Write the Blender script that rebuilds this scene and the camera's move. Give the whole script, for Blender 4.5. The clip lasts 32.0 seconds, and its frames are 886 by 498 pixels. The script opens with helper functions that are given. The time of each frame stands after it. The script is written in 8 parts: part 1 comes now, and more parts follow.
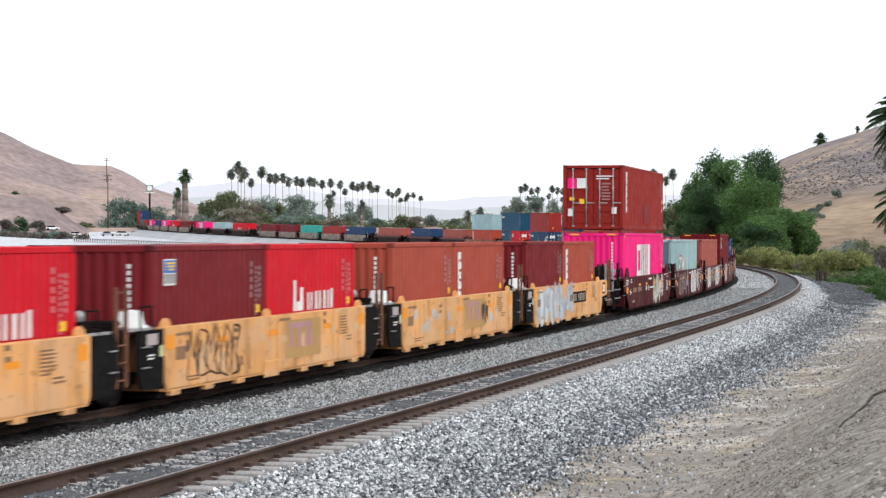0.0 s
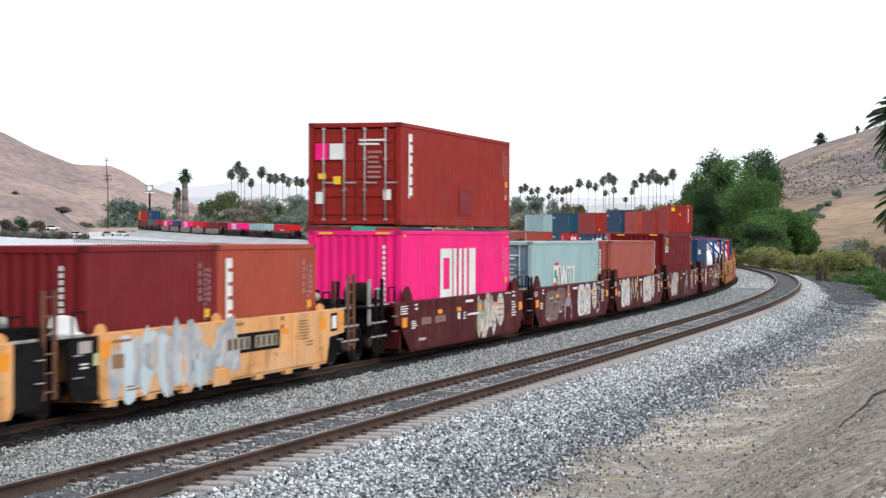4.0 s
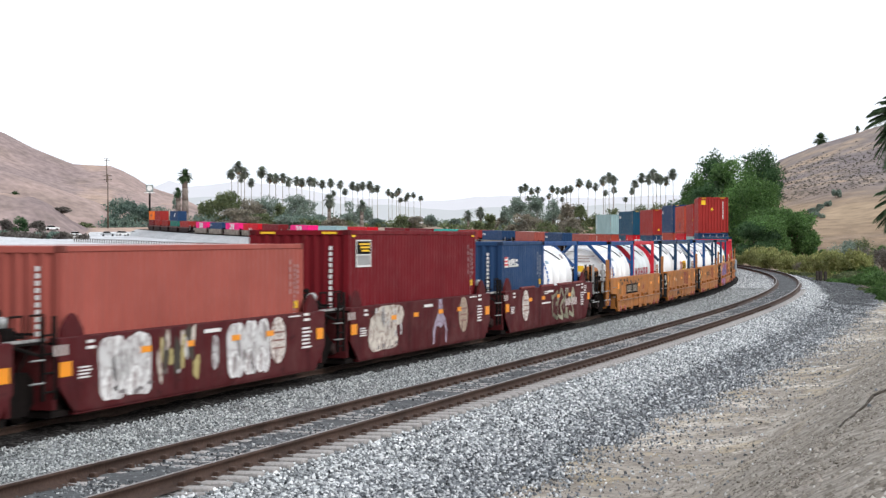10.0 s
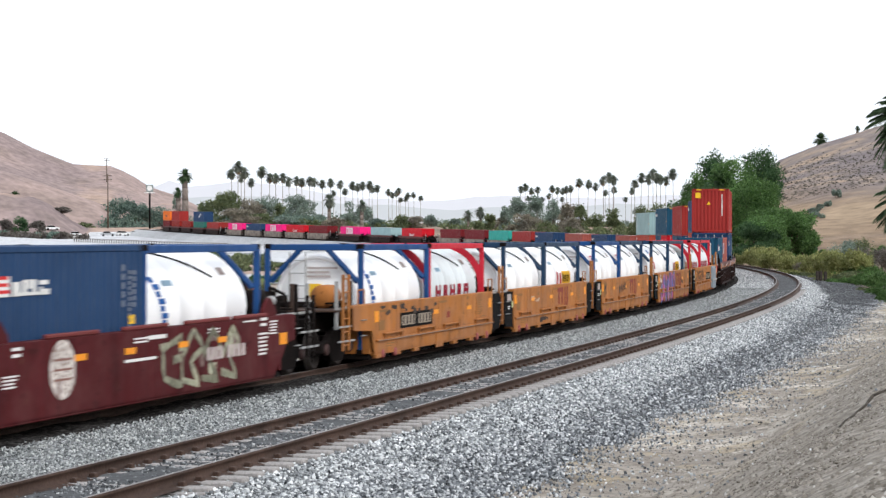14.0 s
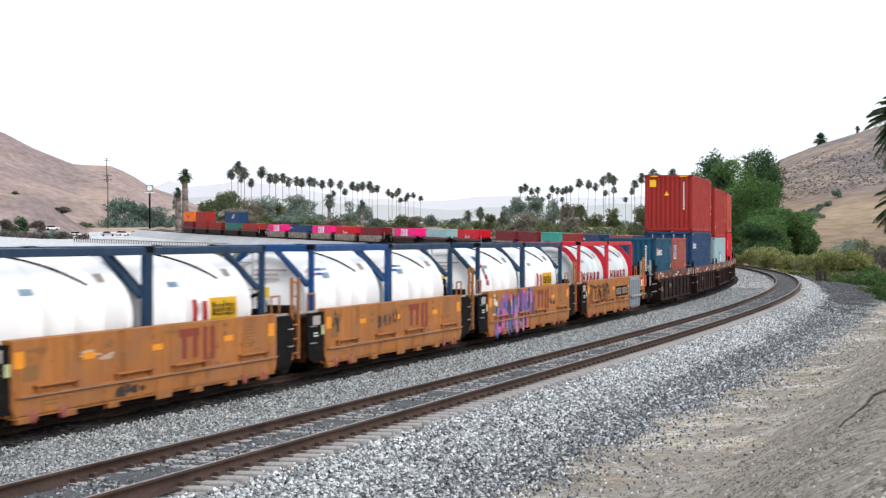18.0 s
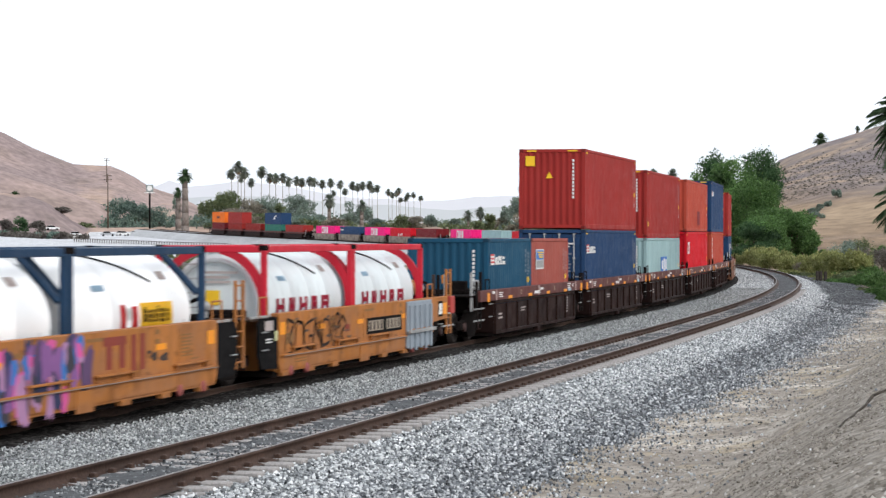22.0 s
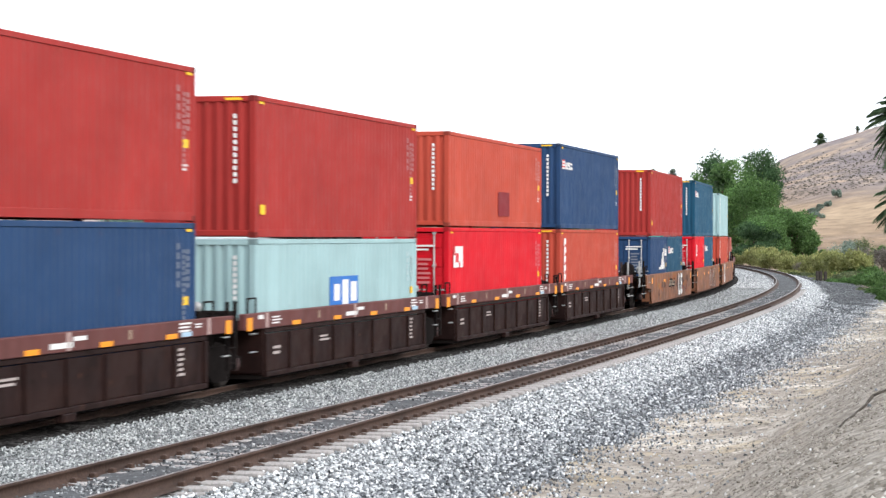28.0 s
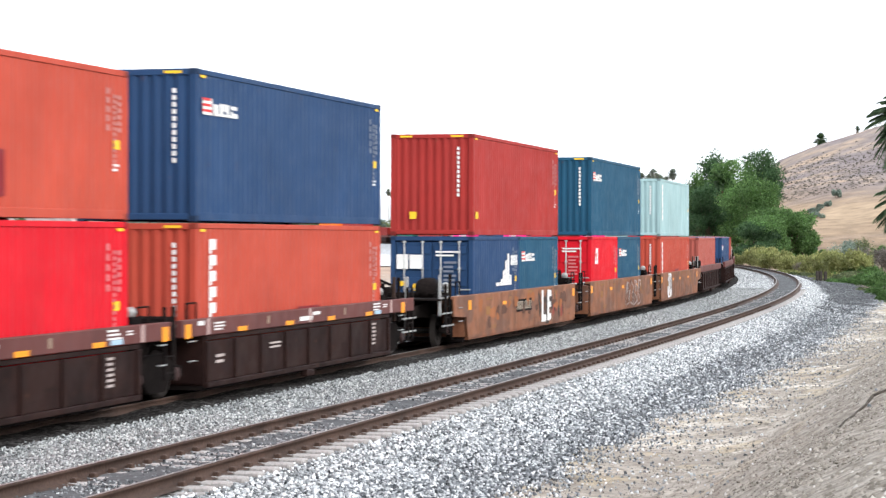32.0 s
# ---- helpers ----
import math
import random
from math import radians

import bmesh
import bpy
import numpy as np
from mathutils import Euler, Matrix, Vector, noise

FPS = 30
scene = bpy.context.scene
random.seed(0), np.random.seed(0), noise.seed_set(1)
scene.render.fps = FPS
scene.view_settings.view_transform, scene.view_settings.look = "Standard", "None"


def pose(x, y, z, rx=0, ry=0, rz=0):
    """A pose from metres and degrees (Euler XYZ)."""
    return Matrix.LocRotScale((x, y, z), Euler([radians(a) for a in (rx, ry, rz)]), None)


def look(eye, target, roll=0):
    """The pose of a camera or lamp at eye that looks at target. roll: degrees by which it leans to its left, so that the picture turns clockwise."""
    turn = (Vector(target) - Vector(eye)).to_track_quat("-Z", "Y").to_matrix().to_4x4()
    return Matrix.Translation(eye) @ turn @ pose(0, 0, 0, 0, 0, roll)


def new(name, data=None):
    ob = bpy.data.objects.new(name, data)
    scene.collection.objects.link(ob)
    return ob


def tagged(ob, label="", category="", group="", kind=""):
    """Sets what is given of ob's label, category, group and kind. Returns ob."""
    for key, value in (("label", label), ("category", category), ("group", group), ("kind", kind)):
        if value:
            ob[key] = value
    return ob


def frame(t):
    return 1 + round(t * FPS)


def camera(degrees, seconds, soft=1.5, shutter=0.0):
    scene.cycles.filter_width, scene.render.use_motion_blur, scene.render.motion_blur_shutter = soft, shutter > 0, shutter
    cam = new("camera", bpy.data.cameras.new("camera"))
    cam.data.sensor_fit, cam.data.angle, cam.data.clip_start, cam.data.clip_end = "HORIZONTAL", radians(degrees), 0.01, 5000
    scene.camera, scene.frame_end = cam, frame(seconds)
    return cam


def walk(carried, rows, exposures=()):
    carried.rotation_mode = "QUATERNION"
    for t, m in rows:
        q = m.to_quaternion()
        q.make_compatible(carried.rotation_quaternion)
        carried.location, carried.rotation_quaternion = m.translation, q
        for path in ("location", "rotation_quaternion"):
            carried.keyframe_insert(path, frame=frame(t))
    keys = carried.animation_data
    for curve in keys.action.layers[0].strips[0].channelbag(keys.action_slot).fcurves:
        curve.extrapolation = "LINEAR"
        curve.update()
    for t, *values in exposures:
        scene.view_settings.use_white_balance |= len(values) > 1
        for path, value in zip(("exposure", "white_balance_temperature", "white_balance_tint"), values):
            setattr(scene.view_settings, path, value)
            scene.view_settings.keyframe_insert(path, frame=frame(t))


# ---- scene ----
# ---- camera ----
EYE = Vector((0.0, 0.0, 3.5))
cam = camera(22.93, 32.0, soft=1.35, shutter=0.7)
CAM_POSE = look(EYE, EYE + Vector((0.0, 100.0, -1.312)))
walk(cam, [(0.0, CAM_POSE), (32.0, CAM_POSE)], [(0.0, 0.0), (7.0, 0.0), (19.0, 0.0), (22.0, -0.07), (23.5, -0.05), (25.0, 0.24), (25.5, 0.29), (27.5, 0.50), (29.0, 0.60), (32.0, 0.66)])

# ---- overcast daylight ----
world = bpy.data.worlds.new("overcast_sky")
scene.world = world
world.use_nodes = True
wn, wl = world.node_tree.nodes, world.node_tree.links
sky = wn.new("ShaderNodeTexSky")
sky.sky_type, sky.sun_disc = "NISHITA", False
sky.sun_elevation, sky.sun_rotation = radians(30), radians(135)
sky.dust_density, sky.air_density = 4.0, 1.0
veil = wn.new("ShaderNodeMix")
veil.data_type = "RGBA"
veil.inputs["Factor"].default_value = 0.88
veil.inputs["B"].default_value = (11.2, 11.8, 12.7, 1)
wl.new(sky.outputs["Color"], veil.inputs["A"])
wl.new(veil.outputs["Result"], wn["Background"].inputs["Color"])
wn["Background"].inputs["Strength"].default_value = 0.11
sun_data = bpy.data.lights.new("sun", "SUN")
sun_data.energy, sun_data.angle, sun_data.color = 1.7, radians(30), (1.0, 0.99, 0.975)
sun = new("sun", sun_data)
sun.matrix_world = look(Vector((75, -75, 62)), Vector((0, 0, 0)))

# ---- materials ----
MATS = {}


def shader(name, rough=0.7, metal=0.0):
    m = bpy.data.materials.new(name)
    m.use_nodes = True
    b = m.node_tree.nodes["Principled BSDF"]
    b.inputs["Roughness"].default_value, b.inputs["Metallic"].default_value = rough, metal
    b.inputs["Specular IOR Level"].default_value = 0.2
    return m, m.node_tree.nodes, m.node_tree.links, b


def tex(nodes, links, kind, scale, detail=4.0, stretch=None, coord="Object"):
    t = nodes.new("ShaderNodeTex" + kind)
    t.inputs["Scale"].default_value = scale
    if kind == "Noise":
        t.inputs["Detail"].default_value = detail
    c = nodes.new("ShaderNodeTexCoord")
    out = c.outputs[coord]
    if stretch:
        mp = nodes.new("ShaderNodeMapping")
        mp.inputs["Scale"].default_value = stretch
        links.new(out, mp.inputs["Vector"])
        out = mp.outputs["Vector"]
    links.new(out, t.inputs["Vector"])
    return t


def ramp(nodes, links, src, stops):
    r = nodes.new("ShaderNodeValToRGB")
    el = r.color_ramp.elements
    while len(el) < len(stops):
        el.new(0.5)
    for e, (p, c) in zip(el, stops):
        e.position, e.color = p, (*c, 1) if len(c) == 3 else c
    links.new(src, r.inputs["Fac"])
    return r


def blend(nodes, links, fac, a, b, mode="MIX"):
    x = nodes.new("ShaderNodeMix")
    x.data_type, x.blend_type = "RGBA", mode
    for key, v in (("Factor", fac), ("A", a), ("B", b)):
        if isinstance(v, (int, float)):
            x.inputs[key].default_value = v
        elif isinstance(v, tuple):
            x.inputs[key].default_value = (*v, 1)
        else:
            links.new(v, x.inputs[key])
    return x.outputs["Result"]


def bump(nodes, links, bsdf, src, strength, distance):
    b = nodes.new("ShaderNodeBump")
    b.inputs["Strength"].default_value, b.inputs["Distance"].default_value = strength, distance
    links.new(src, b.inputs["Height"])
    links.new(b.outputs["Normal"], bsdf.inputs["Normal"])


def tone(c, k):
    return tuple(min(1.0, v * k) for v in c)


def paint(name, col, rough=0.5, grime=0.35, rust=0.3):
    """Weathered paint on steel: faded patches, upright dirt streaks, specks of rust."""
    if name in MATS:
        return MATS[name]
    m, n, l, b = shader(name, rough)
    fade = ramp(n, l, tex(n, l, "Noise", 0.55, 5).outputs["Fac"], [(0.3, tone(col, 0.86)), (0.7, tone(col, 1.1))])
    streak = ramp(n, l, tex(n, l, "Noise", 1.0, 5, (5.0, 5.0, 0.35)).outputs["Fac"], [(0.5, (0, 0, 0)), (0.82, (1, 1, 1))])
    amount = n.new("ShaderNodeMath")
    amount.operation = "MULTIPLY"
    amount.inputs[1].default_value = grime
    l.new(streak.outputs["Color"], amount.inputs[0])
    c1 = blend(n, l, amount.outputs[0], fade.outputs["Color"], tuple(0.5 * v + 0.08 * max(col) for v in tone(col, 0.7)))
    spots = ramp(n, l, tex(n, l, "Noise", 3.2, 8).outputs["Fac"], [(0.66, (0, 0, 0)), (0.74, (rust, rust, rust))])
    c2 = blend(n, l, spots.outputs["Color"], c1, (0.11, 0.05, 0.03))
    l.new(c2, b.inputs["Base Color"])
    rr = ramp(n, l, tex(n, l, "Noise", 2.0, 4).outputs["Fac"], [(0.3, (rough - 0.1,) * 3), (0.7, (rough + 0.15,) * 3)])
    l.new(rr.outputs["Color"], b.inputs["Roughness"])
    bump(n, l, b, tex(n, l, "Noise", 1.4, 6).outputs["Fac"], 0.25, 0.02)
    MATS[name] = m
    return m


def well_paint(name, col, patch, amount, rough=0.62):
    """Old wagon paint: faded, blotched with touched-up patches, streaked and rusty."""
    if name in MATS:
        return MATS[name]
    m = paint(name, col, rough, 0.6, 0.6)
    n, l = m.node_tree.nodes, m.node_tree.links
    b = n["Principled BSDF"]
    if max(col) < 0.1:
        b.inputs["Specular IOR Level"].default_value = 0.08
    src = b.inputs["Base Color"].links[0].from_socket
    for scale, stretch, lo, hi, c, k in ((0.7, (1.0, 1.0, 1.8), 0.47, 0.57, patch, amount), (1.5, (1.0, 1.0, 0.6), 0.55, 0.68, tone(col, 0.42), 0.55), (6.0, (0.35, 1.0, 1.0), 0.60, 0.70, tone(col, 0.3), 0.5)):
        f = ramp(n, l, tex(n, l, "Noise", scale, 7, stretch).outputs["Fac"], [(lo, (0, 0, 0)), (hi, (k,) * 3)])
        src = blend(n, l, f.outputs["Color"], src, c)
    l.new(src, b.inputs["Base Color"])
    return m


def rough_mat(name, stops, scale, rough=0.85, metal=0.0, second=None, bump_scale=30.0, bump_d=0.01, coord="Object"):
    """A natural or worn surface with two scales of colour and a fine relief."""
    if name in MATS:
        return MATS[name]
    m, n, l, b = shader(name, rough, metal)
    big = ramp(n, l, tex(n, l, "Noise", scale, 6, coord=coord).outputs["Fac"], stops)
    fine = ramp(n, l, tex(n, l, "Noise", bump_scale, 6, coord=coord).outputs["Fac"], [(0.3, (0.72,) * 3), (0.7, (1.25,) * 3)])
    c = blend(n, l, 1.0, big.outputs["Color"], fine.outputs["Color"], "MULTIPLY")
    if second:
        patch = ramp(n, l, tex(n, l, "Noise", second[0], 7, coord=coord).outputs["Fac"], [(second[1], (0, 0, 0)), (second[2], (1, 1, 1))])
        c = blend(n, l, patch.outputs["Color"], c, second[3])
    l.new(c, b.inputs["Base Color"])
    bump(n, l, b, tex(n, l, "Noise", bump_scale, 8, coord=coord).outputs["Fac"], 0.6, bump_d)
    MATS[name] = m
    return m


def stone_mat(name, stops, island=True, cell=14.0):
    """Crushed stone: a tone for each stone."""
    m, n, l, b = shader(name, 0.9)
    if island:
        src = n.new("ShaderNodeNewGeometry").outputs["Random Per Island"]
        r = ramp(n, l, src, stops)
        big = ramp(n, l, tex(n, l, "Noise", 0.9, 5).outputs["Fac"], [(0.3, (0.82,) * 3), (0.7, (1.12,) * 3)])
        c = blend(n, l, 1.0, r.outputs["Color"], big.outputs["Color"], "MULTIPLY")
    else:
        v = tex(n, l, "Voronoi", cell)
        sep = n.new("ShaderNodeSeparateColor")
        l.new(v.outputs["Color"], sep.inputs["Color"])
        r = ramp(n, l, sep.outputs["Red"], stops)
        d = ramp(n, l, v.outputs["Distance"], [(0.35, (1, 1, 1)), (0.75, (0.3, 0.3, 0.3))])
        c = blend(n, l, 1.0, r.outputs["Color"], d.outputs["Color"], "MULTIPLY")
        inv = n.new("ShaderNodeMath")
        inv.operation = "SUBTRACT"
        inv.inputs[0].default_value = 1.0
        l.new(v.outputs["Distance"], inv.inputs[1])
        bump(n, l, b, inv.outputs[0], 0.9, 0.04)
    l.new(c, b.inputs["Base Color"])
    MATS[name] = m
    return m


def leaf_mat(name, dark, light):
    m, n, l, b = shader(name, 0.6)
    src = n.new("ShaderNodeNewGeometry").outputs["Random Per Island"]
    r = ramp(n, l, src, [(0.0, dark), (0.55, tuple((a + c) / 2 for a, c in zip(dark, light))), (1.0, light)])
    big = ramp(n, l, tex(n, l, "Noise", 0.35, 3).outputs["Fac"], [(0.35, (0.7,) * 3), (0.65, (1.3,) * 3)])
    c = blend(n, l, 1.0, r.outputs["Color"], big.outputs["Color"], "MULTIPLY")
    l.new(c, b.inputs["Base Color"])
    thin, both = n.new("ShaderNodeBsdfTranslucent"), n.new("ShaderNodeMixShader")
    l.new(blend(n, l, 1.0, c, (1.3, 1.4, 1.1), "MULTIPLY"), thin.inputs["Color"])
    both.inputs["Fac"].default_value = 0.48
    l.new(b.outputs["BSDF"], both.inputs[1])
    l.new(thin.outputs["BSDF"], both.inputs[2])
    l.new(both.outputs["Shader"], n["Material Output"].inputs["Surface"])
    MATS[name] = m
    return m


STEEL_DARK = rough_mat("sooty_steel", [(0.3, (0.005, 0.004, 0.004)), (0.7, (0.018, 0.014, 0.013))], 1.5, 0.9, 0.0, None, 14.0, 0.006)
STEEL_GREY = rough_mat("galvanised_steel", [(0.3, (0.28, 0.28, 0.28)), (0.7, (0.45, 0.45, 0.44))], 2.0, 0.5, 0.3, None, 25.0, 0.003)
RAIL_RUST = rough_mat("rusty_rail_steel", [(0.3, (0.040, 0.024, 0.018)), (0.7, (0.080, 0.048, 0.036))], 0.8, 0.75, 0.0, None, 20.0, 0.004)
RAIL_HEAD = rough_mat("worn_rail_head", [(0.3, (0.18, 0.16, 0.15)), (0.7, (0.30, 0.28, 0.27))], 1.2, 0.45, 0.4, None, 30.0, 0.002)
CONCRETE = rough_mat("sleeper_concrete", [(0.3, (0.25, 0.235, 0.225)), (0.7, (0.42, 0.395, 0.38))], 1.6, 0.9, 0.0, None, 30.0, 0.006)
BALLAST_BED = stone_mat("ballast_bed", [(0.0, (0.10, 0.106, 0.11)), (0.45, (0.27, 0.28, 0.288)), (1.0, (0.50, 0.52, 0.52))], False, 13.0)
BALLAST_MID = stone_mat("grey_ballast_stone", [(0.0, (0.06, 0.065, 0.068)), (0.3, (0.205, 0.218, 0.218)), (0.65, (0.36, 0.378, 0.375)), (1.0, (0.64, 0.66, 0.65))])
BALLAST = stone_mat("pale_ballast_stone", [(0.0, (0.05, 0.055, 0.06)), (0.28, (0.25, 0.262, 0.27)), (0.6, (0.48, 0.50, 0.508)), (1.0, (0.84, 0.85, 0.85))])
GRAVEL = stone_mat("dark_gravel_stone", [(0.0, (0.03, 0.033, 0.038)), (0.45, (0.175, 0.187, 0.203)), (0.78, (0.37, 0.387, 0.397)), (1.0, (0.76, 0.77, 0.78))])
GRAVEL_BED = stone_mat("dark_gravel_bed", [(0.0, (0.03, 0.032, 0.036)), (0.6, (0.095, 0.10, 0.108)), (1.0, (0.25, 0.26, 0.262))], False, 16.0)
# near-black stone: the shadow under the train is put into its colour
SHADE_BED = stone_mat("shade_dark_ballast", [(0.0, (0.012, 0.011, 0.011)), (0.6, (0.040, 0.036, 0.034)), (1.0, (0.10, 0.095, 0.09))], False, 13.0)
ORANGE = paint("reflector_orange", (0.85, 0.30, 0.02), 0.4, 0.1, 0.05)
WHITE = paint("stencil_white", (0.75, 0.74, 0.72), 0.6, 0.2, 0.1)
PALE_MARK = paint("faded_stencil", (0.42, 0.36, 0.34), 0.7, 0.2, 0.1)
YELLOW = paint("label_yellow", (0.85, 0.52, 0.03), 0.5, 0.1, 0.05)
BLACK = rough_mat("sooty_black_paint", [(0.3, (0.006, 0.006, 0.007)), (0.62, (0.014, 0.013, 0.013)), (0.8, (0.045, 0.036, 0.03))], 1.1, 0.92, 0.0, None, 9.0, 0.01)

for dull in (STEEL_DARK, BLACK, SHADE_BED):
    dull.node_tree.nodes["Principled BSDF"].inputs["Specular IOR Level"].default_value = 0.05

# ---- the line of the railway ----
# curvature (1/m) and rail height (m) along the near track, s in metres from the camera's end
K_AT = ((-40, 0.0004), (0, -0.0002), (40, -0.0008), (80, -0.0014), (120, -0.0018), (160, -0.0017), (200, -0.0017), (240, -0.0018),
        (300, -0.0021), (360, -0.0017), (440, -0.0002), (520, 0.0011), (640, 0.0012), (800, 0.0007))
Z_AT = ((-40, 0.472), (100, -0.569), (250, -1.457), (400, -0.902), (600, 0.637), (800, 0.961))
TRAIN_OFF = 5.07
W = 1.46  # half the width of the wagons over their side panels
S0, DS = -340.0, 1.0
S = np.arange(S0, 1000.0, DS)
I0 = int(round(-S0 / DS))
KAPPA = np.interp(S, [a for a, _ in K_AT], [b for _, b in K_AT])
KAPPA[S < -40] = 0.0
TH = np.concatenate([[0], np.cumsum((KAPPA[1:] + KAPPA[:-1]) / 2 * DS)])
TH += 0.26117 - TH[I0]
TM = (TH[1:] + TH[:-1]) / 2
PX = np.concatenate([[0], np.cumsum(np.sin(TM) * DS)])
PY = np.concatenate([[0], np.cumsum(np.cos(TM) * DS)])
PX += -0.525 - PX[I0]
PY += 41.519 - PY[I0]
kern = np.ones(61) / 61
PZ = np.interp(S, [a for a, _ in Z_AT], [b for _, b in Z_AT])
PZ = np.convolve(np.pad(PZ, 30, mode="edge"), kern, "valid")


def at(s, o=0.0, dz=0.0):
    """Points of the line at s, o metres to its left, dz over the rail heads."""
    s = np.asarray(s, float)
    x, y, z, t = (np.interp(s, S, a) for a in (PX, PY, PZ, TH))
    return np.stack([x - np.cos(t) * o, y + np.sin(t) * o, z + dz], -1)


def rail_pose(s, half=6.5, o=TRAIN_OFF, dz=0.0):
    """The pose of a body whose bogies stand at s - half and s + half; its x axis points away along the line."""
    a, b = (Vector(at(v, o, dz)) for v in (s - half, s + half))
    x = (b - a).normalized()
    y = Vector((0, 0, 1)).cross(x).normalized()
    m = Matrix((x, y, x.cross(y))).transposed().to_4x4()
    m.translation = (a + b) / 2
    return m


def advance(t):
    return 8.398 * t + 0.00245 * t * t


# ---- mesh helpers ----
def box(bm, lo, hi, chamfer=0.0):
    (x0, y0, z0), (x1, y1, z1) = lo, hi
    v = [bm.verts.new((x, y, z)) for x in (x0, x1) for y in (y0, y1) for z in (z0, z1)]
    fs = [bm.faces.new([v[i] for i in q]) for q in ((0, 1, 3, 2), (4, 6, 7, 5), (0, 4, 5, 1), (2, 3, 7, 6), (0, 2, 6, 4), (1, 5, 7, 3))]
    if chamfer:
        es = list({e for f in fs for e in f.edges})
        bmesh.ops.bevel(bm, geom=es, offset=chamfer, segments=1, affect="EDGES")
    return bm


def tube(bm, p0, p1, r, n=8, r1=None):
    p0, p1 = Vector(p0), Vector(p1)
    q = (p1 - p0).to_track_quat("Z", "Y")
    rings = []
    for p, rr in ((p0, r), (p1, r if r1 is None else r1)):
        rings.append([bm.verts.new(p + q @ Vector((math.cos(2 * math.pi * i / n) * rr, math.sin(2 * math.pi * i / n) * rr, 0))) for i in range(n)])
    for i in range(n):
        f = bm.faces.new((rings[0][i], rings[0][(i + 1) % n], rings[1][(i + 1) % n], rings[1][i]))
        f.smooth = n > 6
    bm.faces.new(rings[0][::-1])
    bm.faces.new(rings[1])
    return bm


def pipe(bm, pts, r, n=6):
    """One bent pipe through several places."""
    rings = []
    for i, p in enumerate(pts):
        q = (pts[min(i + 1, len(pts) - 1)] - pts[max(i - 1, 0)]).to_track_quat("Z", "Y")
        rings.append([bm.verts.new(p + q @ Vector((math.cos(2 * math.pi * k / n) * r, math.sin(2 * math.pi * k / n) * r, 0))) for k in range(n)])
    for a, b in zip(rings, rings[1:]):
        for k in range(n):
            bm.faces.new((a[k], a[(k + 1) % n], b[(k + 1) % n], b[k])).smooth = True
    bm.faces.new(rings[0][::-1])
    bm.faces.new(rings[-1])
    return bm


def prism(bm, pts, y0, y1):
    """A flat outline in x and z, given depth from y0 to y1."""
    a = [bm.verts.new((x, y0, z)) for x, z in pts]
    b = [bm.verts.new((x, y1, z)) for x, z in pts]
    n = len(pts)
    for i in range(n):
        bm.faces.new((a[i], a[(i + 1) % n], b[(i + 1) % n], b[i]))
    bm.faces.new(a[::-1])
    bm.faces.new(b)
    bmesh.ops.recalc_face_normals(bm, faces=bm.faces)
    return bm


def lathe(bm, prof, n=20, axis="x"):
    """Turns a profile of (along, radius) round an axis."""
    rings = []
    for a, r in prof:
        ring = []
        for i in range(n):
            c, s = math.cos(2 * math.pi * i / n) * r, math.sin(2 * math.pi * i / n) * r
            ring.append(bm.verts.new((a, c, s) if axis == "x" else (c, a, s) if axis == "y" else (c, s, a)))
        rings.append(ring)
    for p, q in zip(rings, rings[1:]):
        for i in range(n):
            bm.faces.new((p[i], p[(i + 1) % n], q[(i + 1) % n], q[i])).smooth = True
    bm.faces.new(rings[0])
    bm.faces.new(rings[-1])
    bmesh.ops.recalc_face_normals(bm, faces=bm.faces)
    return bm


def done(bm, name="mesh"):
    me = bpy.data.meshes.new(name)
    bm.to_mesh(me)
    bm.free()
    return me


def part(name, data, mat, parent, label="", m=None):
    """Links a bmesh, or a mesh that is shared, as one object under a thing or a part."""
    if isinstance(data, bmesh.types.BMesh):
        data = done(data, name)
    if not data.materials:
        data.materials.append(None)
    ob = new(name, data)
    ob.material_slots[0].link = "OBJECT"
    ob.material_slots[0].material = mat
    if parent is not None:
        ob.parent = parent
    if m is not None:
        ob.matrix_basis = m
    if label:
        ob["label"] = label
    return ob


SHARED = {}


def shared(key, build):
    """One mesh for all parts with the same key."""
    if key not in SHARED:
        bm = bmesh.new()
        build(bm)
        SHARED[key] = done(bm, key[0])
    return SHARED[key]


def slab(name, lo, hi, mat, parent, label="", chamfer=0.0, m=None):
    key = (name, *(round(b - a, 4) for a, b in zip(lo, hi)), chamfer)
    half = [(b - a) / 2 for a, b in zip(lo, hi)]
    me = shared(key, lambda bm: box(bm, [-h for h in half], half, chamfer))
    c = Matrix.Translation([(a + b) / 2 for a, b in zip(lo, hi)])
    return part(name, me, mat, parent, label, c if m is None else m @ c)


def bulk(name, verts, faces, mat):
    """A mesh from arrays of points and of faces with equal corners."""
    me = bpy.data.meshes.new(name)
    verts, faces = np.asarray(verts, np.float32), np.asarray(faces, np.int32)
    k = faces.shape[1]
    me.vertices.add(len(verts))
    me.vertices.foreach_set("co", verts.ravel())
    me.loops.add(faces.size)
    me.loops.foreach_set("vertex_index", faces.ravel())
    me.polygons.add(len(faces))
    me.polygons.foreach_set("loop_start", np.arange(0, faces.size, k, dtype=np.int32))
    me.update(calc_edges=True)
    me.validate()
    if mat is not None:
        me.materials.append(mat)
    return me


def thing(name, label, category, group="", m=None):
    ob = tagged(new(name), label, category, group)
    ob.empty_display_size = 0.5
    if m is not None:
        ob.matrix_basis = m
    return ob

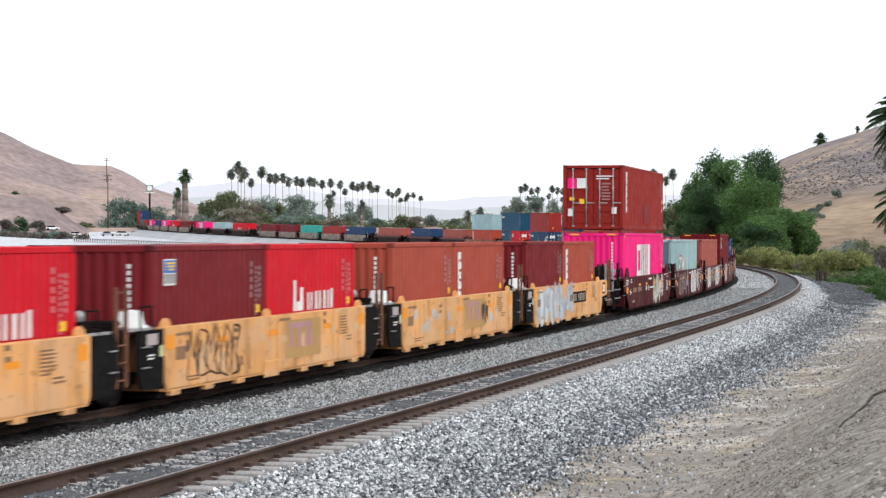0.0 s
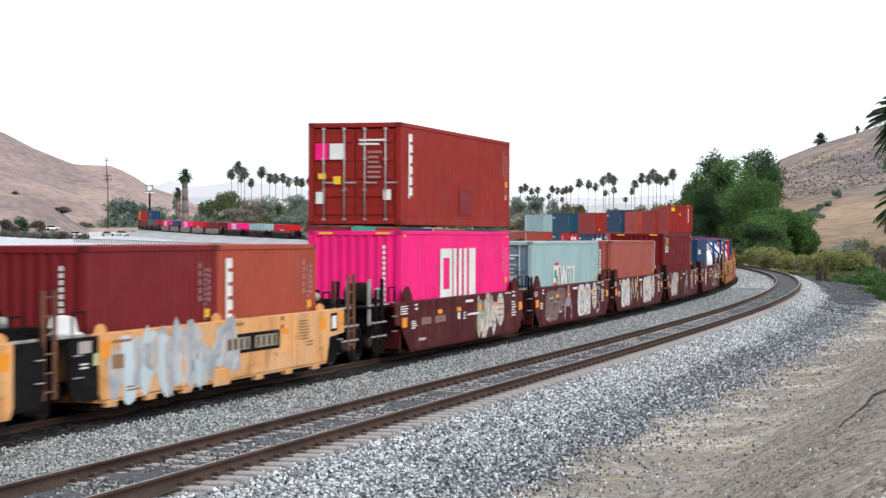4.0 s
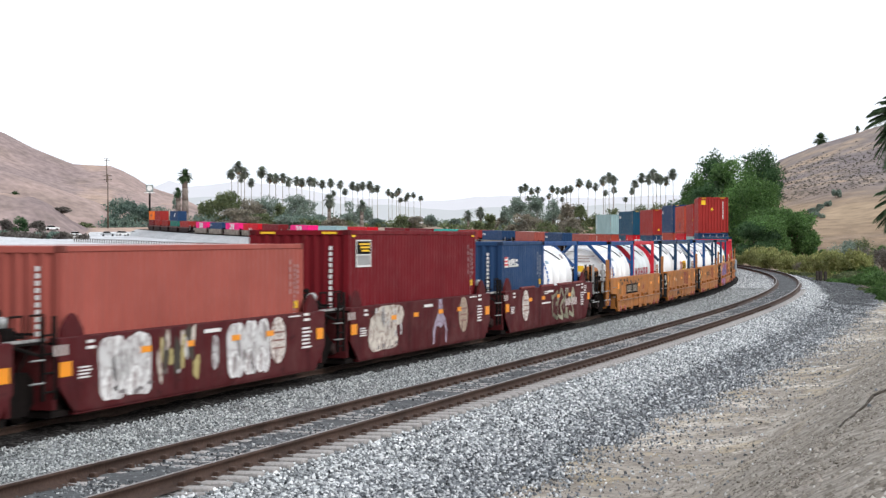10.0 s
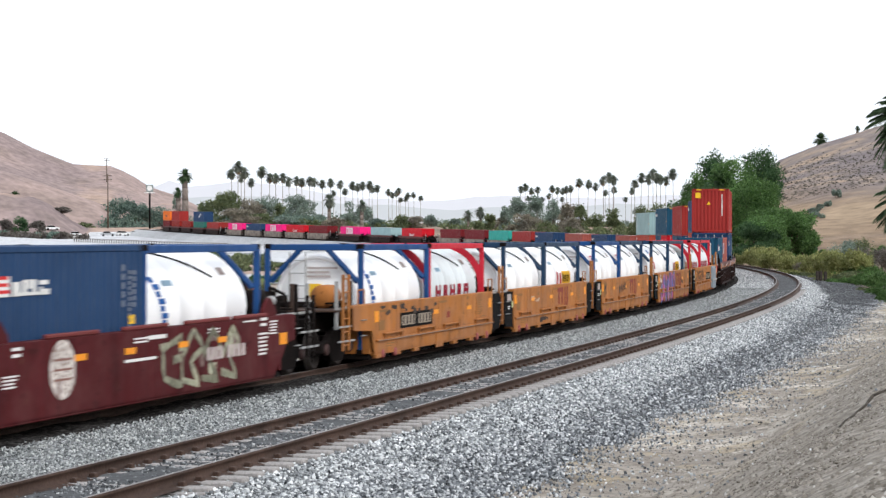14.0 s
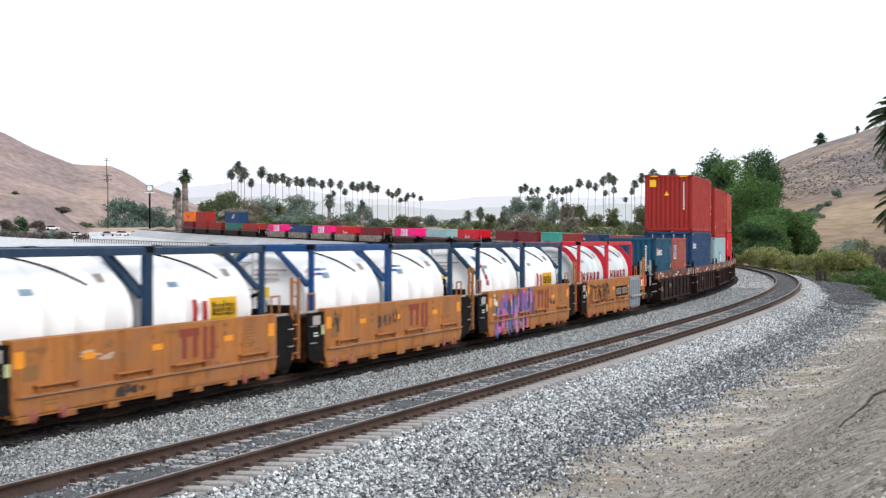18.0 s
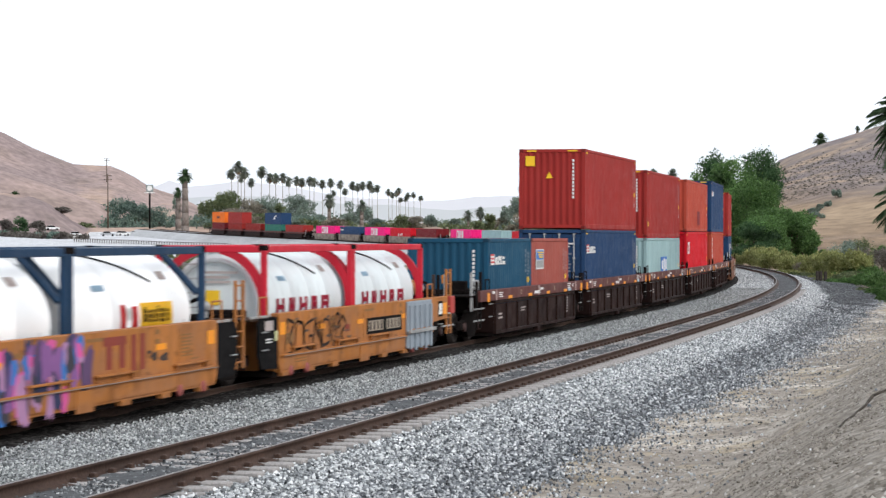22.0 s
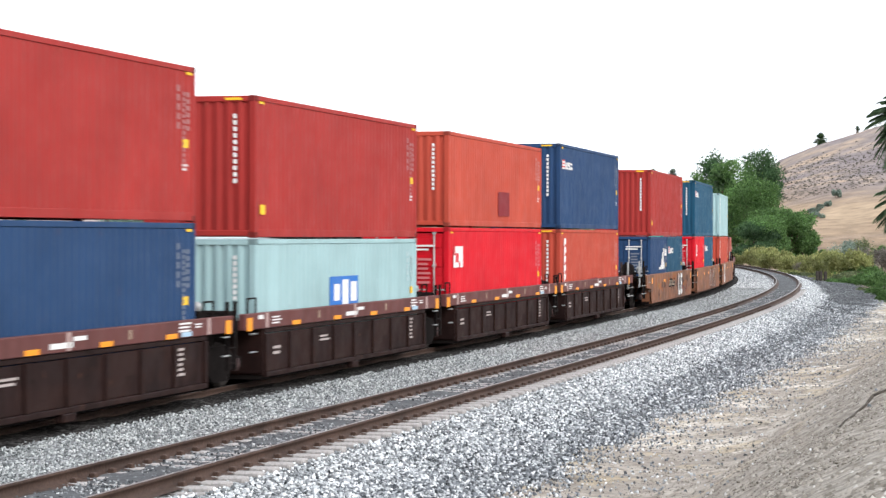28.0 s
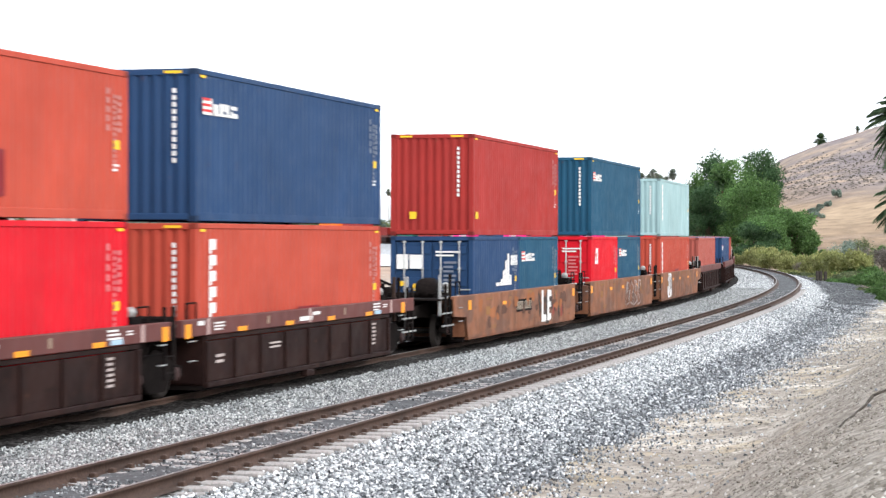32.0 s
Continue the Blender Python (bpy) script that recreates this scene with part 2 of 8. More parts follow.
# ---- ground ----
def smooth(a, lo, hi):
    t = np.clip((a - lo) / (hi - lo), 0, 1)
    return t * t * (3 - 2 * t)


def fractal(x, y, scale, seed=0.0):
    """Smooth uneven height, from sines that don't repeat."""
    out = np.zeros_like(x)
    amp = 1.0
    for i in range(6):
        a = 1.9 * i + seed
        u, v = (x * np.cos(a) + y * np.sin(a)) / scale, (-x * np.sin(a) + y * np.cos(a)) / scale
        out += amp * np.sin(u + 1.7 * np.sin(v * 0.63 + i)) * np.cos(v * 0.9 + 1.1 * np.sin(u * 0.47 + 2 * i))
        amp, scale = amp * 0.55, scale * 0.52
    return out


# cross-section of the ground beside the rails: offset to the left, height against the rail heads
PROFILE = ((-400, -0.6), (-60, -1.2), (-30, -1.3), (-14, 1.9), (-11.4, 1.75), (-9.2, 0.75), (-6.6, -0.74), (-5.4, -0.86), (-3.4, -0.84), (-1.9, -0.42), (-1.3, -0.34),
           (7.0, -0.34), (9.5, -0.9), (14, -1.2), (400, -1.2))
FLAT = ((-400, -0.6), (-60, -1.2), (-12, -1.15), (-5.4, -0.9), (-3.4, -0.84), (-1.9, -0.42), (-1.3, -0.34), (7.0, -0.34), (9.5, -0.9), (14, -1.2), (400, -1.2))
LEFT_RIDGE = ((-900, 120), (-300, 180), (0, 232), (60, 262), (130, 290), (200, 293), (240, 312), (265, 328), (320, 345), (370, 372), (430, 392), (470, 412))
SPURS = ((((-400, 255), (-100, 285), (0, 300), (100, 334), (190, 364), (225, 400)), 700, 790, 60.0), (((-400, 320), (-60, 334), (30, 344), (75, 352), (112, 378), (140, 402)), 650, 715, 50.0))
RIGHT_RIDGE = ((1240, 440), (1280, 392), (1320, 330), (1380, 277), (1450, 251), (1500, 237), (1568, 217), (1800, 150), (2300, 90))


def nearest(x, y):
    """The place along the line, and the offset to its left, of points of the ground."""
    si, oi = np.empty_like(x), np.empty_like(x)
    cx, cy, cs, ct = PX[::2], PY[::2], S[::2], TH[::2]
    for i in range(0, len(x), 20000):
        j = slice(i, i + 20000)
        d = (x[j, None] - cx[None]) ** 2 + (y[j, None] - cy[None]) ** 2
        k = d.argmin(1)
        si[j] = cs[k]
        side = -((x[j] - cx[k]) * np.cos(ct[k]) - (y[j] - cy[k]) * np.sin(ct[k]))
        oi[j] = np.sign(side) * np.sqrt(d[np.arange(len(k)), k])
    return si, oi


def verge_edge(s):
    """How far out the dark gravel reaches along the line."""
    s = np.asarray(s, float)
    base = np.interp(s, [-20, 0, 12, 30, 60, 90, 110, 140, 230], [3.5, 3.65, 4.0, 4.25, 4.4, 5.1, 6.2, 6.6, 6.8])
    return base + 0.20 * np.sin(s * 0.83) + 0.14 * np.sin(s * 2.1 + 1.0) + 0.09 * np.sin(s * 5.3) + 0.05 * np.sin(s * 11.7 + 2.0)


def ground_z(x, y):
    x, y = np.atleast_1d(np.asarray(x, float)), np.atleast_1d(np.asarray(y, float))
    s, o = nearest(x, y)
    rail = np.interp(s, S, PZ)
    bank = np.interp(o, [a for a, _ in PROFILE], [b for _, b in PROFILE])
    flat = np.interp(o, [a for a, _ in FLAT], [b for _, b in FLAT])
    w = smooth(s, 52, 84)
    z = rail + bank * (1 - w) + flat * w
    z -= 1.1 * smooth(s, 210, 300) * smooth(o, -14, -8) * (1 - smooth(o, 38, 60))
    rough = smooth(-o, 3.2, 6.0) + smooth(o, 9, 14)
    z += rough * (0.05 * fractal(x, y, 1.1) + 0.07 * fractal(x, y, 4.0, 1.0))
    z -= 0.12 * smooth(o, -3.3, -3.0) * smooth(-o, -9.0, -8.6)
    edge = verge_edge(s)
    z -= 0.5 * smooth(s, 72, 95) * smooth(o + edge, -1.2, 0.4) * smooth(-o, -9.0, -8.6)
    # the hills on both sides of the valley
    dist = np.hypot(x, y)
    az = 784 + 3866 * x / np.maximum(y, 1.0)
    az = np.where(y < 30, np.where(x < 0, -900, 2300), az)
    gully = fractal(x, y, 120.0, 3.0)
    for ridge, d0, d1, seed in ((LEFT_RIDGE, 770, 1060, 0.0), (RIGHT_RIDGE, 370, 640, 2.0)):
        top = np.interp(az, [a for a, _ in ridge], [b for _, b in ridge])
        high = np.maximum(3.5 + (390 - top) / 3866 * d1 - 0.5, 0)
        t = np.clip((dist - d0 - 25 * gully * (seed + 1) * 0.3) / (d1 - d0), 0, 1)
        rise = t ** 1.25
        rise = np.where(dist > d1, np.maximum(1.0 - (dist - d1) / 2500.0, 0.2), rise)
        wob = 1.0 + (0.10 if seed else 0.2) * (1 - smooth(t, 0.75, 1.0)) * gully * smooth(t, 0.02, 0.3)
        z = z + high * rise * wob
    # two spurs that run down before the western hill
    for ridge, d0, d1, fall in SPURS:
        top = np.interp(az, [a for a, _ in ridge], [b for _, b in ridge]) + 2.0 * gully
        high = np.maximum(3.5 + (390 - top) / 3866 * d1 + 1.0, 0)
        t = np.clip((dist - d0) / (d1 - d0), 0, 1)
        k = smooth(t, 0, 1) * np.clip(1.0 - (dist - d1) / fall, 0, 1)
        z = np.maximum(z, -8.0 + (high + 7.0) * np.where(y > 30, k, 0))
    return z


def axis(stops):
    out = [stops[0][0]]
    for (a, d0), (b, d1) in zip(stops, stops[1:]):
        while out[-1] < b - 1e-6:
            f = (out[-1] - a) / (b - a)
            out.append(min(b, out[-1] + d0 + (d1 - d0) * f))
    return np.array(out)


gx = axis([(-2600, 160), (-420, 10), (-120, 5), (-20, 0.8), (-8, 0.45), (16, 0.45), (42, 0.9), (120, 5), (320, 8), (2600, 160)])
gy = axis([(-700, 60), (-20, 2.0), (14, 0.5), (70, 0.6), (150, 1.2), (320, 3.5), (1050, 9), (4600, 260)])
GX, GY = np.meshgrid(gx, gy)
gz = ground_z(GX.ravel(), GY.ravel())
nx, ny = len(gx), len(gy)
idx = np.arange(nx * ny).reshape(ny, nx)
quads = np.stack([idx[:-1, :-1], idx[:-1, 1:], idx[1:, 1:], idx[1:, :-1]], -1).reshape(-1, 4)


def ground_material():
    """Bare dirt by the line, dry grass and scrub farther off."""
    m, n, l, b = shader("dry_valley_ground", 0.95)
    dirt = ramp(n, l, tex(n, l, "Noise", 0.5, 8).outputs["Fac"], [(0.32, (0.215, 0.19, 0.16)), (0.5, (0.42, 0.375, 0.32)), (0.66, (0.60, 0.545, 0.475))])
    peb = tex(n, l, "Voronoi", 7.0)
    sep = n.new("ShaderNodeSeparateColor")
    l.new(peb.outputs["Color"], sep.inputs["Color"])
    speck = ramp(n, l, sep.outputs["Red"], [(0.0, (0.55,) * 3), (0.25, (0.95,) * 3), (0.9, (1.0,) * 3), (1.0, (1.5,) * 3)])
    c = blend(n, l, 1.0, dirt.outputs["Color"], speck.outputs["Color"], "MULTIPLY")
    drift = ramp(n, l, tex(n, l, "Noise", 0.3, 8).outputs["Fac"], [(0.50, (0, 0, 0)), (0.62, (0.8,) * 3)])
    c = blend(n, l, drift.outputs["Color"], c, (0.27, 0.24, 0.208))
    ochre = ramp(n, l, tex(n, l, "Noise", 0.75, 7).outputs["Fac"], [(0.52, (0, 0, 0)), (0.63, (0.7,) * 3)])
    c = blend(n, l, ochre.outputs["Color"], c, (0.41, 0.335, 0.225))
    clod = ramp(n, l, tex(n, l, "Noise", 5.0, 10).outputs["Fac"], [(0.50, (0, 0, 0)), (0.62, (0.75,) * 3)])
    c = blend(n, l, clod.outputs["Color"], c, (0.205, 0.172, 0.142))
    grass = ramp(n, l, tex(n, l, "Noise", 0.012, 8).outputs["Fac"], [(0.36, (0.165, 0.114, 0.075)), (0.5, (0.25, 0.177, 0.117)), (0.64, (0.335, 0.245, 0.163))])
    scrub = ramp(n, l, tex(n, l, "Noise", 0.045, 9).outputs["Fac"], [(0.52, (0, 0, 0)), (0.68, (0.55,) * 3)])
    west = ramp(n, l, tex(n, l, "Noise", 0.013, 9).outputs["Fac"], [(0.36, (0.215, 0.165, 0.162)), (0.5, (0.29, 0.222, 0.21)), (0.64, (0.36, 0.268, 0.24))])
    # slope puts sunlit tan crests and shaded mauve flanks into the hill's colour
    lie = n.new("ShaderNodeSeparateXYZ")
    l.new(n.new("ShaderNodeNewGeometry").outputs["Normal"], lie.inputs[0])
    tilt = n.new("ShaderNodeMath")
    tilt.operation = "MULTIPLY_ADD"
    tilt.inputs[1].default_value = 0.10
    l.new(tex(n, l, "Noise", 0.03, 7).outputs["Fac"], tilt.inputs[0])
    l.new(lie.outputs["Z"], tilt.inputs[2])
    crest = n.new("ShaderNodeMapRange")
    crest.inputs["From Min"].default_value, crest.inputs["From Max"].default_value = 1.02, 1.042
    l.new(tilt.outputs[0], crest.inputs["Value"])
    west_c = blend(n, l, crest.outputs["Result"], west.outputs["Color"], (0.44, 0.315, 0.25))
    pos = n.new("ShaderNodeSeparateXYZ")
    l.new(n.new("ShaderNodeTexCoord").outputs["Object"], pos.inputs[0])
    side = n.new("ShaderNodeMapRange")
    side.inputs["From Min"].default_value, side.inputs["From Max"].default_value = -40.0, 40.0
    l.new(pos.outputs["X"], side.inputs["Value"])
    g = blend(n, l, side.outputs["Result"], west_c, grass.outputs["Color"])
    g = blend(n, l, scrub.outputs["Color"], g, (0.20, 0.155, 0.135))
    rise = n.new("ShaderNodeMapRange")
    rise.inputs["From Min"].default_value, rise.inputs["From Max"].default_value = -0.6, 0.5
    l.new(pos.outputs["Z"], rise.inputs["Value"])
    soil = ramp(n, l, tex(n, l, "Noise", 5.5, 10).outputs["Fac"], [(0.32, (0.13, 0.112, 0.092)), (0.5, (0.255, 0.226, 0.19)), (0.66, (0.37, 0.335, 0.29))])
    c = blend(n, l, rise.outputs["Result"], c, soil.outputs["Color"])
    up, east, both = n.new("ShaderNodeMapRange"), n.new("ShaderNodeMapRange"), n.new("ShaderNodeMath")
    up.inputs["From Min"].default_value, up.inputs["From Max"].default_value = 7.0, 13.0
    east.inputs["From Min"].default_value, east.inputs["From Max"].default_value = 0.0, 60.0
    l.new(pos.outputs["Z"], up.inputs["Value"])
    l.new(pos.outputs["X"], east.inputs["Value"])
    both.operation = "MULTIPLY"
    l.new(up.outputs["Result"], both.inputs[0])
    l.new(east.outputs["Result"], both.inputs[1])
    chap = ramp(n, l, tex(n, l, "Noise", 0.07, 9).outputs["Fac"], [(0.36, (0.35, 0.262, 0.195)), (0.47, (0.25, 0.203, 0.178)), (0.60, (0.195, 0.163, 0.16))])
    g = blend(n, l, both.outputs[0], g, chap.outputs["Color"])
    g = blend(n, l, 1.0, g, ramp(n, l, tex(n, l, "Noise", 0.3, 6).outputs["Fac"], [(0.3, (0.75,) * 3), (0.7, (1.25,) * 3)]).outputs["Color"], "MULTIPLY")
    far = n.new("ShaderNodeSeparateXYZ")
    l.new(n.new("ShaderNodeTexCoord").outputs["Object"], far.inputs[0])
    where = ramp(n, l, far.outputs["Y"], [(0.0, (0, 0, 0)), (1.0, (1, 1, 1))])
    rng = n.new("ShaderNodeMapRange")
    rng.inputs["From Min"].default_value, rng.inputs["From Max"].default_value = 130, 260
    l.new(far.outputs["Y"], rng.inputs["Value"])
    l.new(rng.outputs["Result"], where.inputs["Fac"])
    c = blend(n, l, where.outputs["Color"], c, g)
    l.new(c, b.inputs["Base Color"])
    bump(n, l, b, tex(n, l, "Noise", 5.0, 9).outputs["Fac"], 0.7, 0.12)
    return m


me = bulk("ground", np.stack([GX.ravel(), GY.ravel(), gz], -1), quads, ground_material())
me.polygons.foreach_set("use_smooth", np.ones(len(me.polygons), bool))
ground = tagged(new("ground", me), "dry tan dirt and grass valley floor rising into bare hills", "ground", kind="structure")


def ribbon(name, offs, s_at, mat, label, category):
    """A long sheet along the line: offsets and heights, at many places."""
    rows = np.stack([at(s_at, o, dz) for o, dz in offs], 1)
    k = len(offs)
    ii = np.arange(len(s_at) * k).reshape(len(s_at), k)
    q = np.stack([ii[:-1, 1:], ii[:-1, :-1], ii[1:, :-1], ii[1:, 1:]], -1).reshape(-1, 4)
    v = rows.reshape(-1, 3)
    v[:, 2] += 0.025 * fractal(v[:, 0], v[:, 1], 0.7)
    me = bulk(name, v, q, mat)
    me.polygons.foreach_set("use_smooth", np.ones(len(q), bool))
    return tagged(new(name, me), label, category, kind="structure")


s_bed = np.concatenate([np.arange(-330, -20, 5.0), np.arange(-20, 160, 0.6), np.arange(160, 900, 3.0)])
bed_offs = [(-5.5, -2.6), (-4.2, -1.2), (-3.3, -0.80)] + [(o, -0.26 - 0.54 * max(0.0, (-1.55 - o) / 1.75) ** 1.1) for o in np.arange(-3.0, -1.3, 0.3)] + \
    [(o, -0.155 if o > 1.3 else -0.196 if abs(o) < 0.66 else -0.215) for o in np.arange(-1.2, 7.0, 0.2)] + [(7.2, -0.3), (9.2, -0.95), (11.5, -2.6)]
ribbon("ballast_bed_far", [(o, z + 0.004) for o, z in bed_offs], np.arange(336, 900, 3.0), rough_mat("far_pale_ballast", [(0.3, (0.40, 0.405, 0.41)), (0.7, (0.52, 0.525, 0.53))], 0.1, 0.95, 0.0, None, 2.0, 0.03), "bed of pale crushed stone along the far leg", "ballast")
ribbon("ballast_bed", bed_offs, s_bed[s_bed < 337], BALLAST_BED, "bed of pale grey crushed stone under both tracks", "ballast")
s_gr = np.concatenate([np.arange(-20, 160, 0.8), np.arange(160, 340, 2.0)])

def verge_z(s, o):
    """The height of the verge: the ballast's slope, then the ground."""
    p = at(s, o)
    slope = p[:, 2] + np.interp(o, [-3.3, -3.0, -1.5], [-0.80, -0.68, -0.26])
    far = p[:, 2] + np.interp(o, [-7.0, -3.3, -3.0, -1.5], [-1.0, -0.80, -0.68, -0.26])
    near = np.where(o > -3.1, slope, np.maximum(slope - 0.4 * (o < -3.3), ground_z(p[:, 0], p[:, 1]) + 0.035))
    w = smooth(s, 66, 76)
    return near * (1 - w) + far * w


def gravel_sheet():
    f = np.array([0.0, 0.12, 0.25, 0.4, 0.55, 0.7, 0.85, 1.0])
    ss = np.repeat(s_gr, len(f))
    oo = -(2.2 + np.tile(f, len(s_gr)) * (verge_edge(ss) + 0.12 * np.sin(ss * 1.7) + 0.08 * np.sin(ss * 4.1) - 2.2))
    v = at(ss, oo)
    v[:, 2] = verge_z(ss, oo) + 0.012 - (0.07 + 0.5 * smooth(ss, 66, 80)) * (np.tile(f, len(s_gr)) > 0.99)
    ii = np.arange(len(v)).reshape(len(s_gr), len(f))
    q = np.stack([ii[:-1, 1:], ii[1:, 1:], ii[1:, :-1], ii[:-1, :-1]], -1).reshape(-1, 4)
    tagged(new("gravel_verge", bulk("gravel_verge", v, q, GRAVEL_BED)), "dark grey gravel spread beside the ballast", "gravel", kind="structure")


gravel_sheet()


def stones(name, s_rng, o_rng, count, size, mat, label, seed, profile):
    """Loose crushed stones, each a rough lump, lying on the bed."""
    rng = np.random.default_rng(seed)
    s = s_rng[0] + (s_rng[1] - s_rng[0]) * rng.random(count) ** 1.9
    o = o_rng(s, rng) if callable(o_rng) else rng.uniform(o_rng[0], o_rng[1], count)
    # few stones lie on the sleepers' tops
    bare = (np.abs((s + 14 + 0.305) % 0.61 - 0.305) < 0.13) & (np.abs(o) < 1.3) & (rng.random(count) < np.where(np.abs(o) < 0.66, 0.6, 0.35))
    s, o = s[~bare], o[~bare]
    count = len(s)
    p = at(s, o)
    p[:, 2] = profile(s, o) if callable(profile) else p[:, 2] + np.interp(o, [a for a, _ in profile], [b for _, b in profile])
    p[:, 2] += rng.uniform(-0.01, 0.025, count) + 0.012 * rng.standard_normal(count)
    base = np.array([(1, 0, 0), (-1, 0, 0), (0, 1, 0), (0, -1, 0), (0, 0, 1), (0, 0, -1)], float)
    tri = np.array([(0, 2, 4), (2, 1, 4), (1, 3, 4), (3, 0, 4), (2, 0, 5), (1, 2, 5), (3, 1, 5), (0, 3, 5)])
    r = size * rng.uniform(0.6, 1.5, (count, 1, 1))
    v = base[None] * r * rng.uniform(0.6, 1.25, (count, 6, 1))
    a = rng.normal(size=(count, 4))
    a /= np.linalg.norm(a, axis=1, keepdims=True)
    w, x, y, z = a.T
    rot = np.stack([1 - 2 * (y * y + z * z), 2 * (x * y - w * z), 2 * (x * z + w * y), 2 * (x * y + w * z), 1 - 2 * (x * x + z * z), 2 * (y * z - w * x),
                    2 * (x * z - w * y), 2 * (y * z + w * x), 1 - 2 * (x * x + y * y)], -1).reshape(-1, 3, 3)
    v = np.einsum("nij,nkj->nki", rot, v) + p[:, None]
    f = (tri[None] + 6 * np.arange(count)[:, None, None]).reshape(-1, 3)
    v = v.reshape(-1, 3)
    # faces that lie on the bed are left open
    c = np.cross(v[f[:, 1]] - v[f[:, 0]], v[f[:, 2]] - v[f[:, 0]])
    f = f[c[:, 2] > -0.3 * np.linalg.norm(c, axis=1)]
    return tagged(new(name, bulk(name, v, f, mat)), label, "gravel", kind="stuff")


BED_PROFILE = [(o, z) for o, z in sorted(bed_offs)]
stones("gauge_stones", (-18, 90), (-0.66, 0.66), 21000, 0.023, stone_mat("gauge_stone", [(0.0, (0.03, 0.032, 0.035)), (0.5, (0.13, 0.138, 0.146)), (0.85, (0.26, 0.27, 0.275)), (1.0, (0.5, 0.51, 0.51))]), "dark grey stones between the rails of the empty track", 5, BED_PROFILE)
stones("ballast_stones", (-18, 95), (0.8, 3.45), 74000, 0.020, BALLAST_MID, "pale grey crushed ballast stones between the two tracks", 3, BED_PROFILE)
stones("ballast_stones_beyond", (95, 190), lambda s, g: np.where(g.random(len(s)) < 0.65, g.uniform(0.85, 3.4, len(s)), g.uniform(-2.0, -0.85, len(s))), 26000, 0.032, BALLAST, "pale grey crushed ballast stones along the curve", 7, BED_PROFILE)
# dark sheet that paints the shade between wagons and ballast
ribbon("train_shade_bed", [(3.22, -0.22), (3.4, -0.135), (3.75, -0.13), (4.3, -0.125), (5.0, -0.125), (6.0, -0.125), (6.45, -0.125), (6.6, -0.24)], s_bed, SHADE_BED, "ballast under the train's track, blackened with painted shade", "ballast")
stones("shoulder_stones", (-18, 95), lambda s, g: -0.86 - (1.7 + 0.9 * (1 - smooth(s, -2, 16))) * g.random(len(s)) ** 0.72 + 0.3 * g.standard_normal(len(s)) * (g.random(len(s)) < 0.25), 58000, 0.027, BALLAST, "pale grey crushed stones on the ballast shoulder", 6,
       [(o, z - (0.026 if -1.35 < o < 0 else 0.0)) for o, z in BED_PROFILE])
stones("verge_stones", (-14, 84), lambda s, g: -(1.95 + (verge_edge(s) - 1.95) * g.random(len(s))) + 0.12 * g.standard_normal(len(s)), 40000, 0.033, GRAVEL,
       "dark grey gravel stones strewn over the verge", 4, verge_z)
stones("verge_stones_beyond", (70, 190), lambda s, g: -(2.3 + (verge_edge(s) - 2.3) * g.random(len(s))) + 0.12 * g.standard_normal(len(s)), 12000, 0.036,
       stone_mat("sooty_gravel_stone", [(0.0, (0.02, 0.021, 0.024)), (0.6, (0.085, 0.09, 0.098)), (1.0, (0.26, 0.27, 0.275))]), "dark gravel stones on the verge round the bend", 24, verge_z)
stones("strewn_stones", (-16, 110), lambda s, g: -verge_edge(s) + 0.1 - g.exponential(0.75, len(s)), 11000, 0.025, GRAVEL, "dark stones strewn from the verge over the dirt", 14, verge_z)
ribbon("gauge_bed", [(-0.655, -0.20), (-0.6, -0.185), (-0.2, -0.183), (0.2, -0.183), (0.6, -0.185), (0.655, -0.20)], np.concatenate([np.arange(-18, 120, 0.35), np.arange(120, 420, 1.0)]), rough_mat("sooty_gravel", [(0.3, (0.055, 0.058, 0.062)), (0.7, (0.11, 0.114, 0.118))], 1.2, 0.9, 0.0, None, 9.0, 0.03), "dark sooty gravel between the rails", "ballast")


def bank_stones():
    """Pebbles and small clods on the dirt and on the bank."""
    rng = np.random.default_rng(8)
    n = 34000
    s = -20 + 84 * rng.random(n) ** 1.8
    o = -3.6 - 7.0 * rng.random(n)
    p = at(s, o)
    p[:, 2] = ground_z(p[:, 0], p[:, 1]) + 0.005
    base = np.array([(1, 0, 0), (-1, 0, 0), (0, 1, 0), (0, -1, 0), (0, 0, 0.8), (0, 0, -0.6)], float)
    tri = np.array([(0, 2, 4), (2, 1, 4), (1, 3, 4), (3, 0, 4), (2, 0, 5), (1, 2, 5), (3, 1, 5), (0, 3, 5)])
    v = base[None] * (0.0135 * rng.uniform(0.3, 1.0, (n, 1, 1)) ** 1.3 * rng.choice([1.0, 1.0, 1.0, 1.0, 1.0, 1.8], (n, 1, 1))) * rng.uniform(0.6, 1.3, (n, 6, 1)) + p[:, None]
    f = (tri[None] + 6 * np.arange(n)[:, None, None]).reshape(-1, 3)
    mat = stone_mat("pebble_stone", [(0.0, (0.09, 0.078, 0.066)), (0.4, (0.22, 0.19, 0.16)), (0.85, (0.36, 0.32, 0.275)), (0.98, (0.46, 0.42, 0.38)), (1.0, (0.75, 0.74, 0.72))])
    tagged(new("pebbles", bulk("pebbles", v.reshape(-1, 3), f, mat)), "small pebbles and clods scattered on the dirt bank", "pebbles", kind="stuff")


bank_stones()


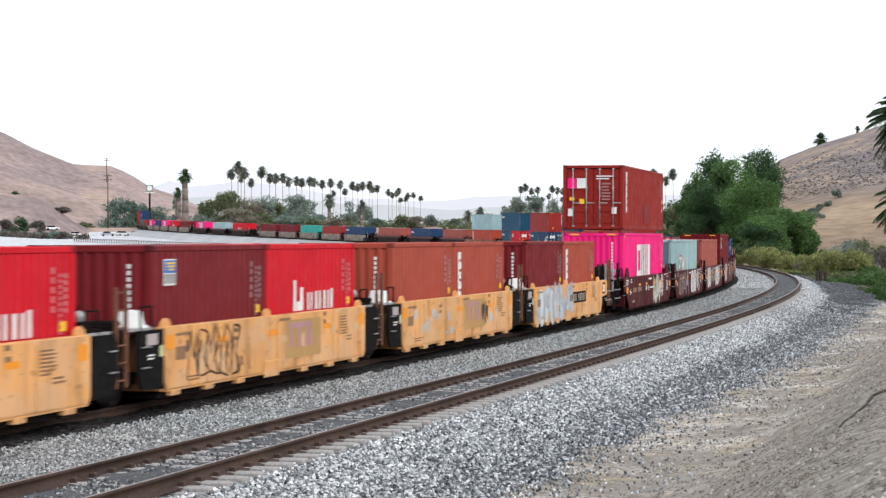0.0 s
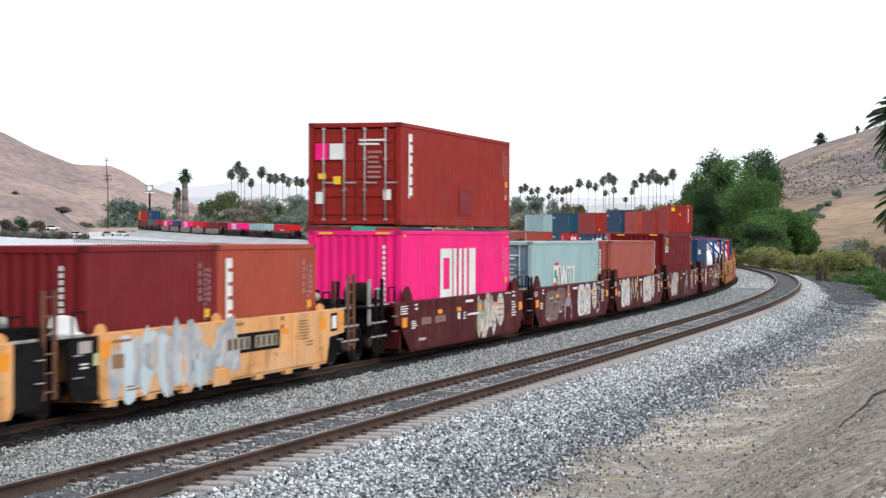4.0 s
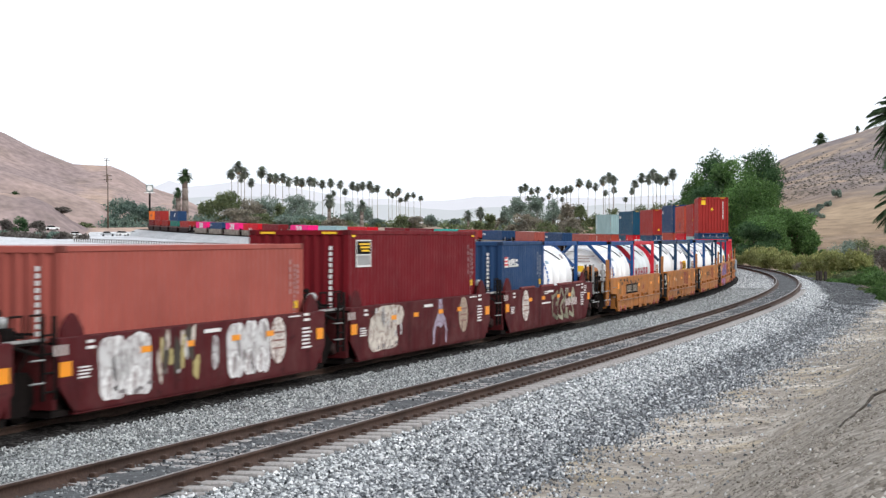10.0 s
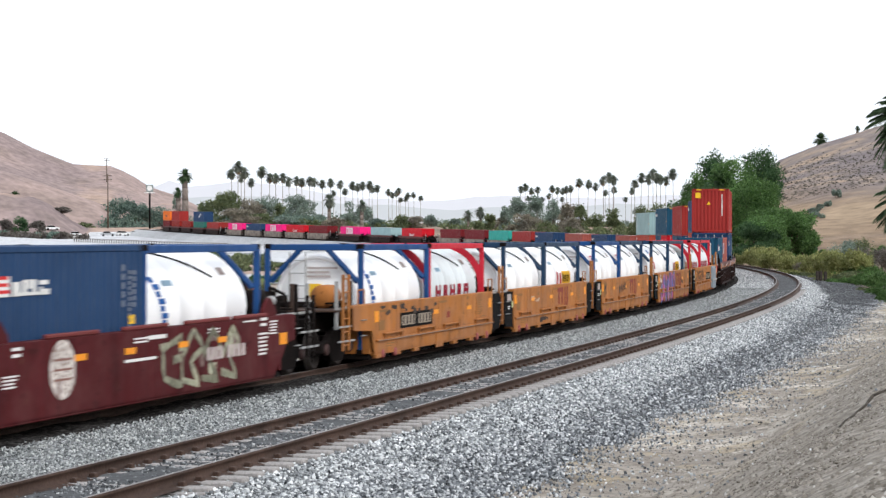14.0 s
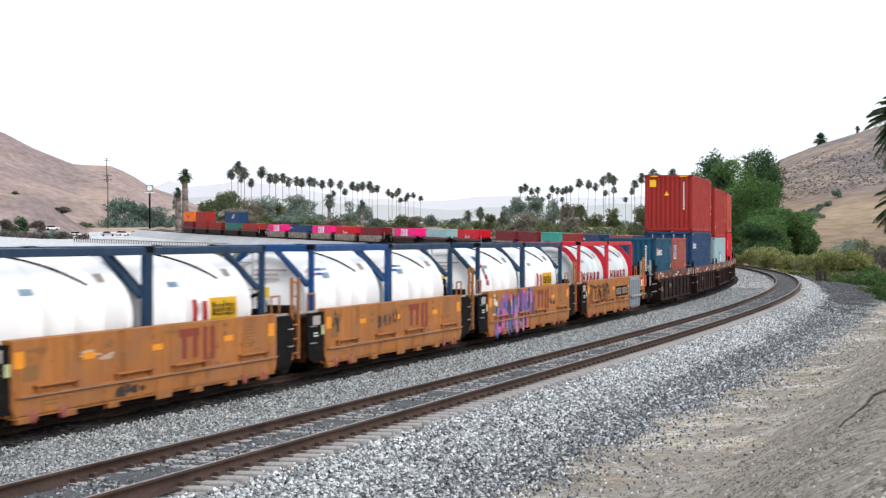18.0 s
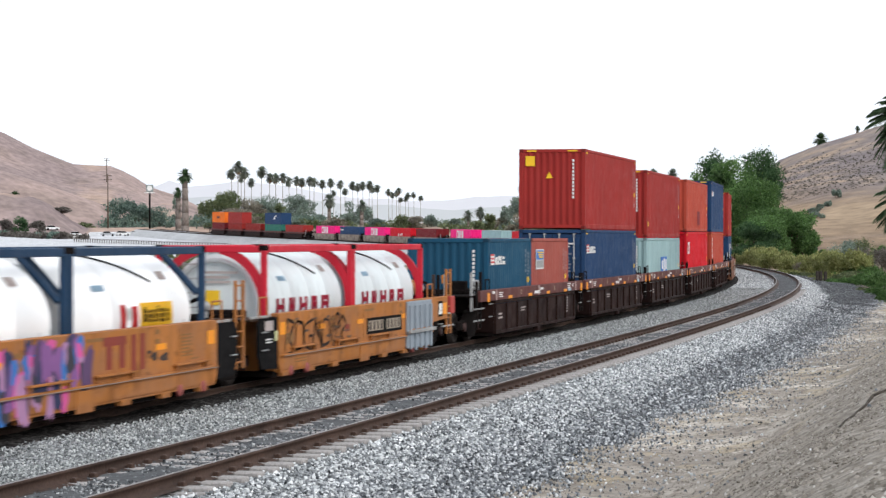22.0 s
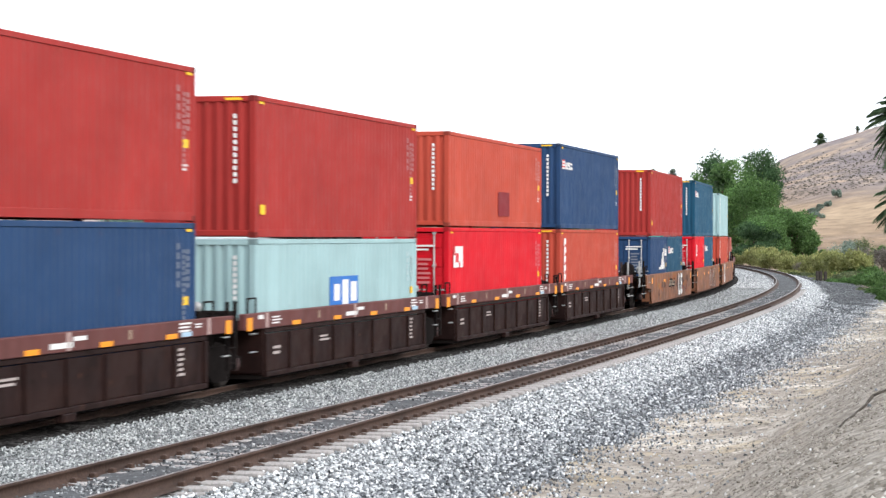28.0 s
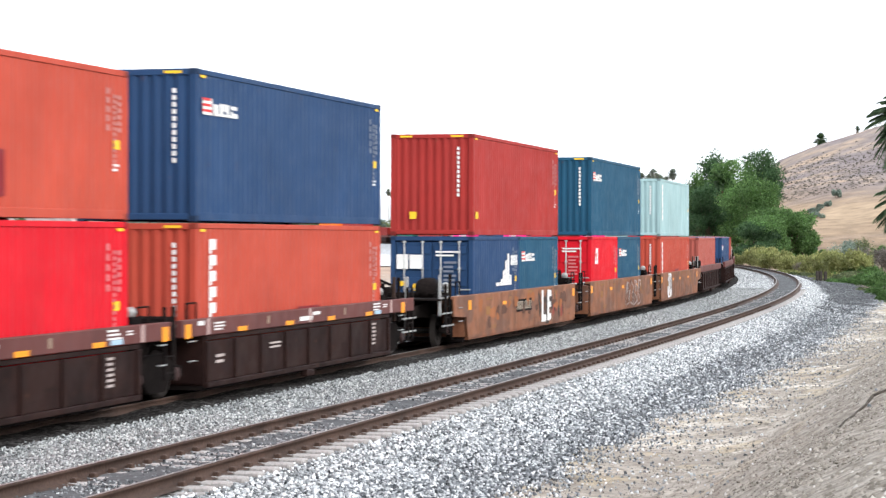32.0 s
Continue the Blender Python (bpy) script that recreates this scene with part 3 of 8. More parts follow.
def bank_clods():
    """Half-buried clods and crumbs that roughen the bank."""
    rng = np.random.default_rng(18)
    n = 42000
    s = -26 + 68 * rng.random(n) ** 1.4
    o = -5.2 - 8.2 * rng.random(n)
    p = at(s, o)
    p[:, 2] = ground_z(p[:, 0], p[:, 1]) - 0.004
    base = np.array([(1, 0, 0), (0, 1, 0), (-1, 0, 0), (0, -1, 0), (0, 0, 0.9)], float)
    tri = np.array([(0, 1, 4), (1, 2, 4), (2, 3, 4), (3, 0, 4)])
    v = base[None] * (0.036 * rng.uniform(0.25, 1.0, (n, 1, 1)) ** 1.6) * rng.uniform(0.6, 1.4, (n, 5, 1)) + p[:, None]
    f = (tri[None] + 5 * np.arange(n)[:, None, None]).reshape(-1, 3)
    mat = stone_mat("bank_soil_clod", [(0.0, (0.12, 0.104, 0.086)), (0.5, (0.255, 0.226, 0.19)), (0.9, (0.36, 0.325, 0.28)), (1.0, (0.52, 0.49, 0.45))])
    tagged(new("soil_clods", bulk("soil_clods", v.reshape(-1, 3), f, mat)), "crumbling grey-brown clods of earth on the bank", "soil", kind="stuff")


bank_clods()


def bank_crack():
    """A crack of the bank, its dark line added as a thin tube."""
    ob = thing("bank_crack", "thin dark tube standing in for a crack in the dirt bank", "root")
    path = [(5.02, 28.3), (5.2, 28.9), (5.5, 29.9), (5.72, 30.5), (5.95, 31.4), (6.12, 31.6), (6.3, 32.0), (6.5, 31.9), (6.8, 32.2)]
    pts = [Vector((x, y, float(ground_z(x, y)[0]) + 0.01)) for x, y in path]
    bm = bmesh.new()
    for i, (a, b) in enumerate(zip(pts, pts[1:])):
        tube(bm, a, b, 0.010 + 0.003 * i, 6, 0.013 + 0.003 * i)
    part("crack_body", bm, rough_mat("crack_dark", [(0.3, (0.045, 0.037, 0.03)), (0.7, (0.10, 0.085, 0.07))], 5.0, 0.9), ob)


bank_crack()

# ---- rails and sleepers ----
RAIL_SECTION = ((-0.07, -0.172), (0.07, -0.172), (0.07, -0.158), (0.012, -0.14), (0.010, -0.05), (0.036, -0.036), (0.036, -0.006), (0.028, 0.0), (-0.028, 0.0), (-0.036, -0.006),
                (-0.036, -0.036), (-0.010, -0.05), (-0.012, -0.14), (-0.07, -0.158))


def rail(o, track, label):
    s_at = np.concatenate([np.arange(-330, -20, 8.0), np.arange(-20, 300, 1.5), np.arange(300, 900, 5.0)])
    rows = np.stack([at(s_at, o + a, z) for a, z in RAIL_SECTION], 1)
    k = len(RAIL_SECTION)
    ii = np.arange(len(s_at) * k).reshape(len(s_at), k)
    nxt = np.roll(ii, -1, 1)
    q = np.stack([ii[:-1], nxt[:-1], nxt[1:], ii[1:]], -1)
    web = np.delete(q, 7, 1).reshape(-1, 4)
    part("rail", bulk("rail", rows.reshape(-1, 3), web, None), RAIL_RUST, track, label)
    for sg in (-1, 1):
        seat = np.stack([at(s_at, o + sg * 0.07, -0.160), at(s_at, o + sg * 0.19, -0.172)], 1).reshape(-1, 3)
        si = np.arange(len(seat)).reshape(-1, 2)
        sq = np.stack([si[:-1, 0], si[:-1, 1], si[1:, 1], si[1:, 0]], -1)
        part("rail_side_strip", bulk("rail_side_strip", seat, sq if sg < 0 else sq[:, ::-1], None), RAIL_RUST, track, "dark brown strip beside the rail")
    v = np.stack([at(s_at, o - 0.026, 0.003), at(s_at, o + 0.026, 0.003)], 1).reshape(-1, 3)
    ii = np.arange(len(v)).reshape(-1, 2)
    hq = np.stack([ii[:-1, 1], ii[:-1, 0], ii[1:, 0], ii[1:, 1]], -1)
    part("rail_head", bulk("rail_head", v, hq, None), RAIL_HEAD, track, "worn bright running surface")


def sleeper(bm):
    for x0, x1, z1 in ((-1.28, -0.45, -0.160), (-0.45, 0.45, -0.180), (0.45, 1.28, -0.160)):
        box(bm, (x0, -0.125, -0.40), (x1, 0.125, z1), 0.02)


def clip(bm):
    box(bm, (-0.16, -0.06, -0.168), (-0.072, 0.06, -0.10), 0.012)
    box(bm, (0.072, -0.06, -0.168), (0.16, 0.06, -0.10), 0.012)
    box(bm, (-0.17, -0.075, -0.174), (0.17, 0.075, -0.158))


def make_track(o, name, label, near):
    track = tagged(new(name), label, "railway track", kind="structure")
    for side in (-0.7475, 0.7475):
        rail(o + side, track, "rusty brown steel rail")
    tie, pad = shared(("sleeper",), sleeper), shared(("rail_clip",), clip)
    s_near = np.arange(-14, 100 if near else 20, 0.61)
    for s in s_near:
        # the ballast lies deeper on the sleepers towards the bend
        m = rail_pose(s, 0.3, o, -0.0006 * max(0.0, s - 45.0)) @ pose(0, 0, 0.0, 0, 0, 90)
        part("sleeper", tie, CONCRETE, track, m=m)
        if near and s < 60:
            for side in (-0.7475, 0.7475):
                part("rail_clip", pad, RAIL_RUST, track, m=m @ Matrix.Translation((side, 0, 0)))
    bm = bmesh.new()
    for s in list(np.arange(-320, -14.3, 0.61)) + list(np.arange(s_near[-1] + 0.61, 420, 0.61)):
        m = rail_pose(s, 0.3, o) @ pose(0, 0, 0.0, 0, 0, 90)
        k = len(bm.verts)
        box(bm, (-1.28, -0.125, -0.36), (1.28, 0.125, -0.20))
        bm.verts.ensure_lookup_table()
        for v in bm.verts[k:]:
            v.co = m @ v.co
    tagged(part("far_sleepers", bm, CONCRETE, track), kind="stuff")
    return track


make_track(0.0, "track_near", "empty railway track with rusty rails on concrete sleepers", True)
make_track(TRAIN_OFF, "track_train", "railway track under the container train", False)

# ---- shipping containers ----
SEEN = {"sides": ("-y",), "fine": True}  # the long sides that come into view, and whether small marks can be told apart
MOVERS = []  # thing, place of its unit along the line at the start, half the unit's bogie spacing, pose on the unit
COLOURS = {
    "red": (0.57, 0.009, 0.020), "maroon": (0.17, 0.014, 0.018), "brown": (0.27, 0.021, 0.016), "rust": (0.36, 0.066, 0.04), "brick": (0.315, 0.030, 0.026),
    "salmon": (0.34, 0.085, 0.066), "orange": (0.42, 0.064, 0.039), "bright_orange": (0.80, 0.17, 0.02), "pink": (0.88, 0.016, 0.205), "pale_blue": (0.31, 0.45, 0.46),
    "navy": (0.020, 0.052, 0.125), "teal_blue": (0.014, 0.072, 0.13), "green": (0.03, 0.16, 0.12), "teal": (0.04, 0.36, 0.30), "dark_maroon": (0.145, 0.007, 0.012),
}
WORDS = {"red": "bright red", "maroon": "dark maroon", "brown": "reddish brown", "rust": "rust-red", "brick": "brick red", "salmon": "faded salmon red", "orange": "orange red",
         "bright_orange": "bright orange", "pink": "vivid pink", "pale_blue": "pale grey-blue", "navy": "navy blue", "teal_blue": "dark teal blue", "green": "dark green", "teal": "turquoise",
         "dark_maroon": "deep maroon"}


def box_paint(c):
    m = paint("container_" + c, COLOURS[c], 0.55, 0.26, 0.30)
    m.node_tree.nodes["Principled BSDF"].inputs["Specular IOR Level"].default_value = 0.12
    return m


def corrugated(length, z0, z1, period, depth):
    def build(bm):
        n = max(2, int(length / period))
        p = length / n
        pts = []
        for i in range(n):
            x = -length / 2 + i * p
            pts += [(x, 0.0), (x + 0.26 * p, 0.0), (x + 0.5 * p, depth), (x + 0.76 * p, depth)]
        pts.append((length / 2, 0.0))
        for face, back in ((0.0, False), (0.05, True)):
            lo = [bm.verts.new((x, d if not back else face, z0)) for x, d in pts]
            hi = [bm.verts.new((x, d if not back else face, z1)) for x, d in pts]
            for i in range(len(pts) - 1):
                q = (lo[i], lo[i + 1], hi[i + 1], hi[i])
                bm.faces.new(q[::-1] if back else q)
    return build


def door_panel(w, h):
    def build(bm):
        box(bm, (-w / 2, 0.0, 0.0), (w / 2, 0.035, h), 0.008)
        n = 5
        for i in range(n):
            z = h * (i + 0.5) / n
            box(bm, (-w / 2 + 0.05, -0.022, z - h / n * 0.28), (w / 2 - 0.05, 0.002, z + h / n * 0.28), 0.02)
    return build


def bar(bm_len):
    def build(bm):
        tube(bm, (0, 0, 0), (0, 0, bm_len), 0.022, 8)
        for z in (0.03, bm_len * 0.33, bm_len * 0.66, bm_len - 0.03):
            box(bm, (-0.045, -0.02, z - 0.03), (0.045, 0.035, z + 0.03), 0.006)
        box(bm, (-0.02, -0.035, bm_len * 0.40), (0.32, -0.02, bm_len * 0.40 + 0.035))
    return build


def bars(parent, name, side, x, z, w, h, rows, mat, label="", upright=False, y=1.222, seed=1):
    """Stencilled lines or numbers that cannot be read, as thin bars on a wall."""
    rng = random.Random(seed)

    def build(bm):
        for i in range(rows):
            if upright:
                u0, u1 = -w / 2, w / 2
                v1 = h / 2 - i * h / rows
                v0 = v1 - h / rows * (0.68 if rows > 1 else 1.0)
            else:
                u0, u1 = -w / 2, w / 2 - w * 0.35 * rng.random() * (rows > 1)
                v1 = h / 2 - i * h / rows
                v0 = v1 - h / rows * (0.5 if rows > 1 else 1.0)
            box(bm, (u0, -0.002, v0), (u1, 0.002, v1))
    me = shared((name, w, h, rows, upright, seed), build)
    turn = {"-y": 0, "+y": 180, "-x": -90}[side]
    loc = {"-y": (x, -y, z), "+y": (-x, y, z), "-x": (-y, x, z)}[side]
    ob = part(name, me, mat, parent, label, pose(*loc, 0, 0, turn))
    return tagged(ob, kind="stuff") if rows > 1 else ob


def emblem(parent, kind, length, height):
    """The line's mark on a container's long sides, as plain blocks of its colours."""
    for sd in SEEN["sides"]:
        if kind == "blocks":
            for x, w, h in ((0.175, 1.29, 1.34), (1.705, 1.5, 1.34), (3.245, 1.06, 1.34)):
                def block(bm, w=w, h=h, x=x):
                    p, q, e = w / 2, h / 2, 0.3
                    if x < 1:
                        # an upright frame
                        prism(bm, [(-p, -q), (p, -q), (p, q), (-p, q), (-p, -q), (-p + e, -q + 0.25), (-p + e, q - 0.25), (p - e, q - 0.25), (p - e, -q + 0.25), (-p + e, -q + 0.25)], -0.002, 0.002)
                    elif x < 3:
                        # three upright bars
                        for c in (-p + 0.17, 0.0, p - 0.17):
                            prism(bm, [(c - 0.17, -q), (c + 0.17, -q), (c + 0.17, q), (c - 0.17, q)], -0.002, 0.002)
                    else:
                        # a solid block
                        prism(bm, [(-p, -q), (p - 0.3, -q), (p - 0.3, q), (-p, q)], -0.002, 0.002)
                me = shared(("emblem_block", x), block)
                k = 1 if sd == "-y" else -1
                part("emblem_block", me, WHITE, parent, "white block of the line's mark", pose(k * (x - 1.75), -k * 1.222, 1.75, 0, 0, 0 if k > 0 else 180))
        elif kind == "tricolour":
            bars(parent, "emblem_label", sd, -length / 2 + 0.58, height * 0.76, 0.5, 0.32, 1, WHITE, "white mark with red stripes")
            bars(parent, "emblem_stripe", sd, -length / 2 + 0.58, height * 0.76, 0.5, 0.32, 3, paint("mark_red", (0.6, 0.03, 0.03)), "red stripes", seed=9, y=1.226)
            for dx, w, dz, hh in ((1.05, 0.26, -0.02, 0.22), (1.34, 0.16, 0.0, 0.24), (1.52, 0.12, 0.05, 0.14), (1.68, 0.14, 0.0, 0.24), (1.92, 0.10, -0.06, 0.12), (2.02, 0.32, 0.07, 0.07), (2.06, 0.34, -0.08, 0.09), (1.5, 1.1, -0.10, 0.05)):
                bars(parent, "emblem_block", sd, -length / 2 + dx, height * 0.75 + dz, w, hh, 1, WHITE, "white block mark")
        elif kind == "gator":
            grn, rd = paint("mark_green", (0.03, 0.30, 0.16)), paint("mark_red", (0.6, 0.03, 0.03))
            for dx, z, w, hh, m, lay in ((-2.05, 1.42, 1.05, 0.72, WHITE, 1.222), (-1.95, 1.82, 0.62, 0.10, rd, 1.222), (-2.25, 1.50, 0.42, 0.26, grn, 1.226), (-1.98, 1.26, 0.34, 0.34, grn, 1.226), (-1.66, 1.40, 0.10, 0.55, rd, 1.226), (-2.35, 1.12, 0.4, 0.16, rd, 1.226)):
                bars(parent, "emblem_figure", sd, dx, z, w, hh, 1, m, "green, white and red mark", y=lay)

            def slanted(bm):
                for x0, x1 in ((-0.62, -0.30), (-0.05, -0.30), (-0.05, 0.26), (0.52, 0.26)):
                    prism(bm, ((x0 - 0.12, 0.36), (x0 + 0.12, 0.36), (x1 + 0.12, -0.36), (x1 - 0.12, -0.36)), -0.002, 0.0)
            k = 1 if sd == "-y" else -1
            part("emblem_block", shared(("emblem_slants",), slanted), WHITE, parent, "white slanted bars", pose(k * -0.70, -k * 1.222, 1.40, 0, 0, 0 if k > 0 else 180))
            for dx, w, dz, hh in ((0.25, 0.46, 0.28, 0.10), (0.46, 0.16, 0.0, 0.66), (0.06, 0.14, 0.10, 0.42), (0.92, 0.3, 0.28, 0.10), (1.10, 0.18, 0.0, 0.66)):
                bars(parent, "emblem_block", sd, dx, 1.40 + dz, w, hh, 1, WHITE, y=1.224)
        elif kind in ("label", "wide_label"):
            x, z, w, hh = (-length / 2 + 1.18, height * 0.81, 1.22, 0.64) if length > 9 else (-length / 2 + 1.25, height * 0.74, 1.25, 0.64) if kind == "wide_label" else (-length / 2 + 0.84, height * 0.81, 0.58, 0.48)
            bars(parent, "emblem_label", sd, x, z, w, hh, 1, WHITE, "square mark with a pale border")
            bars(parent, "emblem_label", sd, x, z + hh * 0.21, w * 0.9, hh * 0.48, 1, BLACK if length > 9 else paint("mark_blue", (0.03, 0.16, 0.50)), y=1.226)
            bars(parent, "emblem_label", sd, x, z - hh * 0.25, w * 0.9, hh * 0.36, 1, STEEL_GREY, y=1.226)
            for i in range(3):
                bars(parent, "emblem_stripe", sd, x + w * (0.04 + 0.03 * i), z + hh * (0.34 - 0.12 * i), w * (0.72 - 0.12 * i), hh * 0.07, 1, YELLOW, y=1.230)
        elif kind == "wave":
            bars(parent, "emblem_label", sd, -0.1, 1.40, 2.15, 0.68, 1, paint("mark_blue", (0.03, 0.16, 0.50)), "blue mark")
            for dx, w, h in ((-0.35, 0.28, 0.5), (0.05, 0.3, 0.75), (0.45, 0.3, 0.6)):
                bars(parent, "emblem_stripe", sd, -0.1 + dx * 1.6, 1.38, w * 1.5, h * 0.75, 1, WHITE, y=1.226)
        elif kind == "letters":
            for dx, w, hh in ((-1.25, 0.16, 0.66), (-1.02, 0.22, 0.2), (-0.80, 0.2, 0.5), (-0.35, 0.11, 0.38), (-0.12, 0.11, 0.38), (0.20, 0.14, 0.40), (0.46, 0.12, 0.40), (0.78, 0.16, 0.40), (1.06, 0.12, 0.40), (1.30, 0.14, 0.44)):
                bars(parent, "emblem_block", sd, dx, 1.16 + hh / 2, w, hh, 1, WHITE, "white bars of the line's mark")
        elif kind == "column":
            for i in range(6):
                z = height * (0.86 - 0.105 * i)
                bars(parent, "emblem_letters", sd, -length / 2 + (0.87 if length > 9 else 0.62) + 0.05 * (i % 2), z, 0.34 - 0.06 * (i % 2), 0.2, 1, WHITE, "upright row of white blocks")
                bars(parent, "emblem_letters", sd, -length / 2 + (0.75 if length > 9 else 0.50), z - 0.04, 0.12, 0.27, 1, WHITE, y=1.224)
        elif kind == "square":
            x, w = (-length / 2 + 1.06, 1.05) if length > 9 else (-length / 2 + 1.1, 0.62)
            bars(parent, "emblem_label", sd, x, height * 0.72, w, 0.58, 1, WHITE, "white square mark")
            bars(parent, "emblem_label", sd, x - w * 0.14, height * 0.74 - 0.08, w * 0.3, 0.26, 1, box_paint("red"), y=1.226)
            bars(parent, "emblem_label", sd, x - w * 0.42, height * 0.74 + 0.14, w * 0.16, 0.3, 1, box_paint("red"), y=1.226)
            bars(parent, "emblem_label", sd, x + w * 0.12, height * 0.74 - 0.28, w * 0.14, 0.2, 1, box_paint("red"), y=1.226)
        elif kind == "skyline":
            for i, h in enumerate((0.1, 0.1, 0.2, 0.45, 0.75, 0.95, 0.3)):
                bars(parent, "emblem_block", sd, 0.0 + i * 0.3, 1.12 + h / 2, 0.24, h, 1, WHITE)
            bars(parent, "emblem_block", sd, 2.3, height * 0.72, 0.9, 0.3, 1, WHITE)
        elif kind == "dark_word":
            bars(parent, "emblem_block", sd, 0.0, height * 0.5, 2.6, 0.55, 1, paint("mark_brown", (0.12, 0.03, 0.02)))


def container(colour, length=12.192, high=True, lead="wall", mark="", group="containers on the train"):
    """A steel box with corrugated walls; its leading end is a wall or a pair of doors."""
    h = 2.896 if high else 2.591
    mat = box_paint(colour)
    size = "forty-foot" if length > 9 else "twenty-foot"
    ob = thing("shipping_container", f"{WORDS[colour]} {size} steel shipping container with corrugated walls", "container", group)
    hl = length / 2
    wall = shared(("side_wall", length, h), corrugated(length - 0.3, 0.16, h - 0.11, 0.276, 0.016))
    part("side_wall", wall, mat, ob, m=pose(0, -1.206, 0))
    part("side_wall", wall, mat, ob, m=pose(0, 1.206, 0, 0, 0, 180))
    end = shared(("end_wall", h), corrugated(2.14, 0.16, h - 0.12, 0.235, 0.042))
    part("end_wall", end, mat, ob, m=pose(hl - 0.012, 0, 0, 0, 0, 90))
    if lead == "wall":
        part("end_wall", end, mat, ob, m=pose(-hl + 0.012, 0, 0, 0, 0, -90))
    else:
        leaf = shared(("door_leaf", h), door_panel(1.06, h - 0.32))
        door_mat = mat if colour != "pale_blue" else paint("door_slate_blue", (0.15, 0.24, 0.31), 0.55, 0.42, 0.3)
        rod = shared(("locking_bar", h), bar(h - 0.26))
        for y in (-0.54, 0.54):
            d = part("door_leaf", leaf, door_mat, ob, m=pose(-hl + 0.05, y, 0.16, 0, 0, -90))
            for x in (-0.27, 0.27):
                part("locking_bar", rod, STEEL_GREY, d, "galvanised locking bar", pose(x, -0.05, -0.03))

    def roof(bm):
        n = int(length / 0.5)
        pts = [(-hl + 0.1, h - 0.05)]
        for i in range(n):
            x = -hl + 0.15 + i * (length - 0.3) / n
            pts += [(x, h - 0.024), (x + 0.06, h - 0.01), (x + 0.22, h - 0.01), (x + 0.28, h - 0.024)]
        pts.append((hl - 0.1, h - 0.05))
        prism(bm, pts, -1.15, 1.15)
    part("roof", shared(("roof", length, h), roof), mat if colour not in ("salmon", "pale_blue") else paint("sun_bleached_" + colour, tuple(0.5 * v + 0.28 for v in COLOURS[colour]), 0.6), ob)
    part("floor", shared(("floor", length), lambda bm: box(bm, (-hl + 0.1, -1.1, 0.09), (hl - 0.1, 1.1, 0.16))), STEEL_DARK, ob)
    post = shared(("corner_post", h), lambda bm: box(bm, (-0.08, -0.07, 0.11), (0.08, 0.07, h - 0.11), 0.012))
    cast = shared(("corner_casting",), lambda bm: box(bm, (-0.089, -0.081, 0), (0.089, 0.081, 0.118), 0.012))
    top = shared(("top_rail", length), lambda bm: box(bm, (-hl + 0.17, -0.035, -0.10), (hl - 0.17, 0.035, 0.0), 0.008))
    low = shared(("bottom_rail", length), lambda bm: box(bm, (-hl + 0.17, -0.03, 0.02), (hl - 0.17, 0.03, 0.175), 0.008))
    header = shared(("end_header",), lambda bm: box(bm, (-0.06, -1.06, -0.12), (0.06, 1.06, 0.0), 0.01))
    for y in (-1, 1):
        part("top_rail", top, mat, ob, m=pose(0, y * 1.182, h - 0.005))
        part("bottom_rail", low, mat, ob, m=pose(0, y * 1.187, 0.0))
        for x in (-1, 1):
            part("corner_post", post, mat, ob, m=pose(x * (hl - 0.082), y * 1.147, 0))
            for z in (0.0, h - 0.118):
                part("corner_casting", cast, paint("casting_" + colour, tone(COLOURS[colour], 0.5), 0.7, 0.5, 0.9), ob, m=pose(x * (hl - 0.089), y * 1.138, z))
    for x in (-1, 1):
        part("end_header", header, mat, ob, m=pose(x * (hl - 0.065), 0, h - 0.006))
        part("end_sill", header, mat, ob, m=pose(x * (hl - 0.065), 0, 0.16))
    # stencilled numbers
    seed = len(MOVERS) % 5
    faint = paint("stencil_on_" + colour, tuple(0.72 * v + 0.28 * 0.55 for v in COLOURS[colour]), 0.6, 0.1, 0.1)
    for sd in SEEN["sides"] if SEEN["fine"] else ():
        bars(ob, "number_stencil", sd, hl - 0.40, h * 0.70, 0.13, h * 0.26, 6, faint, "", True, seed=seed)
        bars(ob, "number_stencil", sd, hl - 0.60, h * 0.58, 0.10, h * 0.50, 14, faint, "", True, seed=seed)
        bars(ob, "number_stencil", sd, hl - 0.88, h * 0.72, 0.12, h * 0.30, 5, faint, "", True, seed=seed)
        bars(ob, "warning_label", sd, hl - 0.52, h * 0.50, 0.26, 0.16, 1, YELLOW)
        bars(ob, "data_label", sd, hl - 0.54, h * 0.34, 0.26, 0.16, 2, WHITE)
        if high:
            bars(ob, "height_stripe", sd, -hl + 0.35, h - 0.14, 0.26, 0.05, 1, YELLOW, "yellow high-cube stripe", y=1.224)
            bars(ob, "height_stripe", sd, hl - 0.35, h - 0.14, 0.26, 0.05, 1, YELLOW, y=1.224)
    if mark == "hazard":
        bars(ob, "hazard_label", "-x", 0.80, h * 0.85, 0.34, 0.36, 1, YELLOW, "yellow hazard label", y=hl + 0.004)

        def sign(bm):
            prism(bm, ((-0.13, -0.1), (0.13, -0.1), (0.0, 0.13)), -0.002, 0.002)
        part("hazard_label", shared(("hazard_triangle",), sign), YELLOW, ob, "yellow triangular label", pose(-hl - 0.004, 0.1, h * 0.67, 0, 0, -90))
    elif colour == "brick" and SEEN["fine"]:
        bars(ob, "warning_label", "-x", 0.55, h * 0.2, 0.2, 0.2, 1, YELLOW, y=hl + 0.004)
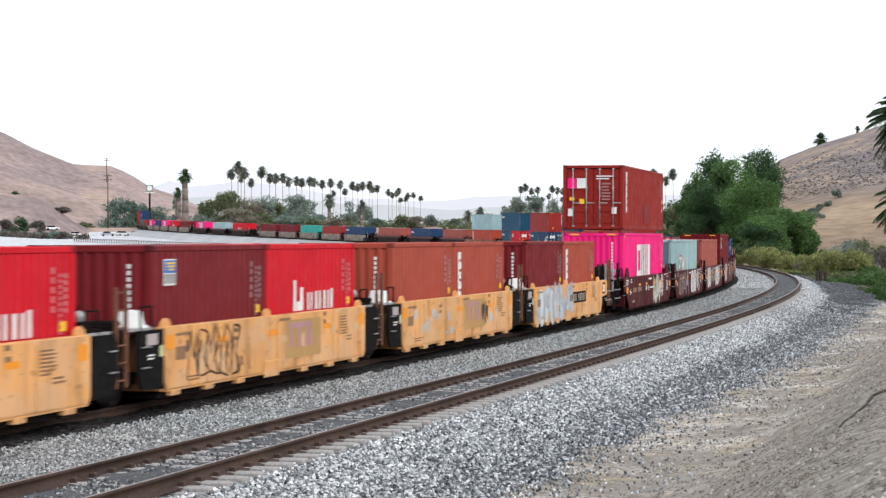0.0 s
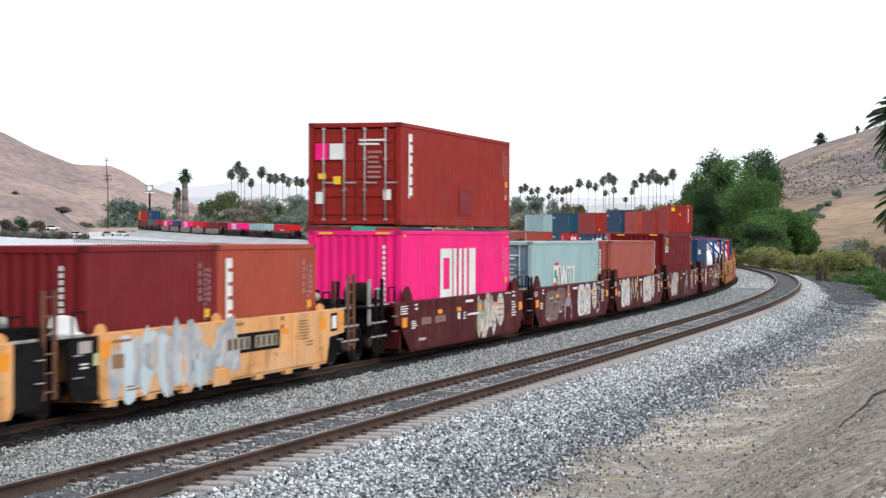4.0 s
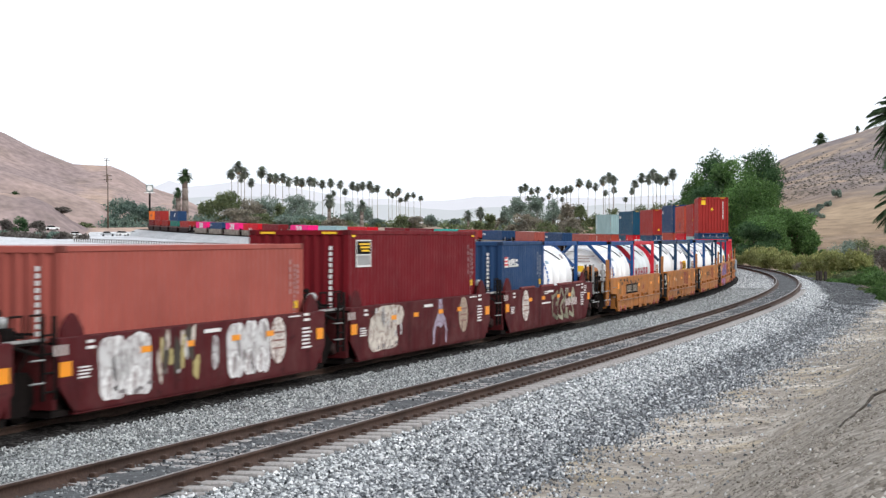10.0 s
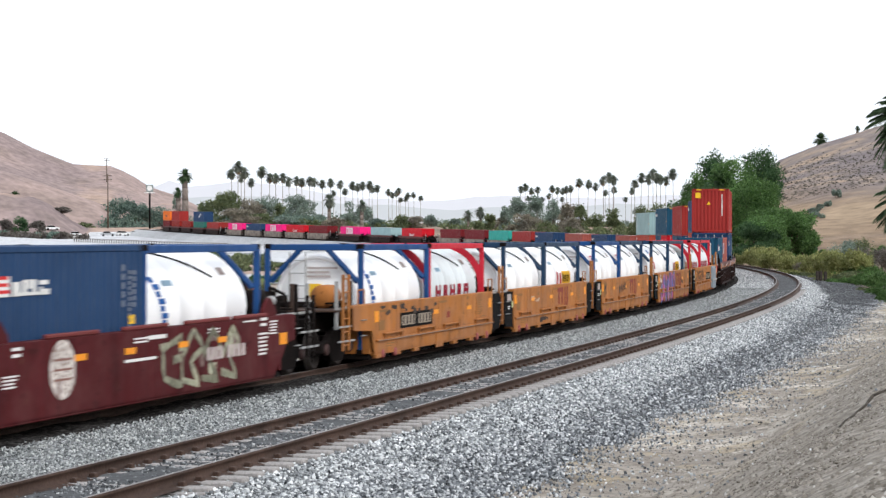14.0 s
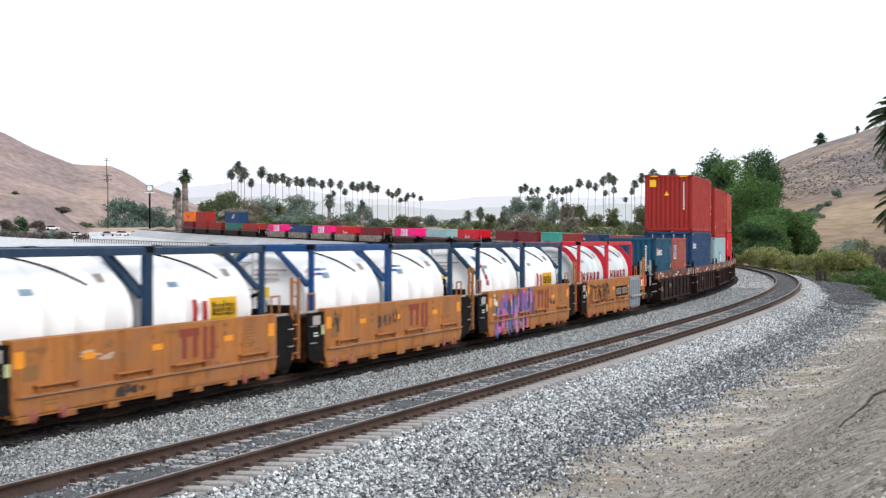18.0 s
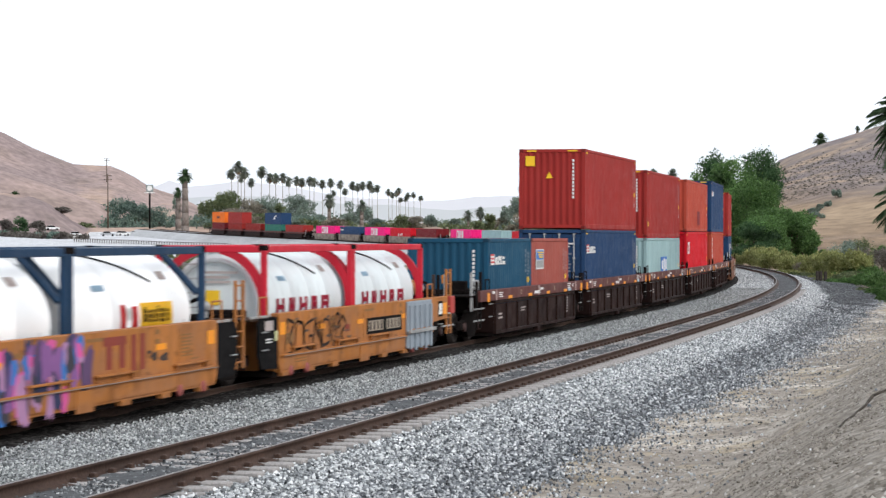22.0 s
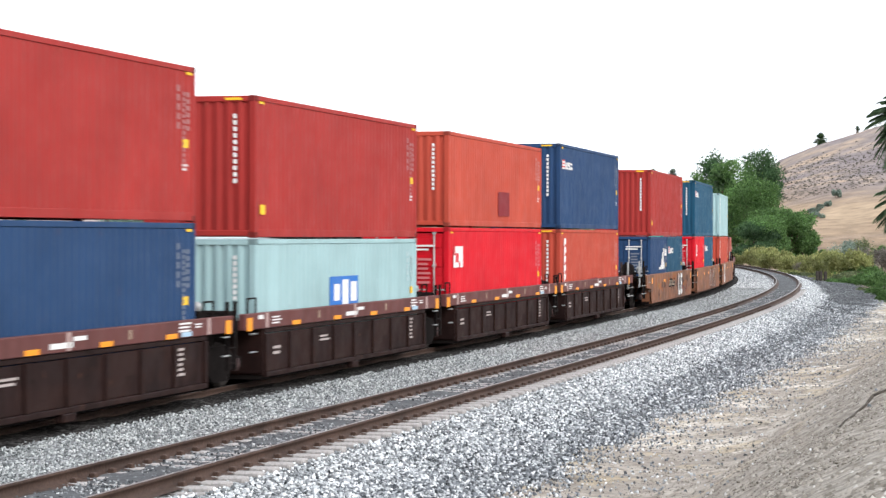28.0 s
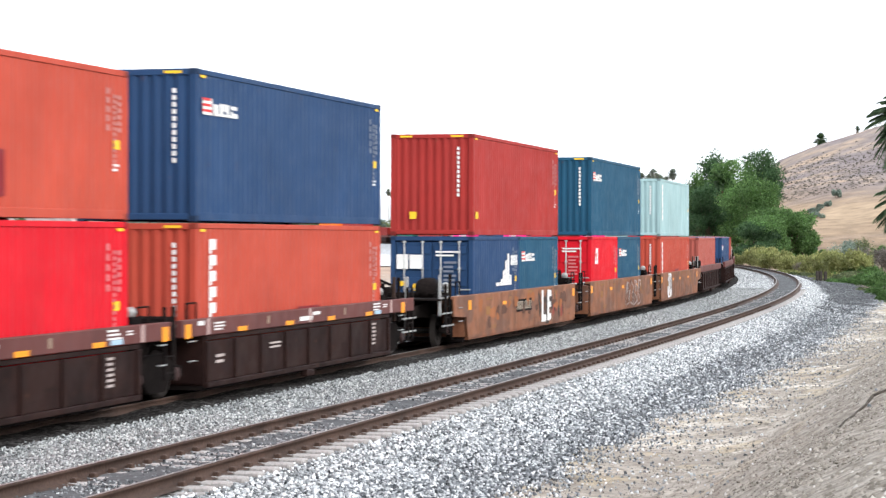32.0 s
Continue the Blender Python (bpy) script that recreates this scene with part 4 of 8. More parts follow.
        bars(ob, "warning_label", "-y", -hl + 0.42, h * 0.2, 0.3, 0.2, 1, YELLOW, y=1.224)
    if colour in ("brown", "orange"):
        for sd in SEEN["sides"]:
            bars(ob, "repair_patch", sd, 0.6, h * 0.27, 1.5, 0.72, 1, paint("patch_maroon", (0.20, 0.014, 0.020), 0.6), "darker painted repair patch")
    if not SEEN["fine"]:
        pass
    elif lead == "wall":
        bars(ob, "number_stencil", "-x", -0.78, h * 0.62, 0.075, h * 0.50, 11, WHITE, "", True, y=hl + 0.004)
        if high:
            for y in (-0.75, 0.75):
                bars(ob, "height_stripe", "-x", y, h - 0.07, 0.36, 0.05, 1, YELLOW, y=hl + 0.004)
    else:
        bars(ob, "door_stencil", "-x", -0.5, h * 0.80, 0.75, 0.2, 2, WHITE, y=hl + 0.012)
        bars(ob, "door_stencil", "-x", -0.55, h * 0.58, 0.4, 0.75, 6, faint, y=hl + 0.012)
        for y, z, w, hh, c in ((0.86, 0.72, 0.34, 0.42, box_paint("pink") if colour == "brown" else WHITE), (0.45, 0.72, 0.40, 0.40, WHITE), (0.85, 0.48, 0.2, 0.14, YELLOW), (0.45, 0.44, 0.2, 0.2, YELLOW), (0.9, 0.27, 0.22, 0.3, WHITE), (-0.86, 0.30, 0.2, 0.26, WHITE)):
            bars(ob, "door_label", "-x", y, h * z, w, hh, 1, c, y=hl + 0.014)
    if mark:
        emblem(ob, mark, length, h)
    return ob, h


def tank(frame_colour, logo=""):
    """A white tank for liquids in an open steel frame, twenty feet long."""
    fc = {"blue": (0.012, 0.062, 0.20), "slate": (0.014, 0.042, 0.09), "grey": (0.05, 0.055, 0.06), "red": (0.55, 0.02, 0.04)}[frame_colour]
    mat = paint("tank_frame_" + frame_colour, fc, 0.5, 0.3, 0.2)
    shell_mat = paint("tank_cladding_white", (0.95, 0.95, 0.95), 0.36, 0.04, 0.02) if frame_colour != "red" else paint("tank_cladding_pale", (0.66, 0.71, 0.72), 0.42, 0.3, 0.12)
    h, hl = 2.591, 3.029
    ob = thing("tank_container", f"white cylindrical tank container in an open {frame_colour} steel frame", "tank container", "tanks on the train")

    def shell(bm):
        r = 1.16
        prof = [(-2.86, 0.05), (-2.82, 0.5), (-2.72, 0.85), (-2.58, 1.03), (-2.40, r - 0.03), (-2.28, r)]
        for x in (-1.2, 0.0, 1.2):
            prof += [(x - 0.04, r), (x - 0.035, r + 0.003), (x + 0.035, r + 0.003), (x + 0.04, r)]
        prof += [(2.28, r), (2.40, r - 0.03), (2.58, 1.03), (2.72, 0.85), (2.82, 0.5), (2.86, 0.05)]
        lathe(bm, prof, 40)
    part("tank_shell", shared(("tank_shell",), shell), shell_mat, ob, "white insulated tank barrel", pose(0, 0, 1.33))
    post = shared(("tank_post",), lambda bm: box(bm, (-0.055, -0.06, 0), (0.055, 0.06, h), 0.012))
    railm = shared(("tank_rail",), lambda bm: box(bm, (-hl + 0.15, -0.05, -0.07), (hl - 0.15, 0.05, 0.07), 0.012))
    cross = shared(("tank_cross",), lambda bm: box(bm, (-0.06, -1.07, -0.07), (0.06, 1.07, 0.07), 0.012))
    cast = shared(("corner_casting",), lambda bm: box(bm, (-0.089, -0.081, 0), (0.089, 0.081, 0.118), 0.012))

    for x in (-1, 1):
        for y in (-1, 1):
            part("corner_post", post, mat, ob, m=pose(x * (hl - 0.06), y * 1.158, 0))
            for z in (-0.002, h - 0.116):
                part("corner_casting", cast, STEEL_DARK, ob, m=pose(x * (hl - 0.09), y * 1.139, z))
        part("cross_beam", cross, mat, ob, m=pose(x * (hl - 0.08), 0, h - 0.08))
        part("cross_beam", cross, mat, ob, m=pose(x * (hl - 0.08), 0, 0.12))

        def ring(bm):
            n, k = 32, 6
            vs = [[bm.verts.new((math.cos(2 * math.pi * q / k) * 0.06, (0.95 + math.sin(2 * math.pi * q / k) * 0.06) * math.cos(2 * math.pi * a / n), (0.95 + math.sin(2 * math.pi * q / k) * 0.06) * math.sin(2 * math.pi * a / n)))
                   for q in range(k)] for a in range(n)]
            for a in range(n):
                for q in range(k):
                    bm.faces.new((vs[a][q], vs[(a + 1) % n][q], vs[(a + 1) % n][(q + 1) % k], vs[a][(q + 1) % k])).smooth = True
            bmesh.ops.recalc_face_normals(bm, faces=bm.faces)
        part("end_ring", shared(("end_ring",), ring),
             shell_mat, ob, m=pose(x * 2.78, 0, 1.33))
    if frame_colour == "red":
        def arch(bm):
            # a curved plate from the post up to the top beam, following the barrel
            inner, outer = [], []
            for i in range(13):
                a = math.radians(-8 + i * 88 / 12)
                inner.append((-math.cos(a) * 1.06, 1.33 + math.sin(a) * 1.10))
                outer.append((-min(math.cos(a) * 1.24, 1.12), 1.33 + min(math.sin(a) * 1.27, 1.12)))
            front = [[bm.verts.new((x, y, z)) for y, z in inner + outer[::-1]] for x in (-0.05, 0.05)]
            n = len(front[0])
            for k in range(12):
                for q, ring in enumerate(front):
                    f = (ring[k], ring[k + 1], ring[n - 2 - k], ring[n - 1 - k])
                    bm.faces.new(f if q else f[::-1])
            for k in range(n):
                bm.faces.new((front[0][k], front[0][(k + 1) % n], front[1][(k + 1) % n], front[1][k]))
            bmesh.ops.recalc_face_normals(bm, faces=bm.faces)
        diag = shared(("end_arch",), arch)
    else:
        diag = shared(("end_brace",), lambda bm: tube(bm, (0, -1.08, 1.70), (0, -0.34, 2.47), 0.07, 6))
    for x in (-1, 1):
        part("end_brace", diag, mat, ob, m=pose(x * (hl - 0.08), 0, 0))
        part("end_brace", diag, mat, ob, m=pose(x * (hl - 0.08), 0, 0, 0, 0, 180))
    for y in (-1, 1):
        part("top_rail", railm, mat, ob, m=pose(0, y * 1.168, h - 0.08))
        part("bottom_rail", railm, mat, ob, m=pose(0, y * 1.168, 0.12))
    walk_mesh = shared(("walkway",), lambda bm: [box(bm, (-2.6, y, 0), (2.6, y + 0.10, 0.03)) for y in np.arange(-0.3, 0.3, 0.14)])
    part("walkway", walk_mesh, STEEL_GREY, ob, m=pose(0, 0, 2.535))

    def manlid(bm):
        lathe(bm, [(0, 0.28), (0.06, 0.28), (0.07, 0.32), (0.1, 0.32), (0.115, 0.1)], 18, "z")
    part("manlid", shared(("manlid",), manlid), STEEL_GREY, ob, m=pose(0.2, 0.55, 2.42))

    def ladder(bm):
        for y in (-0.2, 0.2):
            tube(bm, (0, y, 0.2), (0, y, 2.4), 0.02, 6)
        for z in np.arange(0.4, 2.4, 0.3):
            tube(bm, (0, -0.2, z), (0, 0.2, z), 0.014, 6)
    part("ladder", shared(("tank_ladder",), ladder), STEEL_GREY, ob, m=pose(-hl + 0.05, 0.4, 0))

    def strap(bm):
        pts = []
        for i in range(9):
            a = math.radians(80 - i * 6)
            pts.append(Vector((-1.4 + i * 0.28, -math.cos(a) * 1.175, math.sin(a) * 1.175)))
        pipe(bm, pts, 0.018, 6)
    part("hose", shared(("tank_hose",), strap), BLACK, ob, "thin black hose", pose(0, 0, 1.33))

    def decal(name, x, zz, w, hh, m, lab=""):
        """A decal bent round the barrel, seen on the long side."""
        def build(bm):
            n = 5
            a0 = math.asin(max(-0.99, min(0.99, (zz - hh / 2) / 1.16)))
            a1 = math.asin(max(-0.99, min(0.99, (zz + hh / 2) / 1.16)))
            ring = [[bm.verts.new((x + dx, -math.cos(a0 + (a1 - a0) * i / n) * 1.174, math.sin(a0 + (a1 - a0) * i / n) * 1.174)) for i in range(n + 1)] for dx in (0, w)]
            for i in range(n):
                bm.faces.new((ring[0][i], ring[1][i], ring[1][i + 1], ring[0][i + 1]))
            bmesh.ops.solidify(bm, geom=bm.faces[:], thickness=0.003)
        part(name, shared((name, x, zz, w, hh), build), m, ob, lab, pose(0, 0, 1.33))
    red, blue = paint("mark_red", (0.6, 0.03, 0.03)), paint("mark_blue", (0.03, 0.16, 0.50))
    if logo == "red_word":
        word = paint("mark_crimson", (0.42, 0.02, 0.05), 0.55)
        for i in range(5):
            x = -2.22 + i * 0.76
            for dx in ((0.0, 0.36) if i % 2 == 0 else (0.06, 0.28)):
                decal("emblem_block", x + dx, -0.05, 0.17, 0.38, word, "crimson bar of the operator's mark")
            decal("emblem_block", x + 0.15, -0.04, 0.23, 0.10, word)
            if i > 2:
                decal("emblem_block", x + 0.15, 0.09, 0.23, 0.09, word)
    elif logo == "yellow_square":
        decal("emblem_label", 0.02, 0.02, 1.48, 0.48, YELLOW, "yellow square mark")
        for dx, w, dz, hh in ((0.12, 0.16, 0.05, 0.26), (0.34, 0.16, 0.02, 0.22), (0.56, 0.14, 0.02, 0.22), (0.76, 0.10, 0.05, 0.28), (0.92, 0.18, 0.02, 0.24), (1.18, 0.12, 0.02, 0.22)):
            decal("emblem_figure", 0.02 + dx, dz, w, hh, BLACK)
        decal("emblem_stripe", -0.85, 0.02, 0.22, 0.46, red, "red mark")
        decal("emblem_stripe", -0.62, 0.08, 0.26, 0.20, WHITE)
        decal("emblem_stripe", -0.36, 0.0, 0.26, 0.42, red)
    elif logo == "flag":
        for dx, w, m in ((-2.6, 0.4, red), (-2.15, 0.5, blue), (-1.6, 0.35, paint("label_pale_blue", (0.35, 0.5, 0.62)))):
            for zz in (0.60, 0.70):
                decal("emblem_stripe", dx + 0.3 * (zz - 0.6), zz, w, 0.05, m)
    elif logo == "ribbon":
        for i, m in enumerate((blue, red, STEEL_GREY, red, paint("mark_rose", (0.55, 0.2, 0.25)))):
            decal("emblem_stripe", -2.3 + 0.10 * i, 0.78 - 0.17 * i, 0.34, 0.15, m, "upright band of coloured marks")
    elif logo == "stripe":
        for i in range(7):
            decal("emblem_stripe", -2.32 + 0.045 * i, 0.62 - 0.13 * i, 0.30 if i % 2 else 0.2, 0.10, blue, "curved band of blue marks")
    decal("data_label", 1.35, 0.72, 0.32, 0.14, PALE_MARK)
    decal("data_label", -1.8, 0.55, 0.5, 0.10, paint("label_pale_blue", (0.35, 0.5, 0.62)))
    bars(ob, "warning_label", "-x", 0.0, 1.5, 0.3, 0.3, 1, YELLOW, y=2.88)
    bars(ob, "end_stencil", "-x", -0.2, 1.9, 0.8, 0.3, 3, PALE_MARK, y=2.88)
    return ob, h


# ---- well cars ----
def bogie(unit, x, n_mat):
    tr = part("bogie", shared(("bogie_bolster",), lambda bm: box(bm, (-0.22, -1.05, 0.42), (0.22, 1.05, 0.74), 0.03)), n_mat, unit, "black cast-steel bogie", pose(x, 0, 0))

    def frame_mesh(bm):
        prism(bm, ((-1.22, 0.40), (-1.22, 0.60), (-0.75, 0.66), (-0.40, 0.86), (0.40, 0.86), (0.75, 0.66), (1.22, 0.60), (1.22, 0.40), (0.66, 0.40), (0.40, 0.17), (-0.40, 0.17), (-0.66, 0.40)), -0.07, 0.07)

    def springs(bm):
        for sx in (-0.2, 0.0, 0.2):
            for i in range(4):
                lathe(bm, [(0.24 + i * 0.06, 0.05), (0.26 + i * 0.06, 0.085), (0.28 + i * 0.06, 0.05)], 8, "z")
                bm.verts.ensure_lookup_table()
                for v in bm.verts[-24:]:
                    v.co.x += sx

    def wheelset(bm):
        tube(bm, (0, -1.05, 0), (0, 1.05, 0), 0.075, 10)
        for sy in (-1, 1):
            k = len(bm.verts)
            prof = [(0.66, 0.12), (0.68, 0.14), (0.70, 0.34), (0.66, 0.46), (0.69, 0.46), (0.70, 0.425), (0.80, 0.42), (0.80, 0.36), (0.75, 0.30), (0.76, 0.14), (0.80, 0.12)]
            lathe(bm, prof, 28, "y")
            # holes are cast as pads, so that turning shows
            for i in range(5):
                a = i * 2 * math.pi / 5
                c = Vector((math.cos(a) * 0.23, 0.765, math.sin(a) * 0.23))
                box(bm, (c.x - 0.03, c.y - 0.02, c.z - 0.03), (c.x + 0.03, c.y + 0.02, c.z + 0.03))
            bm.verts.ensure_lookup_table()
            if sy < 0:
                for v in bm.verts[k:]:
                    v.co.y = -v.co.y
        bmesh.ops.recalc_face_normals(bm, faces=bm.faces)

    def cap(bm):
        lathe(bm, [(-0.05, 0.13), (0.04, 0.13), (0.06, 0.09), (0.06, 0.02)], 12, "y")
    fm, sm, wm, cm = shared(("side_frame",), frame_mesh), shared(("springs",), springs), shared(("wheelset",), wheelset), shared(("axle_cap",), cap)
    for y in (-1.0, 1.0):
        part("side_frame", fm, n_mat, tr, m=pose(0, y, 0))
        part("spring_nest", sm, n_mat, tr, m=pose(0, y, 0))
        for dx in (-0.89, 0.89):
            part("axle_cap", cm, paint("axle_cap_brown", (0.055, 0.03, 0.028), 0.6), tr, m=pose(dx, y * 1.07, 0.46, 0, 0, 0 if y > 0 else 180))
    sets = []
    for dx in (-0.89, 0.89):
        w = part("wheelset", wm, rough_mat("wheel_steel", [(0.3, (0.014, 0.012, 0.011)), (0.7, (0.04, 0.033, 0.03))], 3.0, 0.7, 0.2), tr, m=pose(dx, 0, 0.44))
        sets.append(w)
    return sets


LIVERY = {
    "yellow": dict(side=(0.72, 0.355, 0.13), end=BLACK, word="faded yellow", low=False, ledge=False),
    "amber": dict(side=(0.40, 0.150, 0.037), end=BLACK, word="dirty orange-yellow", low=False, ledge=True),
    "oxblood": dict(side=(0.080, 0.0125, 0.0145), end=STEEL_DARK, word="dark oxblood", low=False, ledge=False),
    "umber": dict(side=(0.24, 0.098, 0.052), end=STEEL_DARK, word="rusty brown", low=False, ledge=False),
    "soot": dict(side=(0.020, 0.010, 0.009), end=STEEL_DARK, word="sooty dark brown", low=True, ledge=False),
    "tan": dict(side=(0.27, 0.22, 0.18), end=STEEL_DARK, word="grimy tan", low=False, ledge=False),
}
WHEELS = []


TAGS = (((0.0, 0.05), (0.05, 1.0), (0.85, 0.9), (0.3, 0.5), (0.95, 0.1), (0.1, 0.02)), ((0.0, 1.0), (0.45, 0.0), (1.05, 1.0), (0.72, 0.98), (0.5, 0.45), (0.28, 1.0)),
        ((0.1, 0.12), (0.95, 0.2), (0.9, 0.85), (0.15, 0.95), (0.02, 0.1)), ((0.0, 0.5), (0.4, 1.0), (0.95, 0.7), (0.35, 0.42), (0.85, 0.0), (0.0, 0.12)),
        ((0.0, 0.0), (0.3, 1.0), (0.55, 0.35), (0.8, 1.0), (1.0, 0.05), (0.7, 0.5)), ((0.95, 0.95), (0.1, 0.75), (0.05, 0.2), (0.9, 0.05), (0.95, 0.5), (0.5, 0.48)))


def graffiti(parent, x, z, w, h, mat, seed, letters=4, y=W + 0.024, stroke=0.034):
    """Sprayed looping strokes that spell nothing."""
    rng = random.Random(seed)
    for i in range(letters):
        bm = bmesh.new()
        cx = -w / 2 + w * (i + 0.5) / letters
        lw = w / letters
        shape = rng.choice(TAGS)
        lean = rng.uniform(-0.1, 0.25)
        pts = [Vector((cx + lw * (u - 0.5 + lean * (v - 0.5) + rng.uniform(-0.06, 0.06)), 0, h * (v - 0.5 + rng.uniform(-0.05, 0.05)))) for u, v in shape]
        # corners are cut, so that the strokes curl
        line = []
        for a, b, c in zip(pts, pts[1:], pts[2:]):
            line += [a.lerp(b, 0.75), b.lerp(c, 0.1).lerp(b, 0.4), b.lerp(c, 0.25)]
        line = [pts[0]] + line + [pts[-1]]
        rows = []
        for a, p, b in zip([line[0]] + line, line, line[1:] + [line[-1]]):
            n = Vector((-(b - a).z, 0, (b - a).x)).normalized() * stroke * rng.uniform(0.75, 1.2)
            rows.append([bm.verts.new((q.x, -0.0055 - 0.0002 * i, q.z)) for q in (p - n, p + n)])
        for r0, r1 in zip(rows, rows[1:]):
            bm.faces.new((r0[0], r1[0], r1[1], r0[1]))
        bmesh.ops.solidify(bm, geom=bm.faces[:], thickness=0.0015)
        part("graffiti", bm, mat, parent, "", pose(x, -y, z))


def end_gear(unit, sgn, hp, sty, body_mat, car_end):
    """All that stands at one end of a well: bulkhead, end plates, platform, ladder, pipes."""
    x0 = hp
    reach = 2.6 if car_end else 1.5
    turn = Matrix.Identity(4) if sgn > 0 else pose(0, 0, 0, 0, 0, 180)
    end_mat = sty["end"]
    slab("bulkhead", (x0 - 0.06, -1.40, 0.25), (x0 + 0.06, 1.40, 1.28), body_mat, unit, m=turn)

    def neck(bm):
        prism(bm, ((x0 + 0.06, 0.50), (x0 + 0.06, 1.28), (x0 + reach, 1.14), (x0 + reach, 0.86), (x0 + 0.7, 0.80)), -0.62, 0.62)
    part("draft_sill", shared(("draft_sill", hp, reach), neck), end_mat if sty["low"] else STEEL_DARK, unit, m=turn)
    for y in (-1, 1):
        if end_mat is BLACK and not car_end:
            def plate(bm):
                prism(bm, ((0.02, 0.30), (0.02, 1.36), (1.02, 1.36), (1.15, 1.22), (1.15, 0.62), (0.98, 0.34)), -0.025, 0.025)
            part("end_plate", shared(("end_plate",), plate), end_mat, unit, "black end plate", turn @ pose(x0, y * (W - 0.03), 0))

    def guide(bm):
        prism(bm, ((-0.42, 0.0), (0.42, 0.0), (0.36, 0.16), (0.10, 0.36), (0.0, 0.40), (-0.12, 0.35), (-0.36, 0.15)), -0.04, 0.04)
    gm = shared(("corner_guide",), guide)
    if sty["word"] == "dark oxblood":
        for y in (-1.38, 1.38):
            part("corner_guide", gm, body_mat, unit, "domed corner guide", turn @ pose(6.1, y, 1.37))
    elif sty["word"] == "faded yellow":
        small_g = shared(("corner_lug",), lambda bm: prism(bm, ((-0.2, 0.0), (0.2, 0.0), (0.14, 0.12), (0.0, 0.18), (-0.14, 0.12)), -0.04, 0.04))
        for y in (-1.38, 1.38):
            part("corner_lug", small_g, body_mat, unit, m=turn @ pose(x0 - 0.25, y, 1.37))
            if sgn > 0:
                part("corner_lug", small_g, body_mat, unit, m=pose(-0.45, y, 1.37))
    deck = shared(("platform", reach), lambda bm: box(bm, (0.1, -1.30, 1.30), (reach - 0.3, 1.30, 1.35), 0.01))
    part("platform", deck, STEEL_DARK if not sty["ledge"] else RAIL_RUST, unit, m=turn @ pose(x0, 0, 0))
    edge = shared(("platform_edge", reach), lambda bm: box(bm, (0.1, -0.02, 1.35), (reach - 0.3, 0.02, 1.40), 0.005))
    for y in (-1.29, 1.29):
        part("platform_edge", edge, STEEL_GREY, unit, "worn bright platform edge", turn @ pose(x0, y, 0))
    if sgn > 0 or car_end:
        def ladder(bm):
            for xx in (0.0, 0.42):
                box(bm, (xx - 0.035, -0.03, 0.42), (xx + 0.035, 0.03, 2.15 if end_mat is BLACK else 1.75), 0.006)
            for z in np.arange(0.55, 2.1 if end_mat is BLACK else 1.5, 0.30):
                tube(bm, (0, 0, z), (0.42, 0, z), 0.018, 6)
        lm = shared(("ladder", end_mat is BLACK), ladder)
        lad_mat = body_mat if sty["ledge"] else STEEL_DARK if end_mat is not BLACK else rough_mat("rusty_ladder_steel", [(0.3, (0.10, 0.045, 0.03)), (0.7, (0.22, 0.10, 0.06))], 2.0, 0.8)
        for y in (-W + 0.06, W - 0.06):
            part("ladder", lm, lad_mat, unit, m=turn @ pose(x0 + (1.75 if car_end else 1.2), y, 0))

        def pipes(bm):
            tube(bm, (0.0, -1.0, 1.52), (0.0, 0.85, 1.52), 0.10, 12)
            tube(bm, (0.25, -0.75, 1.48), (0.25, -0.75, 1.95), 0.05, 8)
            tube(bm, (0.25, -0.75, 1.95), (0.55, -0.3, 1.80), 0.04, 8)
            box(bm, (-0.22, 0.25, 1.48), (0.16, 0.75, 1.86), 0.03)
            tube(bm, (0.45, -1.25, 1.60), (0.45, 1.25, 1.60), 0.025, 6)
        part("brake_gear", shared(("brake_gear",), pipes), STEEL_DARK, unit, "sooty brake cylinder and pipes", turn @ pose(x0 + 0.75, 0, -0.13))
        valve = shared(("brake_valve",), lambda bm: [lathe(bm, [(-0.09, 0.02), (-0.08, 0.10), (0.06, 0.11), (0.09, 0.05)], 10), box(bm, (-0.06, -0.06, -0.22), (0.06, 0.06, -0.06), 0.01)])
        part("brake_valve", valve, STEEL_GREY, unit, "bright grey brake valve", turn @ pose(x0 + 0.55, -1.0 * sgn, 1.66))
    if sgn < 0 and sty["word"] == "faded yellow":
        def drum(bm):
            lathe(bm, [(1.44, 0.30), (1.46, 0.33), (1.50, 0.33), (1.52, 0.25), (1.76, 0.20), (1.79, 0.05)], 18, "z")
        part("brake_drum", shared(("brake_drum",), drum), WHITE, unit, "white-capped brake housing", turn @ pose(x0 + 0.30, 0.95, -0.08))
    if not sty["ledge"] or sgn < 0:
        def clutter(bm):
            box(bm, (0.1, -1.32, 1.44), (1.3, 1.1, 1.47))
            box(bm, (0.35, -1.15, 1.46), (0.75, -0.55, 1.72), 0.03)
            box(bm, (0.15, 0.15, 1.46), (0.65, 0.85, 1.64), 0.03)
            tube(bm, (0.1, -1.1, 1.62), (1.2, -1.1, 1.55), 0.03, 6)
            tube(bm, (0.9, -0.7, 1.46), (0.9, -0.7, 1.86), 0.06, 8)
            tube(bm, (0.2, -1.34, 1.45), (1.3, -1.34, 1.25), 0.03, 6)
            tube(bm, (0.3, -1.2, 0.6), (1.2, -1.2, 1.45), 0.025, 6)
        part("valve_gear", shared(("valve_gear",), clutter), STEEL_DARK, unit, "black valves and pipework", turn @ pose(x0, 0, -0.13))
